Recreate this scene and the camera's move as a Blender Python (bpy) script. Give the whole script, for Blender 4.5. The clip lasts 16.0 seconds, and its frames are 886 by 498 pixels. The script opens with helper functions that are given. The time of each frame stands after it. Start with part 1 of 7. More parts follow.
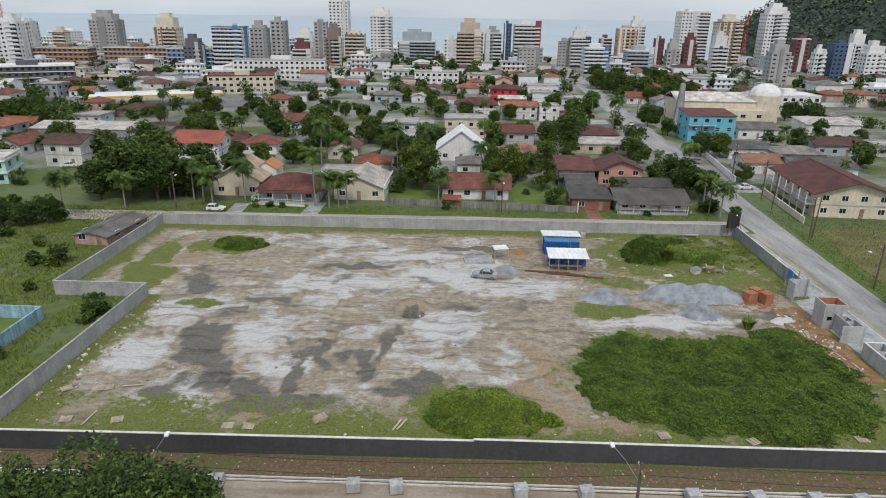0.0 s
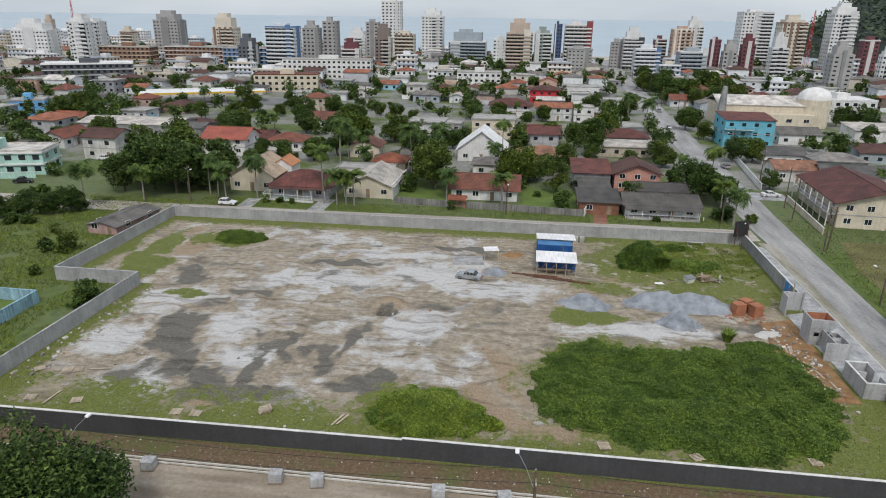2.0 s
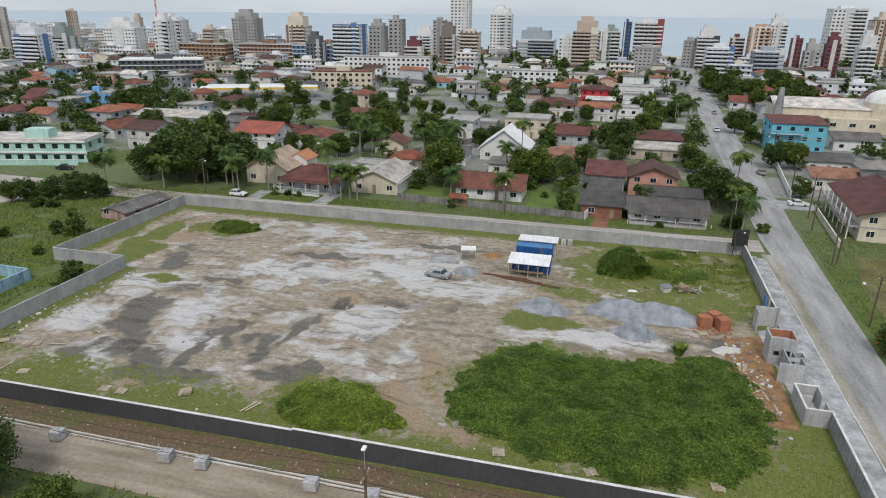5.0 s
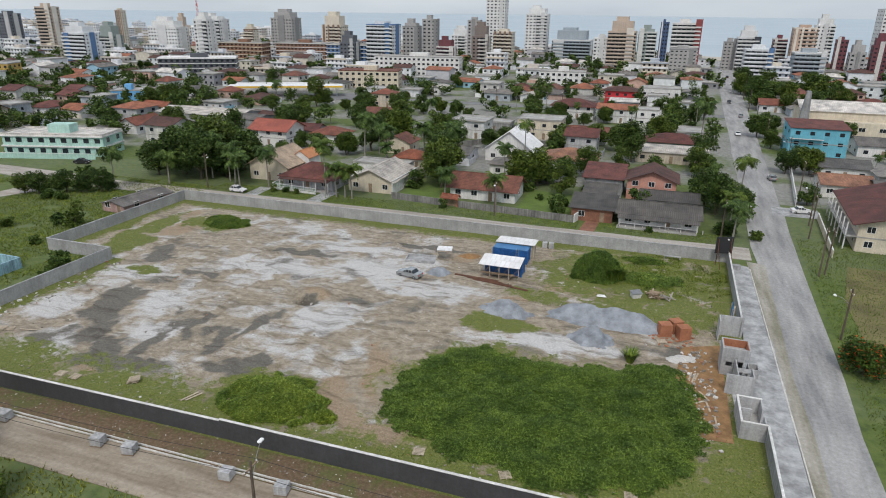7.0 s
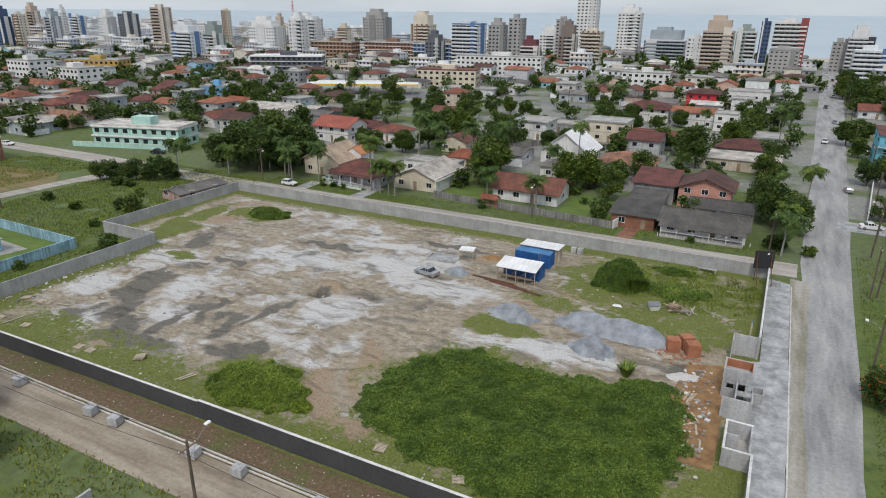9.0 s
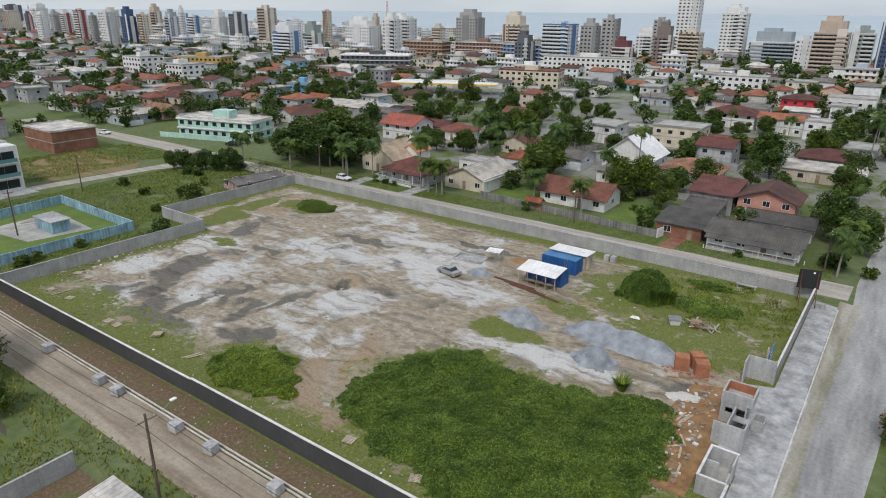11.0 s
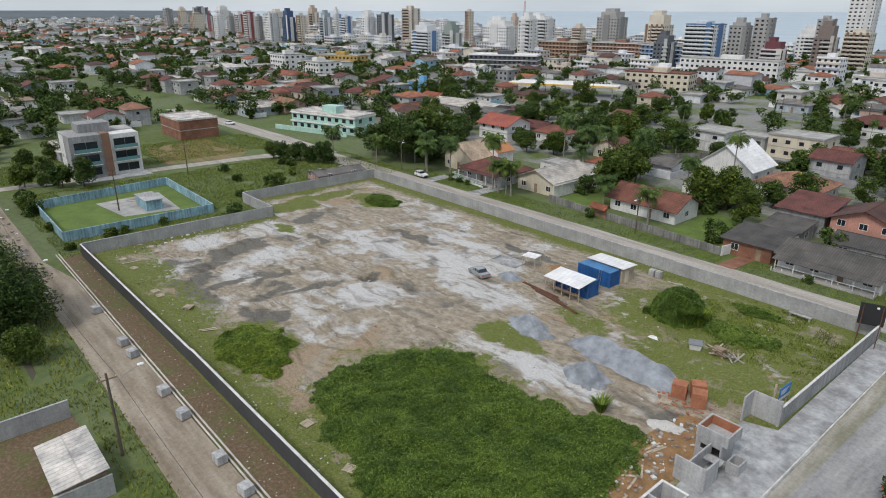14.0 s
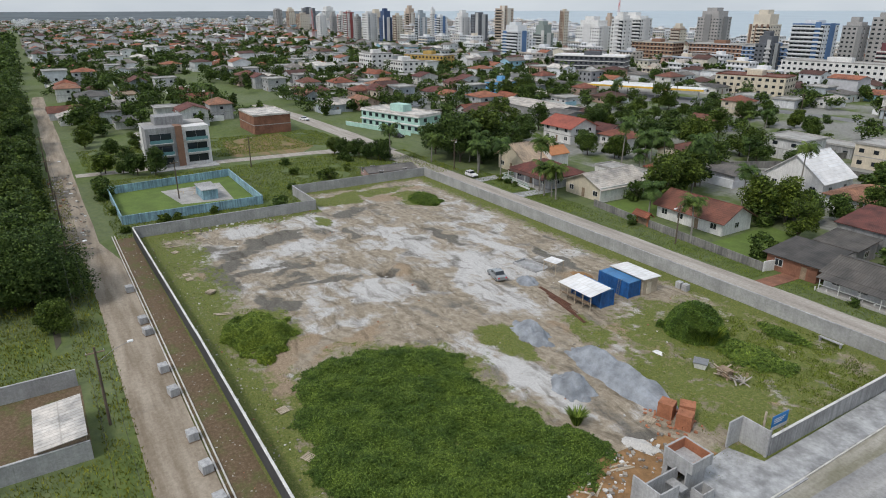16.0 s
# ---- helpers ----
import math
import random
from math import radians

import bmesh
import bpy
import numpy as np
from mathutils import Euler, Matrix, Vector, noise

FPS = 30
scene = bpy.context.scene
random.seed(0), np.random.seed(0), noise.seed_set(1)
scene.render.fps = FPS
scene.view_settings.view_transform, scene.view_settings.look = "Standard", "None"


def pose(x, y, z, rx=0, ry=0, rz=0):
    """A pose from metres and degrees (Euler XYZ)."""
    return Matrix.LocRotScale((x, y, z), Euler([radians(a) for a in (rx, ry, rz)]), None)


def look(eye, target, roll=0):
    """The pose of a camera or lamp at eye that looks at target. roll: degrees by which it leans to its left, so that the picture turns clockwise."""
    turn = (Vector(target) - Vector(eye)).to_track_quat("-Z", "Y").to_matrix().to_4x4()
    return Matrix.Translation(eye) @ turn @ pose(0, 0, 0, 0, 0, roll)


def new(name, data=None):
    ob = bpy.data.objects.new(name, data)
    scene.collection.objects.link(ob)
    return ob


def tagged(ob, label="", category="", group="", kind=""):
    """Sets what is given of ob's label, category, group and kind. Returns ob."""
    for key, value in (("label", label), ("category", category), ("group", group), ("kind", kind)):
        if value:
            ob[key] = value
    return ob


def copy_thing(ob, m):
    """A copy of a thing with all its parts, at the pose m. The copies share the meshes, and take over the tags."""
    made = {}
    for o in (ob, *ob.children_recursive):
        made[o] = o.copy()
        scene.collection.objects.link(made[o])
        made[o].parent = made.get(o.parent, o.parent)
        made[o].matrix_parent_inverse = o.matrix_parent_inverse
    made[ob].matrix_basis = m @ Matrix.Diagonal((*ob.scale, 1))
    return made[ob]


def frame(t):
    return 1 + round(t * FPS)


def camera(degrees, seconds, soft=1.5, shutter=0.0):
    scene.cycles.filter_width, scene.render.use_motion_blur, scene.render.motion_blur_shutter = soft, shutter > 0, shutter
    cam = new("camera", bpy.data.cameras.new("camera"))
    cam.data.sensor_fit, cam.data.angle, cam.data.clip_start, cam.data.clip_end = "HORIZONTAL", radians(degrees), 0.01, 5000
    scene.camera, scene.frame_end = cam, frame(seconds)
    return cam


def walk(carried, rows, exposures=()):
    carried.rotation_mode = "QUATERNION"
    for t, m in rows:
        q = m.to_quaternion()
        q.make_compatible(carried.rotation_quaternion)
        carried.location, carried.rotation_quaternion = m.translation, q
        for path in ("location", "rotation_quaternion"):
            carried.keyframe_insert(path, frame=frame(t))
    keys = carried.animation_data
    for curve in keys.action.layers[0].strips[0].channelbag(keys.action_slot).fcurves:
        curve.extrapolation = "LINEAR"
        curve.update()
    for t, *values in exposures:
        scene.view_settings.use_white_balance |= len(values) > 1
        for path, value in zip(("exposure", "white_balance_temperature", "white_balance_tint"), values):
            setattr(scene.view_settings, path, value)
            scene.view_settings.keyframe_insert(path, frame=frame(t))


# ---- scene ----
# ---- camera ----
cam = camera(69.1, 16.0, soft=1.0)
PATH = [
    (0, (1.085, -2.08, 40.634), (1.035, -0.201, 39.951), 0.8),
    (0.5, (4.014, -2.08, 40.689), (3.92, -0.203, 40.006), 0.8),
    (1, (6.98, -1.991, 40.725), (6.843, -0.116, 40.042), 0.9),
    (1.5, (9.949, -1.738, 40.731), (9.768, 0.133, 40.048), 0.8),
    (2, (12.833, -1.267, 40.719), (12.607, 0.598, 40.035), 0.8),
    (2.5, (15.708, -0.682, 40.687), (15.438, 1.178, 40.002), 0.8),
    (3, (18.576, -0.034, 40.65), (18.262, 1.818, 39.964), 0.8),
    (3.5, (21.428, 0.582, 40.62), (21.07, 2.426, 39.932), 0.7),
    (4, (24.303, 1.111, 40.614), (23.903, 2.945, 39.925), 0.7),
    (6.5, (38.62, 4.148, 41.103), (38.073, 5.942, 40.409), 0.6),
    (7, (41.304, 4.978, 41.122), (40.716, 6.759, 40.428), 0.7),
    (7.5, (43.992, 5.975, 41.127), (43.349, 7.737, 40.433), 0.8),
    (8, (46.738, 7.09, 41.152), (46.027, 8.826, 40.457), 0.7),
    (8.5, (49.462, 8.332, 41.17), (48.683, 10.037, 40.473), 0.6),
    (9, (52.079, 9.791, 41.178), (51.234, 11.463, 40.48), 0.5),
    (11.5, (64.16, 17.479, 41.043), (63.011, 18.959, 40.344), 0.5),
    (12, (66.445, 19.265, 41.026), (65.24, 20.7, 40.327), 0.5),
    (12.5, (68.669, 21.232, 41.025), (67.409, 22.619, 40.325), 0.4),
    (13, (70.832, 23.328, 41.028), (69.519, 24.665, 40.328), 0.3),
    (13.5, (72.932, 25.506, 41.043), (71.571, 26.793, 40.343), 0.3),
    (14, (74.966, 27.791, 41.061), (73.554, 29.022, 40.36), 0.1),
    (14.5, (76.969, 30.152, 41.067), (75.51, 31.328, 40.366), -0.0),
    (15, (78.803, 32.588, 41.06), (77.3, 33.706, 40.36), -0.0),
    (15.5, (80.492, 35.065, 41.023), (78.947, 36.125, 40.323), -0.1),
    (16, (82.15, 37.508, 41.002), (80.566, 38.508, 40.301), -0.1),
]
walk(cam, [(t, look(eye, target, roll)) for t, eye, target, roll in PATH])
# ---- sky and sun: bright overcast ----
world = bpy.data.worlds.new("overcast_sky")
scene.world = world
world.use_nodes = True
wn = world.node_tree.nodes
wn.clear()
sky = wn.new("ShaderNodeTexSky")
sky.sky_type, sky.sun_disc = "NISHITA", False
sky.sun_elevation, sky.sun_rotation = radians(58), radians(200)
sky.air_density, sky.dust_density = 1.0, 3.0
bg_sky, bg_cloud = wn.new("ShaderNodeBackground"), wn.new("ShaderNodeBackground")
bg_sky.inputs[1].default_value = 0.05
cloud_noise, cloud_ramp, cloud_map = wn.new("ShaderNodeTexNoise"), wn.new("ShaderNodeValToRGB"), wn.new("ShaderNodeMapping")
cloud_co = wn.new("ShaderNodeTexCoord")
cloud_map.inputs["Scale"].default_value = (2.0, 2.0, 9.0)
cloud_noise.inputs["Scale"].default_value, cloud_noise.inputs["Detail"].default_value = 1.6, 4
cloud_ramp.color_ramp.elements[0].position, cloud_ramp.color_ramp.elements[1].position = 0.3, 0.7
cloud_ramp.color_ramp.elements[0].color = (0.55, 0.62, 0.7, 1)
cloud_ramp.color_ramp.elements[1].color = (0.75, 0.81, 0.87, 1)
bg_cloud.inputs[1].default_value = 0.86
wmix, wout = wn.new("ShaderNodeAddShader"), wn.new("ShaderNodeOutputWorld")
wl = world.node_tree.links
wl.new(sky.outputs[0], bg_sky.inputs[0])
wl.new(cloud_co.outputs["Generated"], cloud_map.inputs[0])
wl.new(cloud_map.outputs[0], cloud_noise.inputs["Vector"])
wl.new(cloud_noise.outputs[0], cloud_ramp.inputs[0])
wl.new(cloud_ramp.outputs[0], bg_cloud.inputs[0])
wl.new(bg_sky.outputs[0], wmix.inputs[0])
wl.new(bg_cloud.outputs[0], wmix.inputs[1])
wl.new(wmix.outputs[0], wout.inputs[0])
sun_data = bpy.data.lights.new("sun", "SUN")
sun_data.energy, sun_data.angle, sun_data.color = 1.9, radians(12), (1.0, 0.96, 0.91)
sun = new("sun", sun_data)
sun.matrix_world = look((60, -100, 200), (20, 60, 0))
scene.view_settings.exposure = -0.06

# ---- materials ----


def nodes_of(name):
    m = bpy.data.materials.new(name)
    m.use_nodes = True
    nt = m.node_tree
    return m, nt.nodes, nt.links, nt.nodes["Principled BSDF"]


def noise_node(n, l, scale, detail=4, vector=None, rough=0.6):
    t = n.new("ShaderNodeTexNoise")
    t.inputs["Scale"].default_value, t.inputs["Detail"].default_value, t.inputs["Roughness"].default_value = scale, detail, rough
    if vector is not None:
        l.new(vector, t.inputs["Vector"])
    return t.outputs["Fac"]


def ramp_node(n, l, fac, stops, constant=False):
    r = n.new("ShaderNodeValToRGB")
    e = r.color_ramp.elements
    while len(e) < len(stops):
        e.new(0.5)
    for el, (p, c) in zip(e, stops):
        el.position, el.color = p, (*c, 1)
    if constant:
        r.color_ramp.interpolation = "CONSTANT"
    l.new(fac, r.inputs[0])
    return r.outputs[0]


def mix_node(n, l, fac, a, b, mode="MIX"):
    x = n.new("ShaderNodeMix")
    x.data_type, x.blend_type = "RGBA", mode
    for sock, val in ((x.inputs[0], fac), (x.inputs[6], a), (x.inputs[7], b)):
        if isinstance(val, bpy.types.NodeSocket):
            l.new(val, sock)
        elif isinstance(val, (int, float)):
            sock.default_value = val
        else:
            sock.default_value = (*val, 1)
    return x.outputs[2]


def math_node(n, l, op, a, b=0.0, clamp=False):
    x = n.new("ShaderNodeMath")
    x.operation, x.use_clamp = op, clamp
    for sock, val in ((x.inputs[0], a), (x.inputs[1], b)):
        if isinstance(val, bpy.types.NodeSocket):
            l.new(val, sock)
        else:
            sock.default_value = val
    return x.outputs[0]


def bump_node(n, l, height, p, strength, dist):
    b = n.new("ShaderNodeBump")
    b.inputs["Strength"].default_value, b.inputs["Distance"].default_value = strength, dist
    l.new(height, b.inputs["Height"])
    l.new(b.outputs[0], p.inputs["Normal"])


def stretched(n, l, vector, sx, sy, sz):
    m = n.new("ShaderNodeMapping")
    m.inputs["Scale"].default_value = (sx, sy, sz)
    l.new(vector, m.inputs[0])
    return m.outputs[0]


def surface(name, colors, fine=3.0, coarse=0.25, rough=0.85, bump=0.02, stain=0.35, metal=0.0, streak=0.0, per_object=False):
    """A weathered surface: one or more base colours, grain, stains at a larger scale, and streaks that run down."""
    m, n, l, p = nodes_of(name)
    pos = n.new("ShaderNodeNewGeometry").outputs["Position"]
    if per_object or len(colors) > 1:
        info = n.new("ShaderNodeObjectInfo").outputs["Random"]
        base = ramp_node(n, l, info, [(i / len(colors), c) for i, c in enumerate(colors)], True) if len(colors) > 1 else None
    if len(colors) == 1:
        base = mix_node(n, l, 0.0, colors[0], colors[0])
    big, small = noise_node(n, l, coarse, 5, pos), noise_node(n, l, fine, 5, pos, 0.7)
    dark = ramp_node(n, l, big, [(0.35, (1 - stain,) * 3), (0.65, (1.0, 1.0, 1.0))])
    col = mix_node(n, l, 1.0, base, dark, "MULTIPLY")
    grain = ramp_node(n, l, small, [(0.3, (0.78, 0.77, 0.75)), (0.7, (1.12, 1.12, 1.12))])
    col = mix_node(n, l, 1.0, col, grain, "MULTIPLY")
    if streak:
        run = noise_node(n, l, 1.0, 4, stretched(n, l, pos, 2.2, 2.2, 0.12), 0.7)
        col = mix_node(n, l, 1.0, col, ramp_node(n, l, run, [(0.38, (1 - streak, 1 - streak, 1 - streak * 0.95)), (0.62, (1, 1, 1))]), "MULTIPLY")
    l.new(col, p.inputs["Base Color"])
    p.inputs["Roughness"].default_value, p.inputs["Metallic"].default_value = rough, metal
    bump_node(n, l, small, p, 0.5, bump)
    return m


def roofing(name, colors, period, rough=0.85, stain=0.5, light=(1.15, 1.1, 1.05), bump=0.06, moss=0.3, joint=0.5, row=1.5):
    """Tile or corrugated sheet: rows of ribs down the slope, weather stains in patches."""
    m, n, l, p = nodes_of(name)
    co = n.new("ShaderNodeTexCoord").outputs["Object"]
    pos = n.new("ShaderNodeNewGeometry").outputs["Position"]
    info = n.new("ShaderNodeObjectInfo").outputs["Random"]
    base = ramp_node(n, l, info, [(i / len(colors), c) for i, c in enumerate(colors)], True)
    w = n.new("ShaderNodeTexBrick")
    w.inputs["Scale"].default_value = 1.0
    w.inputs["Brick Width"].default_value, w.inputs["Row Height"].default_value, w.inputs["Mortar Size"].default_value = period, period * row, period * 0.12
    w.inputs["Color1"].default_value, w.inputs["Color2"].default_value, w.inputs["Mortar"].default_value = (1, 1, 1, 1), (0.82 + 0.3 * (joint - 0.5), 0.8 + 0.3 * (joint - 0.5), 0.78 + 0.3 * (joint - 0.5), 1), (joint, joint * 0.97, joint * 0.94, 1)
    l.new(co, w.inputs["Vector"])
    big, small = noise_node(n, l, 0.35, 5, pos), noise_node(n, l, 2.5, 5, pos, 0.7)
    col = mix_node(n, l, 1.0, base, w.outputs["Color"], "MULTIPLY")
    col = mix_node(n, l, 1.0, col, ramp_node(n, l, big, [(0.32, (1 - stain,) * 3), (0.62, light)]), "MULTIPLY")
    col = mix_node(n, l, math_node(n, l, "MULTIPLY", ramp_node(n, l, small, [(0.5, (0, 0, 0)), (0.75, (1, 1, 1))]), moss), col, (0.05, 0.045, 0.035))
    l.new(col, p.inputs["Base Color"])
    p.inputs["Roughness"].default_value = rough
    bump_node(n, l, w.outputs["Color"], p, 0.6, bump)
    return m


def foliage(name, dark, light, rough=0.6, blossom=None):
    m, n, l, p = nodes_of(name)
    geo = n.new("ShaderNodeNewGeometry")
    info = n.new("ShaderNodeObjectInfo").outputs["Random"]
    stops = [(0.0, dark), (0.75, light), (1.0, tuple(min(1, c * 1.5) for c in light))]
    leaf = ramp_node(n, l, geo.outputs["Random Per Island"], stops)
    tint = ramp_node(n, l, info, [(0.0, (0.75, 0.8, 0.8)), (0.5, (1.0, 1.0, 1.0)), (1.0, (1.25, 1.12, 0.8))])
    col = mix_node(n, l, 1.0, leaf, tint, "MULTIPLY")
    big = noise_node(n, l, 0.35, 3, geo.outputs["Position"])
    col = mix_node(n, l, 1.0, col, ramp_node(n, l, big, [(0.32, (0.6, 0.66, 0.62)), (0.68, (1.35, 1.25, 1.05))]), "MULTIPLY")
    if blossom:
        spot = math_node(n, l, "GREATER_THAN", math_node(n, l, "FRACT", math_node(n, l, "MULTIPLY", geo.outputs["Random Per Island"], 37.0)), 0.93)
        col = mix_node(n, l, spot, col, blossom)
    l.new(col, p.inputs["Base Color"])
    p.inputs["Roughness"].default_value = rough
    p.inputs["Specular IOR Level"].default_value = 0.12
    return m


def debris_material():
    m, n, l, p = nodes_of("rubble")
    geo = n.new("ShaderNodeNewGeometry")
    col = ramp_node(n, l, geo.outputs["Random Per Island"], [(0.0, (0.22, 0.2, 0.17)), (0.4, (0.34, 0.31, 0.27)), (0.7, (0.5, 0.48, 0.45)), (0.82, (0.3, 0.14, 0.08)), (0.9, (0.62, 0.61, 0.59))], True)
    l.new(mix_node(n, l, 1.0, col, ramp_node(n, l, noise_node(n, l, 6, 4, geo.outputs["Position"]), [(0.3, (0.7, 0.7, 0.7)), (0.7, (1.1, 1.1, 1.1))]), "MULTIPLY"), p.inputs["Base Color"])
    p.inputs["Roughness"].default_value = 0.95
    return m


def plain(name, c, rough=0.6, metal=0.0):
    return surface(name, [c], 6.0, 0.8, rough, 0.004, 0.18, metal)


GLASS, gn, gl, gp = nodes_of("window_glass")
gp.inputs["Base Color"].default_value, gp.inputs["Roughness"].default_value = (0.02, 0.025, 0.03, 1), 0.08
CONCRETE = surface("concrete", [(0.42, 0.41, 0.39)], 4, 0.3, 0.9, 0.01, 0.4)
RENDER_GREY = surface("cement_render", [(0.36, 0.36, 0.36)], 3, 0.25, 0.9, 0.01, 0.35, streak=0.3)
RENDER_PALE = surface("pale_render", [(0.5, 0.5, 0.5)], 3, 0.25, 0.9, 0.01, 0.35, streak=0.3)
PAINT_DARK = surface("charcoal_wall_paint", [(0.06, 0.06, 0.064)], 3, 0.2, 0.8, 0.006, 0.3, streak=0.12)
COPING = surface("white_coping", [(0.68, 0.67, 0.65)], 4, 0.6, 0.85, 0.005, 0.3)
WHITE = surface("white_paint", [(0.78, 0.77, 0.75)], 4, 0.4, 0.7, 0.004, 0.2, streak=0.15)
CREAM = surface("cream_paint", [(0.68, 0.6, 0.47)], 4, 0.4, 0.75, 0.004, 0.22, streak=0.15)
WALLS = surface("house_walls", [(0.78, 0.77, 0.75), (0.6, 0.52, 0.42), (0.74, 0.75, 0.77), (0.5, 0.5, 0.51), (0.7, 0.68, 0.64), (0.56, 0.4, 0.33), (0.8, 0.8, 0.79), (0.45, 0.5, 0.54), (0.76, 0.76, 0.77)], 4, 0.4, 0.8, 0.006, 0.3, streak=0.25)
PINK = surface("salmon_paint", [(0.6, 0.3, 0.23)], 4, 0.4, 0.8, 0.005, 0.25, streak=0.15)
MINT = surface("mint_paint", [(0.45, 0.68, 0.6)], 4, 0.4, 0.8, 0.005, 0.2, streak=0.2)
AQUA = surface("turquoise_paint", [(0.15, 0.46, 0.58)], 4, 0.4, 0.75, 0.005, 0.2, streak=0.15)
SKYBLUE = surface("pale_blue_paint", [(0.36, 0.58, 0.68)], 3, 0.3, 0.85, 0.006, 0.4, streak=0.5)
SHOP_BLUE = surface("bright_blue_paint", [(0.16, 0.42, 0.72)], 4, 0.4, 0.75, 0.005, 0.2, streak=0.15)
RED = plain("red_paint", (0.55, 0.03, 0.04))
ORANGE = plain("orange_paint", (0.48, 0.2, 0.08))
YELLOW = plain("yellow_band", (0.75, 0.48, 0.05))
BLUE_STEEL = surface("blue_container_paint", [(0.02, 0.12, 0.36)], 4, 0.5, 0.55, 0.004, 0.3, streak=0.25)
BRICK_RED = surface("hollow_brick", [(0.42, 0.17, 0.09)], 5, 0.6, 0.9, 0.01, 0.35)
TERRACOTTA = roofing("terracotta_tiles", [(0.3, 0.1, 0.055), (0.36, 0.14, 0.08), (0.24, 0.085, 0.055), (0.33, 0.17, 0.11), (0.2, 0.08, 0.055)], 0.3)
DARK_SHEET = roofing("dark_fibre_cement", [(0.075, 0.072, 0.07), (0.1, 0.095, 0.09)], 0.4, stain=0.45, row=7.0, joint=0.62)
MAROON_TILE = roofing("maroon_tiles", [(0.13, 0.045, 0.038), (0.16, 0.055, 0.045), (0.11, 0.05, 0.04)], 0.3)
RED_TILE = roofing("bright_red_tiles", [(0.36, 0.105, 0.075)], 0.3, stain=0.25, moss=0.1)
GREY_SHEET = roofing("grey_fibre_cement", [(0.15, 0.145, 0.14), (0.2, 0.19, 0.18), (0.11, 0.11, 0.11), (0.26, 0.25, 0.24)], 0.4, stain=0.5, row=7.0, joint=0.62)
PALE_SHEET = roofing("weathered_pale_sheet", [(0.5, 0.48, 0.45), (0.6, 0.59, 0.57)], 0.6, stain=0.5, moss=0.45, joint=0.75, row=7.0)
WHITE_SHEET = roofing("white_metal_sheet", [(0.74, 0.74, 0.74)], 0.8, 0.5, 0.2, (1.05, 1.05, 1.05), 0.03, 0.08, 0.88, 7.0)
THATCH = roofing("cream_shingles", [(0.5, 0.4, 0.3)], 0.25, stain=0.35)
ASPHALT = surface("worn_asphalt", [(0.2, 0.2, 0.205)], 2.5, 0.12, 0.9, 0.01, 0.35)
TIMBER = surface("weathered_timber", [(0.3, 0.22, 0.15)], 8, 1.0, 0.9, 0.01, 0.4)
TIMBER_PALE = surface("sawn_timber", [(0.5, 0.42, 0.32)], 8, 1.0, 0.9, 0.01, 0.35)
BARK = surface("bark", [(0.13, 0.1, 0.075)], 6, 1.0, 0.95, 0.03, 0.4)
PALM_BARK = surface("palm_bark", [(0.27, 0.25, 0.22)], 6, 1.0, 0.95, 0.02, 0.3)
LEAF = foliage("broad_leaves", (0.019, 0.04, 0.011), (0.082, 0.126, 0.03))
LEAF_PALM = foliage("palm_leaves", (0.026, 0.05, 0.014), (0.075, 0.12, 0.034))
LEAF_BUSH = foliage("dense_bush_leaves", (0.026, 0.055, 0.012), (0.1, 0.16, 0.034))
LEAF_WEED = foliage("weed_leaves", (0.036, 0.073, 0.013), (0.14, 0.2, 0.04))
LEAF_DARK = foliage("dark_forest_leaves", (0.02, 0.04, 0.013), (0.074, 0.115, 0.03))
# aerial haze is mixed into these greyed leaf colours
LEAF_HILL_HAZED = foliage("haze_tinted_hill_leaves", (0.04, 0.058, 0.045), (0.075, 0.1, 0.066))
LEAF_FIELD = foliage("field_grass_blades", (0.045, 0.074, 0.012), (0.13, 0.18, 0.034))
LEAF_FLOWER = foliage("flame_tree_leaves", (0.012, 0.03, 0.009), (0.05, 0.09, 0.02), blossom=(0.5, 0.08, 0.02))
GRASS = foliage("grass_blades", (0.07, 0.085, 0.014), (0.18, 0.21, 0.04))
TYRE = plain("black_rubber", (0.02, 0.02, 0.02), 0.8)
STEEL = plain("dull_steel", (0.35, 0.35, 0.36), 0.45, 0.8)
RUST = surface("rusty_steel", [(0.14, 0.06, 0.035)], 6, 1.0, 0.85, 0.006, 0.4)
BLACK = plain("black_panel", (0.02, 0.02, 0.023), 0.7)
BALCONY_GLASS, bn_, bl_, bp_ = nodes_of("teal_balcony_glass")
bp_.inputs["Base Color"].default_value, bp_.inputs["Roughness"].default_value = (0.12, 0.24, 0.25, 1), 0.1
DULL_BRICK = surface("dull_brick", [(0.26, 0.12, 0.075)], 4, 0.5, 0.92, 0.012, 0.4)
SALMON_PALE = surface("faded_pink_paint", [(0.5, 0.33, 0.3)], 4, 0.4, 0.85, 0.005, 0.3, streak=0.3)
GRAVEL = surface("grey_gravel", [(0.31, 0.335, 0.37)], 9, 0.6, 0.95, 0.06, 0.45)
SOIL = surface("orange_soil", [(0.3, 0.17, 0.075)], 5, 0.7, 0.95, 0.05, 0.4)
LAMP_WHITE = plain("lamp_housing", (0.8, 0.8, 0.8), 0.4)
SIGN_BLUE = plain("blue_sign", (0.03, 0.2, 0.5), 0.5)
RUBBLE = debris_material()
CAR_WHITE = plain("white_car_paint", (0.75, 0.75, 0.76), 0.25)
CAR_SILVER = plain("silver_car_paint", (0.42, 0.44, 0.45), 0.25, 0.5)
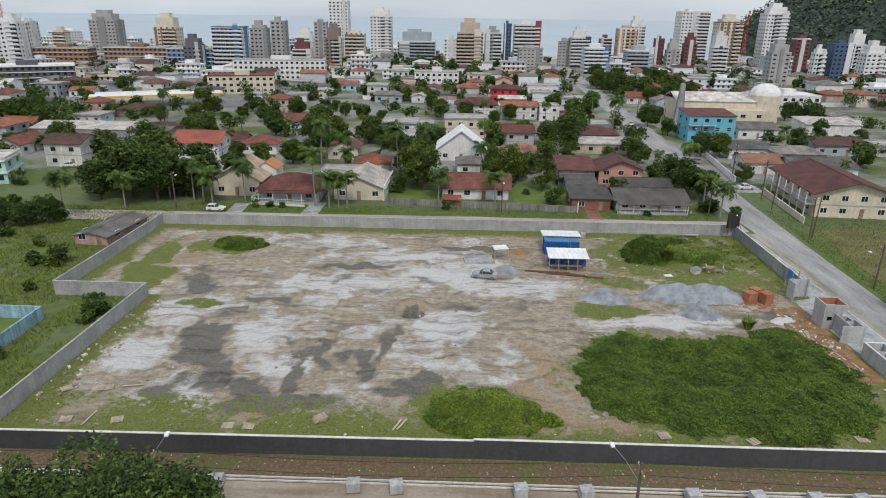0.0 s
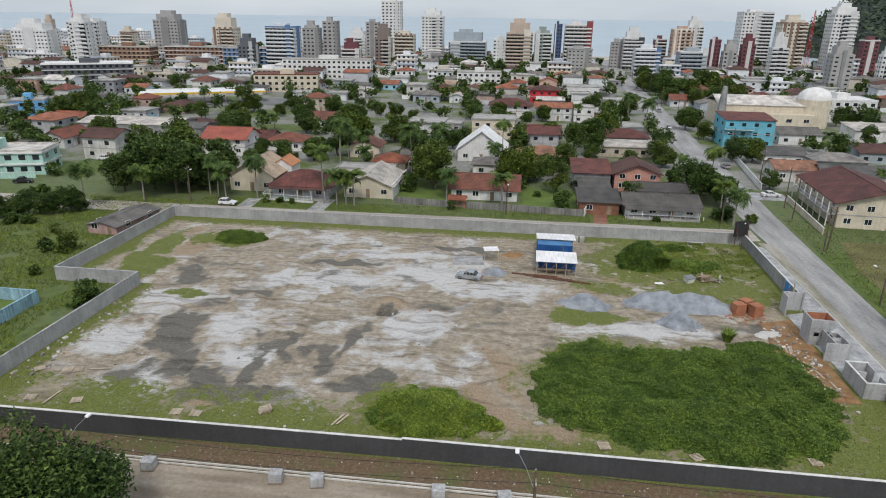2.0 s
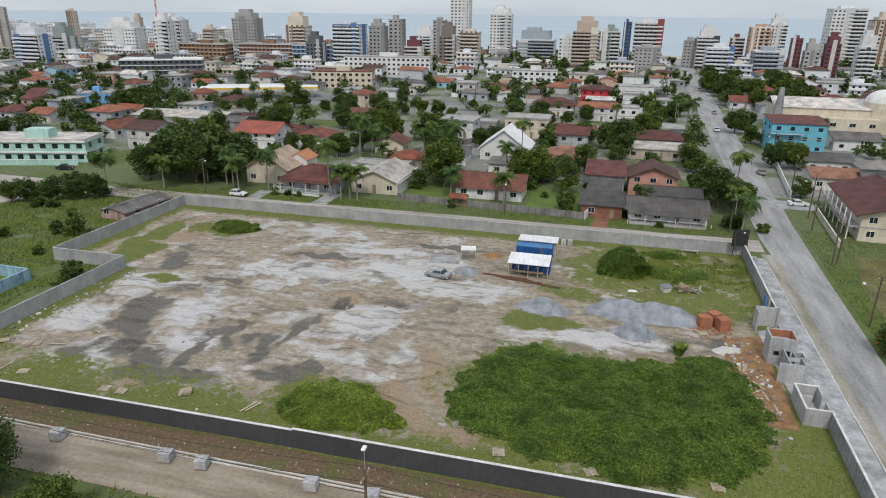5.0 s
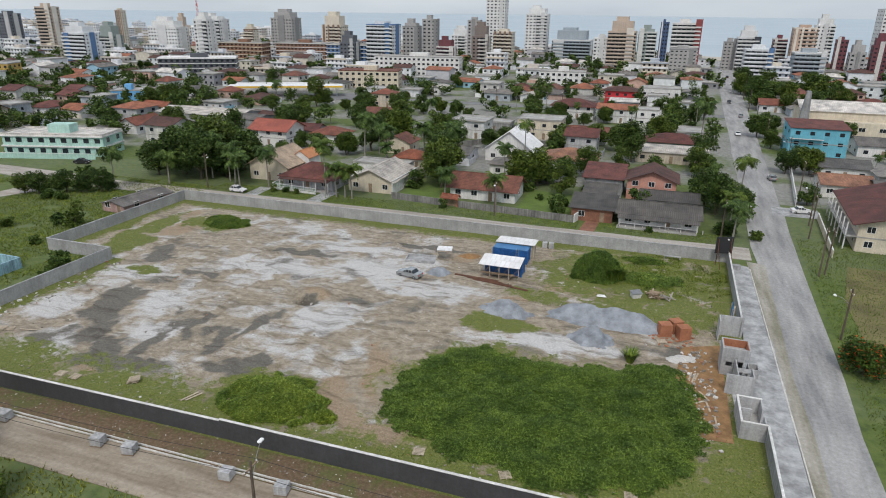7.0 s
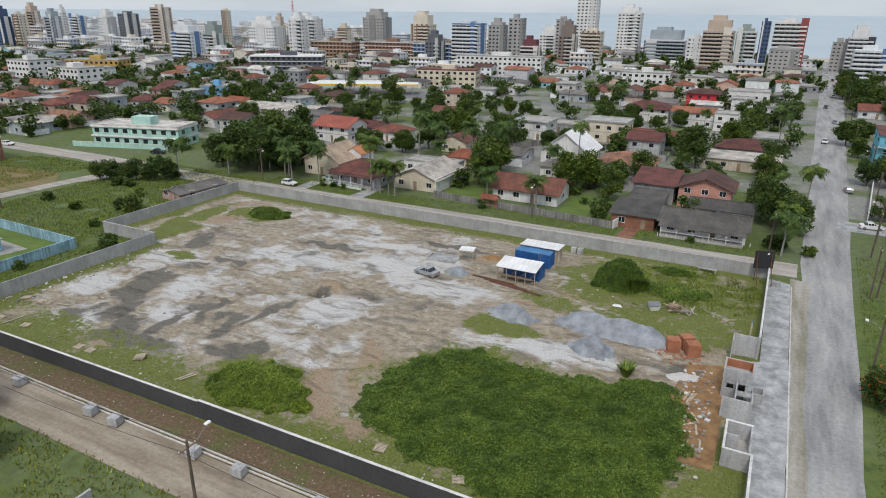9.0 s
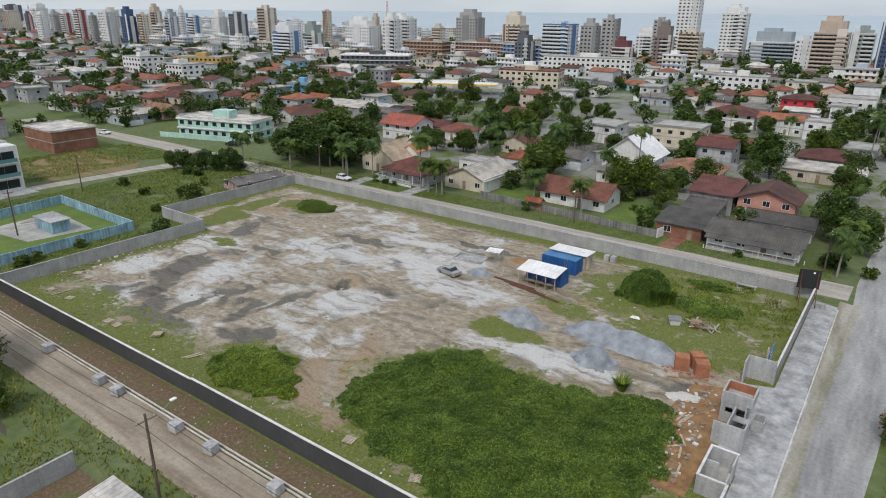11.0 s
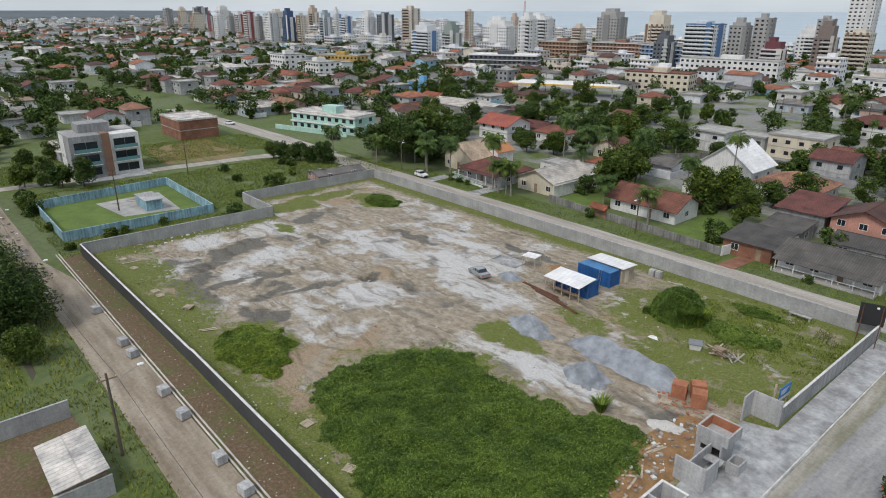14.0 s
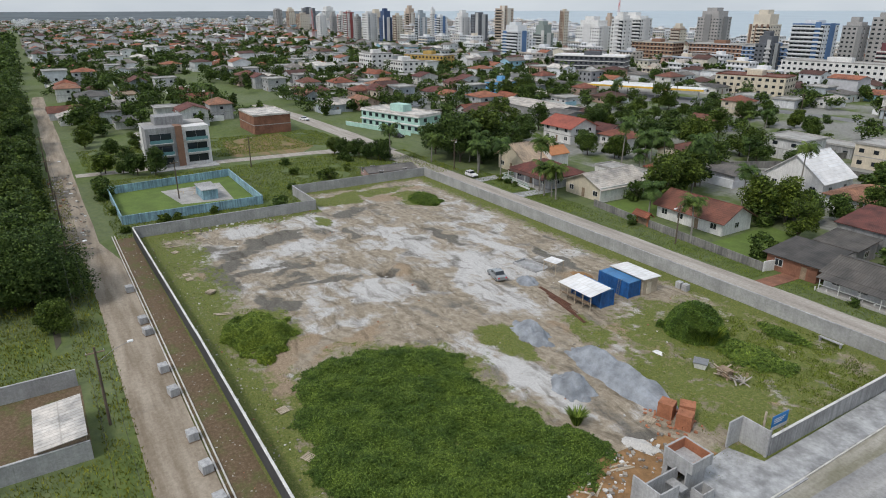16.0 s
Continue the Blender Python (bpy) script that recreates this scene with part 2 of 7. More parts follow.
CAR_DARK = plain("dark_car_paint", (0.03, 0.03, 0.035), 0.25)
CAR_RED = plain("red_car_paint", (0.35, 0.02, 0.02), 0.25)

# ---- mesh helpers ----


class Geo:
    def __init__(self):
        self.v, self.f = [], []

    def add(self, vs, fs):
        k = len(self.v)
        self.v += [tuple(p) for p in vs]
        self.f += [tuple(i + k for i in q) for q in fs]
        return self

    def box(self, x0, y0, z0, x1, y1, z1):
        return self.add([(x0, y0, z0), (x1, y0, z0), (x1, y1, z0), (x0, y1, z0), (x0, y0, z1), (x1, y0, z1), (x1, y1, z1), (x0, y1, z1)],
                        [(3, 2, 1, 0), (4, 5, 6, 7), (0, 1, 5, 4), (1, 2, 6, 5), (2, 3, 7, 6), (3, 0, 4, 7)])

    def block(self, x, y, z, w, d, h, bevel=0.0, turn=0.0):
        """A box centred on x, y, standing on z, its upright and top edges cut."""
        b, c, s = bevel, math.cos(turn), math.sin(turn)
        ring = [(-w / 2 + b, -d / 2), (w / 2 - b, -d / 2), (w / 2, -d / 2 + b), (w / 2, d / 2 - b), (w / 2 - b, d / 2), (-w / 2 + b, d / 2), (-w / 2, d / 2 - b), (-w / 2, -d / 2 + b)]
        if not b:
            ring = [(-w / 2, -d / 2), (w / 2, -d / 2), (w / 2, d / 2), (-w / 2, d / 2)]
        n = len(ring)
        q = (w - 2 * b) / w
        rings = [(1, z), (1, z + h - b), (q, z + h)] if b else [(1, z), (1, z + h)]
        vs = [(x + k * (px * c - py * s), y + k * (px * s + py * c), zz) for k, zz in rings for px, py in ring]
        fs = [tuple(range(n - 1, -1, -1)), tuple(range((len(rings) - 1) * n, len(rings) * n))]
        for r in range(len(rings) - 1):
            fs += [(r * n + i, r * n + (i + 1) % n, (r + 1) * n + (i + 1) % n, (r + 1) * n + i) for i in range(n)]
        return self.add(vs, fs)

    def tube(self, p, q, r0, r1, n=8):
        p, q = Vector(p), Vector(q)
        up = (q - p).normalized()
        side = up.orthogonal().normalized()
        other = up.cross(side)
        vs = [c + r * (math.cos(a) * side + math.sin(a) * other) for c, r in ((p, r0), (q, r1)) for a in [2 * math.pi * i / n for i in range(n)]]
        fs = [(i, (i + 1) % n, n + (i + 1) % n, n + i) for i in range(n)] + [tuple(range(n - 1, -1, -1)), tuple(range(n, 2 * n))]
        return self.add(vs, fs)

    def extrude(self, outline, axis, a, b):
        """A solid whose cross-section is given; axis 'x': outline in (y, z); 'y': in (x, z); 'z': in (x, y)."""
        put = {"x": lambda s, u, w: (s, u, w), "y": lambda s, u, w: (u, s, w), "z": lambda s, u, w: (u, w, s)}[axis]
        n = len(outline)
        vs = [put(s, u, w) for s in (a, b) for u, w in outline]
        return self.add(vs, [tuple(range(n - 1, -1, -1)), tuple(range(n, 2 * n))] + [(i, (i + 1) % n, n + (i + 1) % n, n + i) for i in range(n)])

    def mesh(self, name, material, smooth=False):
        me = bpy.data.meshes.new(name)
        me.from_pydata(self.v, [], self.f)
        me.materials.append(material)
        bm = bmesh.new()
        bm.from_mesh(me)
        bmesh.ops.recalc_face_normals(bm, faces=bm.faces)
        bm.to_mesh(me)
        bm.free()
        if smooth:
            me.shade_smooth()
        return me


def part(name, geo, material, parent, label="", smooth=False):
    ob = new(name, geo.mesh(name, material, smooth) if isinstance(geo, Geo) else geo)
    ob.parent = parent
    return tagged(ob, label)


def thing(name, label, category, m=None, group="", kind=""):
    ob = new(name)
    ob.empty_display_size = 0.3
    if m is not None:
        ob.matrix_basis = m
    return tagged(ob, label, category, group, kind)


def solid(name, geo, material, label, category, m=None, group="", kind="", smooth=False):
    ob = new(name, geo.mesh(name, material, smooth))
    if m is not None:
        ob.matrix_basis = m
    return tagged(ob, label, category, group, kind)


def raw_mesh(name, v, f, material):
    me = bpy.data.meshes.new(name)
    me.from_pydata(v if isinstance(v, list) else v.tolist(), [], f if isinstance(f, list) else f.tolist())
    me.materials.append(material)
    return me


def cards(centres, sizes, rng, up=0.3, aspect=0.55):
    """Small leaf-shaped faces scattered at the given centres, tilted at random."""
    n = len(centres)
    a = rng.normal(size=(n, 3))
    a[:, 2] *= 0.6
    a /= np.linalg.norm(a, axis=1)[:, None]
    nrm = rng.normal(size=(n, 3)) + np.array([0, 0, up * 3])
    b = np.cross(nrm, a)
    b /= np.linalg.norm(b, axis=1)[:, None] + 1e-9
    s = sizes[:, None]
    v = np.stack([centres - a * s - b * s * aspect * 0.8, centres - a * s * 0.6 + b * s * aspect, centres + a * s], 1).reshape(-1, 3)
    return v, np.arange(3 * n).reshape(-1, 3)


OCCUPIED = []


def keep(x, y, w, d):
    OCCUPIED.append((x - w / 2, y - d / 2, x + w / 2, y + d / 2))


def free(x, y, w, d):
    return all(x + w / 2 < a or x - w / 2 > c or y + d / 2 < b or y - d / 2 > e for a, b, c, e in OCCUPIED)


# ---- ground, sea and hill ----
COAST = (90.0, 735.0, -1.0, 0.225)


def coast_y(x):
    return COAST[1] + (x - COAST[0]) * COAST[3] / COAST[2] if x < COAST[0] else COAST[1] - (x - COAST[0]) * 0.25


def land_material():
    m, n, l, p = nodes_of("town_ground")
    pos = n.new("ShaderNodeNewGeometry").outputs["Position"]
    grass = ramp_node(n, l, noise_node(n, l, 0.6, 6, pos, 0.7), [(0.25, (0.034, 0.054, 0.01)), (0.5, (0.078, 0.112, 0.02)), (0.8, (0.135, 0.15, 0.04))])
    dirt = ramp_node(n, l, noise_node(n, l, 0.8, 6, pos, 0.7), [(0.3, (0.15, 0.145, 0.135)), (0.7, (0.3, 0.295, 0.28))])
    where = ramp_node(n, l, noise_node(n, l, 0.035, 6, pos, 0.65), [(0.42, (0, 0, 0)), (0.54, (1, 1, 1))])
    sep = n.new("ShaderNodeSeparateXYZ")
    l.new(pos, sep.inputs[0])
    far = math_node(n, l, "MULTIPLY", math_node(n, l, "SUBTRACT", sep.outputs[1], 165.0, True), 1.0)
    col = mix_node(n, l, math_node(n, l, "MULTIPLY", where, math_node(n, l, "ADD", math_node(n, l, "MULTIPLY", far, 0.75), 0.15)), grass, dirt)
    l.new(col, p.inputs["Base Color"])
    p.inputs["Roughness"].default_value = 0.95
    bump_node(n, l, noise_node(n, l, 3.0, 5, pos), p, 0.6, 0.08)
    return m


LAND = land_material()
g = Geo()
ring = [1.9, 300, 1000, 2600, 4000]
lift = [-0.05, -0.05, -0.05, -0.05, -0.05]
seg = 64
# open where the pit on the lot goes below it
g.v = [(-5.6 + r * math.cos(2 * math.pi * i / seg), 81.8 + r * math.sin(2 * math.pi * i / seg), z) for r, z in zip(ring, lift) for i in range(seg)]
for k in range(4):
    g.f += [(k * seg + i, (k + 1) * seg + i, (k + 1) * seg + (i + 1) % seg, k * seg + (i + 1) % seg) for i in range(seg)]
solid("ground", g, LAND, "green and sandy open ground of the coastal town", "ground", kind="structure")

SEA, n_, l_, p_ = nodes_of("sea_water")
pos_ = n_.new("ShaderNodeNewGeometry").outputs["Position"]
l_.new(ramp_node(n_, l_, noise_node(n_, l_, 0.004, 4, stretched(n_, l_, pos_, 1, 3, 1)), [(0.3, (0.3, 0.36, 0.4)), (0.7, (0.38, 0.44, 0.47))]), p_.inputs["Base Color"])
p_.inputs["Roughness"].default_value = 0.45
xs = [-4300, -3400, -2600, -1800, -1200, -600, -200, 90, 300, 700, 1500, 3000]
g = Geo()
for x in xs:
    far_y = math.sqrt(4700.0 ** 2 - x * x)
    y0 = coast_y(x)
    for k in range(6):
        y = y0 + (far_y - y0) * k / 5
        r = math.hypot(x, y)
        g.v.append((x, y, 0.3 + max(0.0, r - 3000) / 1700 * 23.0))
g.f = [(6 * i + k, 6 * i + 6 + k, 6 * i + 7 + k, 6 * i + k + 1) for i in range(len(xs) - 1) for k in range(5)]
solid("sea", g, SEA, "pale grey-blue sea reaching the hazy horizon", "sea", kind="structure")
SAND = surface("beach_sand", [(0.5, 0.45, 0.37)], 2, 0.05, 0.95, 0.02, 0.2)
g = Geo()
for x in xs:
    g.v += [(x, coast_y(x) - 45, 0.05), (x, coast_y(x) + 6, 0.4)]
g.f = [(2 * i, 2 * i + 2, 2 * i + 3, 2 * i + 1) for i in range(len(xs) - 1)]
solid("beach", g, SAND, "pale strip of sandy beach along the sea", "beach", kind="structure")


def far_plain():
    g = Geo()
    for i in range(25):
        a = radians(157 + i * 4)
        for r, z in ((2400, 0.2), (3400, 12.0), (4700, 24.5)):
            g.v.append((r * math.cos(a), r * math.sin(a), z))
    g.f = [(3 * i + k, 3 * i + 3 + k, 3 * i + 4 + k, 3 * i + k + 1) for i in range(24) for k in range(2)]
    # distance haze is painted into this blue-grey colour
    m = surface("haze_tinted_woodland", [(0.1, 0.125, 0.14)], 0.02, 0.004, 0.95, 0.5, 0.4)
    solid("distant_plain", g, m, "wooded coastal plain at the horizon, painted haze-grey", "backdrop", kind="structure")


far_plain()


def hill():
    rng = np.random.default_rng(5)
    n = 60
    v, f = [], []
    for i in range(n + 1):
        for j in range(n + 1):
            x, y = 330 + 700 * i / n, 560 + 560 * j / n
            u, w = (x - 680) / 350, (y - 840) / 280
            h = 190 * max(0.0, 1 - u * u - w * w) ** 0.8
            h *= 0.75 + 0.5 * noise.noise((x / 120, y / 120, 0.3))
            v.append((x, y, h + 5 * noise.noise((x / 14, y / 14, 2)) - 2))
    f = [(i * (n + 1) + j, (i + 1) * (n + 1) + j, (i + 1) * (n + 1) + j + 1, i * (n + 1) + j + 1) for i in range(n) for j in range(n)]
    top = thing("wooded_hill", "steep hill covered in dark green forest, greyed by painted haze, behind the towers", "hill")
    # slope colour carries the canopy's painted haze too
    part("slope", raw_mesh("slope", v, f, surface("haze_tinted_forest_floor", [(0.04, 0.058, 0.045)], 0.3, 0.05, 0.95, 0.3, 0.4)), None, top)
    pts = np.array([p for p in v if p[2] > 3])
    c = np.repeat(pts, 22, axis=0) + rng.normal(size=(len(pts) * 22, 3)) * (5, 5, 2.5)
    vv, ff = cards(c, rng.uniform(1.2, 3.2, len(c)), rng, 0.5, 0.8)
    tagged(part("forest_canopy", raw_mesh("forest_canopy", vv, ff, LEAF_HILL_HAZED), None, top), kind="stuff")


hill()

# ---- the lot: painted by cover (grass, pale gravel, damp dark and pit shade, ochre soil) ----
LX0, LX1, LY0, LY1 = -60.0, 55.6, 49.6, 121.1


def blob(x, y, cx, cy, rx, ry, turn=0.0):
    c, s = math.cos(radians(turn)), math.sin(radians(turn))
    u, v = (x - cx) * c + (y - cy) * s, -(x - cx) * s + (y - cy) * c
    return max(0.0, 1.0 - math.sqrt((u / rx) ** 2 + (v / ry) ** 2))


def fbm(x, y, s, k=0.0):
    return noise.fractal((x / s, y / s, k), 0.9, 2.1, 4)


# dark ground smears; the entry at (-5.6, 81.8) paints shade into the pit
DAMP_AND_SHADE = [(-22.5, 60, 1.5, 6, 4), (-18.5, 62, 1.3, 7, -6), (-2.5, 63, 1.4, 5, 10), (-5.6, 81.8, 2.6, 2.2, 0), (-32, 72, 3.5, 9, 15), (-27, 64, 3, 5, 25), (-32.5, 60, 3.5, 3.5, 0), (-11.3, 67, 1.6, 6, 8), (-7.7, 72, 1.5, 7, -5), (-15.6, 70, 1.5, 6, 10), (-27.7, 86, 4, 1.6, 0),
        (-40, 91, 3.5, 6, 30), (-19, 58, 8, 2.5, 5), (-4, 62, 4, 2.5, 0), (-16, 100, 9, 2, 5), (4, 110, 8, 1.5, 0)]
PALE = [(12, 92, 12, 6, 10), (-2, 97, 13, 7, 0), (32, 82, 18, 3.5, 3), (-25, 75, 6, 9, 10), (-20, 66, 5, 5, 20), (-40, 69, 6, 6, 20), (-29, 61, 3, 3, 0), (-1, 78, 6, 6, 0), (-18, 92, 14, 7, 5), (2, 77, 5, 6, 0), (4, 103, 7, 4, 0), (30, 80, 16, 2.6, 3), (-38, 82, 7, 6, 20), (-10, 105, 16, 3, 0)]
GRASSY = [(40, 108, 22, 15, 0), (33, 63, 22, 14, 0), (50, 62, 7, 14, 0), (26, 96, 7, 3, -10), (-50, 92, 5, 8, 0), (44, 95, 12, 6, 0), (24, 84.5, 10, 2.6, 5), (30, 66, 20, 15, 0), (3, 58, 10, 7, 0), (-42, 109, 8, 5, 0), (44, 57, 14, 6, 0), (42, 113, 15, 9, 0), (48, 103, 8, 12, 0), (-52, 100, 4, 14, 0), (-38, 84, 3, 2, 0)]
OCHRE = [(13.2, 66, 1.8, 9, 8), (14.5, 57, 4, 2.0, -30), (25, 52.6, 9, 1.3, -6), (35, 99.5, 9, 2.0, -14), (50.8, 70, 2.4, 8, 0), (38, 99, 6, 1.6, -12), (24, 93, 4, 1.5, 20), (41, 112, 2.5, 2, 0), (47, 97, 3, 2, 30), (20, 56, 7, 1.6, -6), (11, 70, 1.6, 6, 15), (-20, 55.5, 5, 1.5, 0), (49, 100, 2, 3, 0), (-50, 112, 3, 3, 0), (-5.8, 85.1, 3.6, 2.6, 0), (9, 62, 2.6, 6, 20), (12, 58, 6, 2.2, -25), (18, 55, 7, 2, -10), (50, 75, 3, 9, 0), (12, 108, 4, 3, 0), (-46, 103, 4, 6, 0), (30, 99, 5, 2, -15), (46, 104, 3, 3, 0)]


def lot_cover(x, y):
    ex, ey = x, y
    x, y = x + 3.0 * noise.noise((x / 4.5, y / 4.5, 31)) + 1.2 * noise.noise((x / 1.4, y / 1.4, 33)), y + 2.2 * noise.noise((x / 4.5, y / 4.5, 37)) + 1.0 * noise.noise((x / 1.4, y / 1.4, 39))
    edge = min(ey - LY0, LY1 - ey, LX1 - ex, ex + 46.5 if ey < 86.5 else ex + 59.8)
    n1, n2 = fbm(x, y, 9.0), fbm(x, y, 3.0, 4.0)
    front = 9.0 if x < 4 else 7.0
    grass = max(0.0, 1.45 - edge / (front if ey - LY0 < 10 else 4.2)) + 0.4 * n1 + 0.2 * n2
    for b in GRASSY:
        grass = max(grass, min(1.0, 2.6 * blob(x, y, *b)) + 0.35 * n1 + 0.3 * n2)
    if blob(x, y, 38, 106, 19, 16) > 0 and n2 + n1 > 0.5:
        grass *= 0.5
    pale = 0.34 + 0.5 * n1 + 0.4 * n2
    for b in PALE:
        pale = max(pale, 1.1 * blob(x, y, *b) + 0.22 + 0.5 * n2)
    if x > 8 and y > 58:
        pale -= 0.15
    damp_and_shade = 0.24 + 0.7 * fbm(x, y * 2.2, 7.0, 9.0)
    for b in DAMP_AND_SHADE:
        damp_and_shade = max(damp_and_shade, 2.0 * blob(x, y, *b) + 0.12 + 0.4 * n2)
    ochre = 0.0
    for b in OCHRE:
        ochre = max(ochre, 1.8 * blob(x, y, *b) + 0.25 * n2)
    return [min(1.0, max(0.0, q)) for q in (grass, pale, damp_and_shade, ochre)]


def lot_height(x, y):
    h = 0.05 * fbm(x, y, 5.0, 1.0)
    hole = math.hypot(x + 5.6, (y - 81.8) * 1.3)
    if hole < 1.6:
        h -= 3.2 * (1 - (hole / 1.6) ** 8)
    soil = math.hypot((x + 5.9) / 1.3, y - 84.9)
    if soil < 2.3:
        h += 0.75 * (1 - (soil / 2.3) ** 2) + 0.12 * fbm(x, y, 0.7)
    return h


def lot_material():
    m, n, l, p = nodes_of("lot_ground")
    pos = n.new("ShaderNodeNewGeometry").outputs["Position"]
    cov = n.new("ShaderNodeVertexColor")
    cov.layer_name = "cover"
    och = n.new("ShaderNodeVertexColor")
    och.layer_name = "soil"
    sep, sep2 = n.new("ShaderNodeSeparateColor"), n.new("ShaderNodeSeparateColor")
    l.new(cov.outputs[0], sep.inputs[0])
    l.new(och.outputs[0], sep2.inputs[0])
    fine, mid = noise_node(n, l, 3.5, 6, pos, 0.75), noise_node(n, l, 0.9, 6, pos, 0.7)
    turned = n.new("ShaderNodeMapping")
    turned.inputs["Rotation"].default_value, turned.inputs["Scale"].default_value = (0, 0, radians(-14)), (0.34, 0.8, 1)
    l.new(pos, turned.inputs[0])
    warp = n.new("ShaderNodeVectorMath")
    warp.operation = "MULTIPLY_ADD"
    warp_noise = n.new("ShaderNodeTexNoise")
    warp_noise.inputs["Scale"].default_value = 0.25
    l.new(pos, warp_noise.inputs["Vector"])
    l.new(warp_noise.outputs["Color"], warp.inputs[0])
    warp.inputs[1].default_value = (3.5, 3.5, 0)
    l.new(turned.outputs[0], warp.inputs[2])
    tracks = noise_node(n, l, 1.0, 6, warp.outputs[0], 0.75)
    rough = math_node(n, l, "ADD", math_node(n, l, "MULTIPLY", tracks, 0.6), math_node(n, l, "MULTIPLY", noise_node(n, l, 1.6, 8, pos, 0.8), 0.4))
    def edge(src, grain, lo, hi, amount):
        s = math_node(n, l, "ADD", src, math_node(n, l, "MULTIPLY", math_node(n, l, "SUBTRACT", grain, 0.5), amount))
        return ramp_node(n, l, s, [(lo, (0, 0, 0)), (hi, (1, 1, 1))])
    col = ramp_node(n, l, mid, [(0.25, (0.17, 0.137, 0.098)), (0.5, (0.305, 0.257, 0.192)), (0.75, (0.44, 0.385, 0.315))])
    marks = n.new("ShaderNodeMapping")
    marks.inputs["Rotation"].default_value, marks.inputs["Scale"].default_value = (0, 0, radians(-72)), (0.1, 0.7, 1)
    marks_in = n.new("ShaderNodeVectorMath")
    marks_in.operation = "MULTIPLY_ADD"
    l.new(warp_noise.outputs["Color"], marks_in.inputs[0])
    marks_in.inputs[1].default_value = (4, 4, 0)
    l.new(pos, marks_in.inputs[2])
    l.new(marks_in.outputs[0], marks.inputs[0])
    ruts = noise_node(n, l, 1.0, 6, marks.outputs[0], 0.7)
    streaks = ramp_node(n, l, tracks, [(0.3, (0.74, 0.72, 0.69)), (0.6, (1.05, 1.05, 1.05))])
    col = mix_node(n, l, 1.0, col, streaks, "MULTIPLY")
    palec = ramp_node(n, l, fine, [(0.2, (0.31, 0.3, 0.29)), (0.8, (0.62, 0.605, 0.585))])
    col = mix_node(n, l, edge(sep.outputs[1], rough, 0.36, 0.74, 1.7), col, palec)
    damp_shade_col = ramp_node(n, l, fine, [(0.25, (0.075, 0.067, 0.054)), (0.75, (0.18, 0.165, 0.14))])
    col = mix_node(n, l, edge(sep.outputs[2], rough, 0.4, 0.82, 1.7), col, damp_shade_col)
    col = mix_node(n, l, edge(sep2.outputs[0], mid, 0.4, 0.85, 1.3), col, ramp_node(n, l, fine, [(0.25, (0.19, 0.13, 0.08)), (0.75, (0.37, 0.29, 0.2))]))
    col = mix_node(n, l, 1.0, col, ramp_node(n, l, ruts, [(0.33, (0.52, 0.5, 0.47)), (0.5, (1.0, 1.0, 1.0))]), "MULTIPLY")
    grassc = ramp_node(n, l, fine, [(0.2, (0.045, 0.062, 0.01)), (0.5, (0.11, 0.135, 0.022)), (0.76, (0.25, 0.215, 0.09))])
    col = mix_node(n, l, edge(sep.outputs[0], mid, 0.46, 0.82, 2.2), col, grassc)
    l.new(mix_node(n, l, 1.0, col, ramp_node(n, l, noise_node(n, l, 14, 3, pos), [(0.3, (0.68, 0.68, 0.67)), (0.7, (1.22, 1.22, 1.22))]), "MULTIPLY"), p.inputs["Base Color"])
    p.inputs["Roughness"].default_value = 0.92
    bump_node(n, l, fine, p, 0.7, 0.06)
    return m


COVERS = {}


def lot():
    step = 0.45
    nx, ny = int((LX1 - LX0) / step), int((LY1 - LY0) / step)
    v, c1, c2 = [], [], []
    for j in range(ny + 1):
        for i in range(nx + 1):
            x, y = LX0 + (LX1 - LX0) * i / nx, LY0 + (LY1 - LY0) * j / ny
            a = COVERS[(round(x), round(y))] = lot_cover(x, y)
            v.append((x, y, 0.06 + lot_height(x, y)))
            c1 += [a[0], a[1], a[2], 1.0]
            c2 += [a[3], 0.0, 0.0, 1.0]
    keepf = []
    for j in range(ny):
        for i in range(nx):
            k = j * (nx + 1) + i
            if not (v[k][0] < -46.9 and v[k][1] < 85.6):
                keepf.append((k, k + 1, k + nx + 2, k + nx + 1))
    me = raw_mesh("lot_surface", v, keepf, lot_material())
    for name, data in (("cover", c1), ("soil", c2)):
        at = me.color_attributes.new(name, "FLOAT_COLOR", "POINT")
        at.data.foreach_set("color", data)
    me.shade_smooth()
    tagged(new("lot_surface", me), "bare vacant lot of grey gravel, mud and grass patches", "ground", kind="structure")


lot()


def sheet(name, outline, z, material, label, category="road", step=None):
    """A level piece of paving with thickness, following an outline in plan."""
    g = Geo().extrude(outline, "z", z - 0.25, z)
    return solid(name, g, material, label, category, kind="structure")


def dirt_material(name, pale, brown, ruts_along_x=True):
    m, n, l, p = nodes_of(name)
    pos = n.new("ShaderNodeNewGeometry").outputs["Position"]
    along = stretched(n, l, pos, 0.07, 0.6, 1) if ruts_along_x else stretched(n, l, pos, 0.5, 0.07, 1)
    ruts = noise_node(n, l, 1.0, 5, along, 0.6)
    fine = noise_node(n, l, 2.0, 6, pos, 0.75)
    col = ramp_node(n, l, ruts, [(0.35, brown), (0.62, pale)])
    col = mix_node(n, l, 1.0, col, ramp_node(n, l, fine, [(0.25, (0.68, 0.66, 0.62)), (0.75, (1.2, 1.2, 1.2))]), "MULTIPLY")
    l.new(col, p.inputs["Base Color"])
    p.inputs["Roughness"].default_value = 0.95
    bump_node(n, l, fine, p, 0.6, 0.06)
    return m


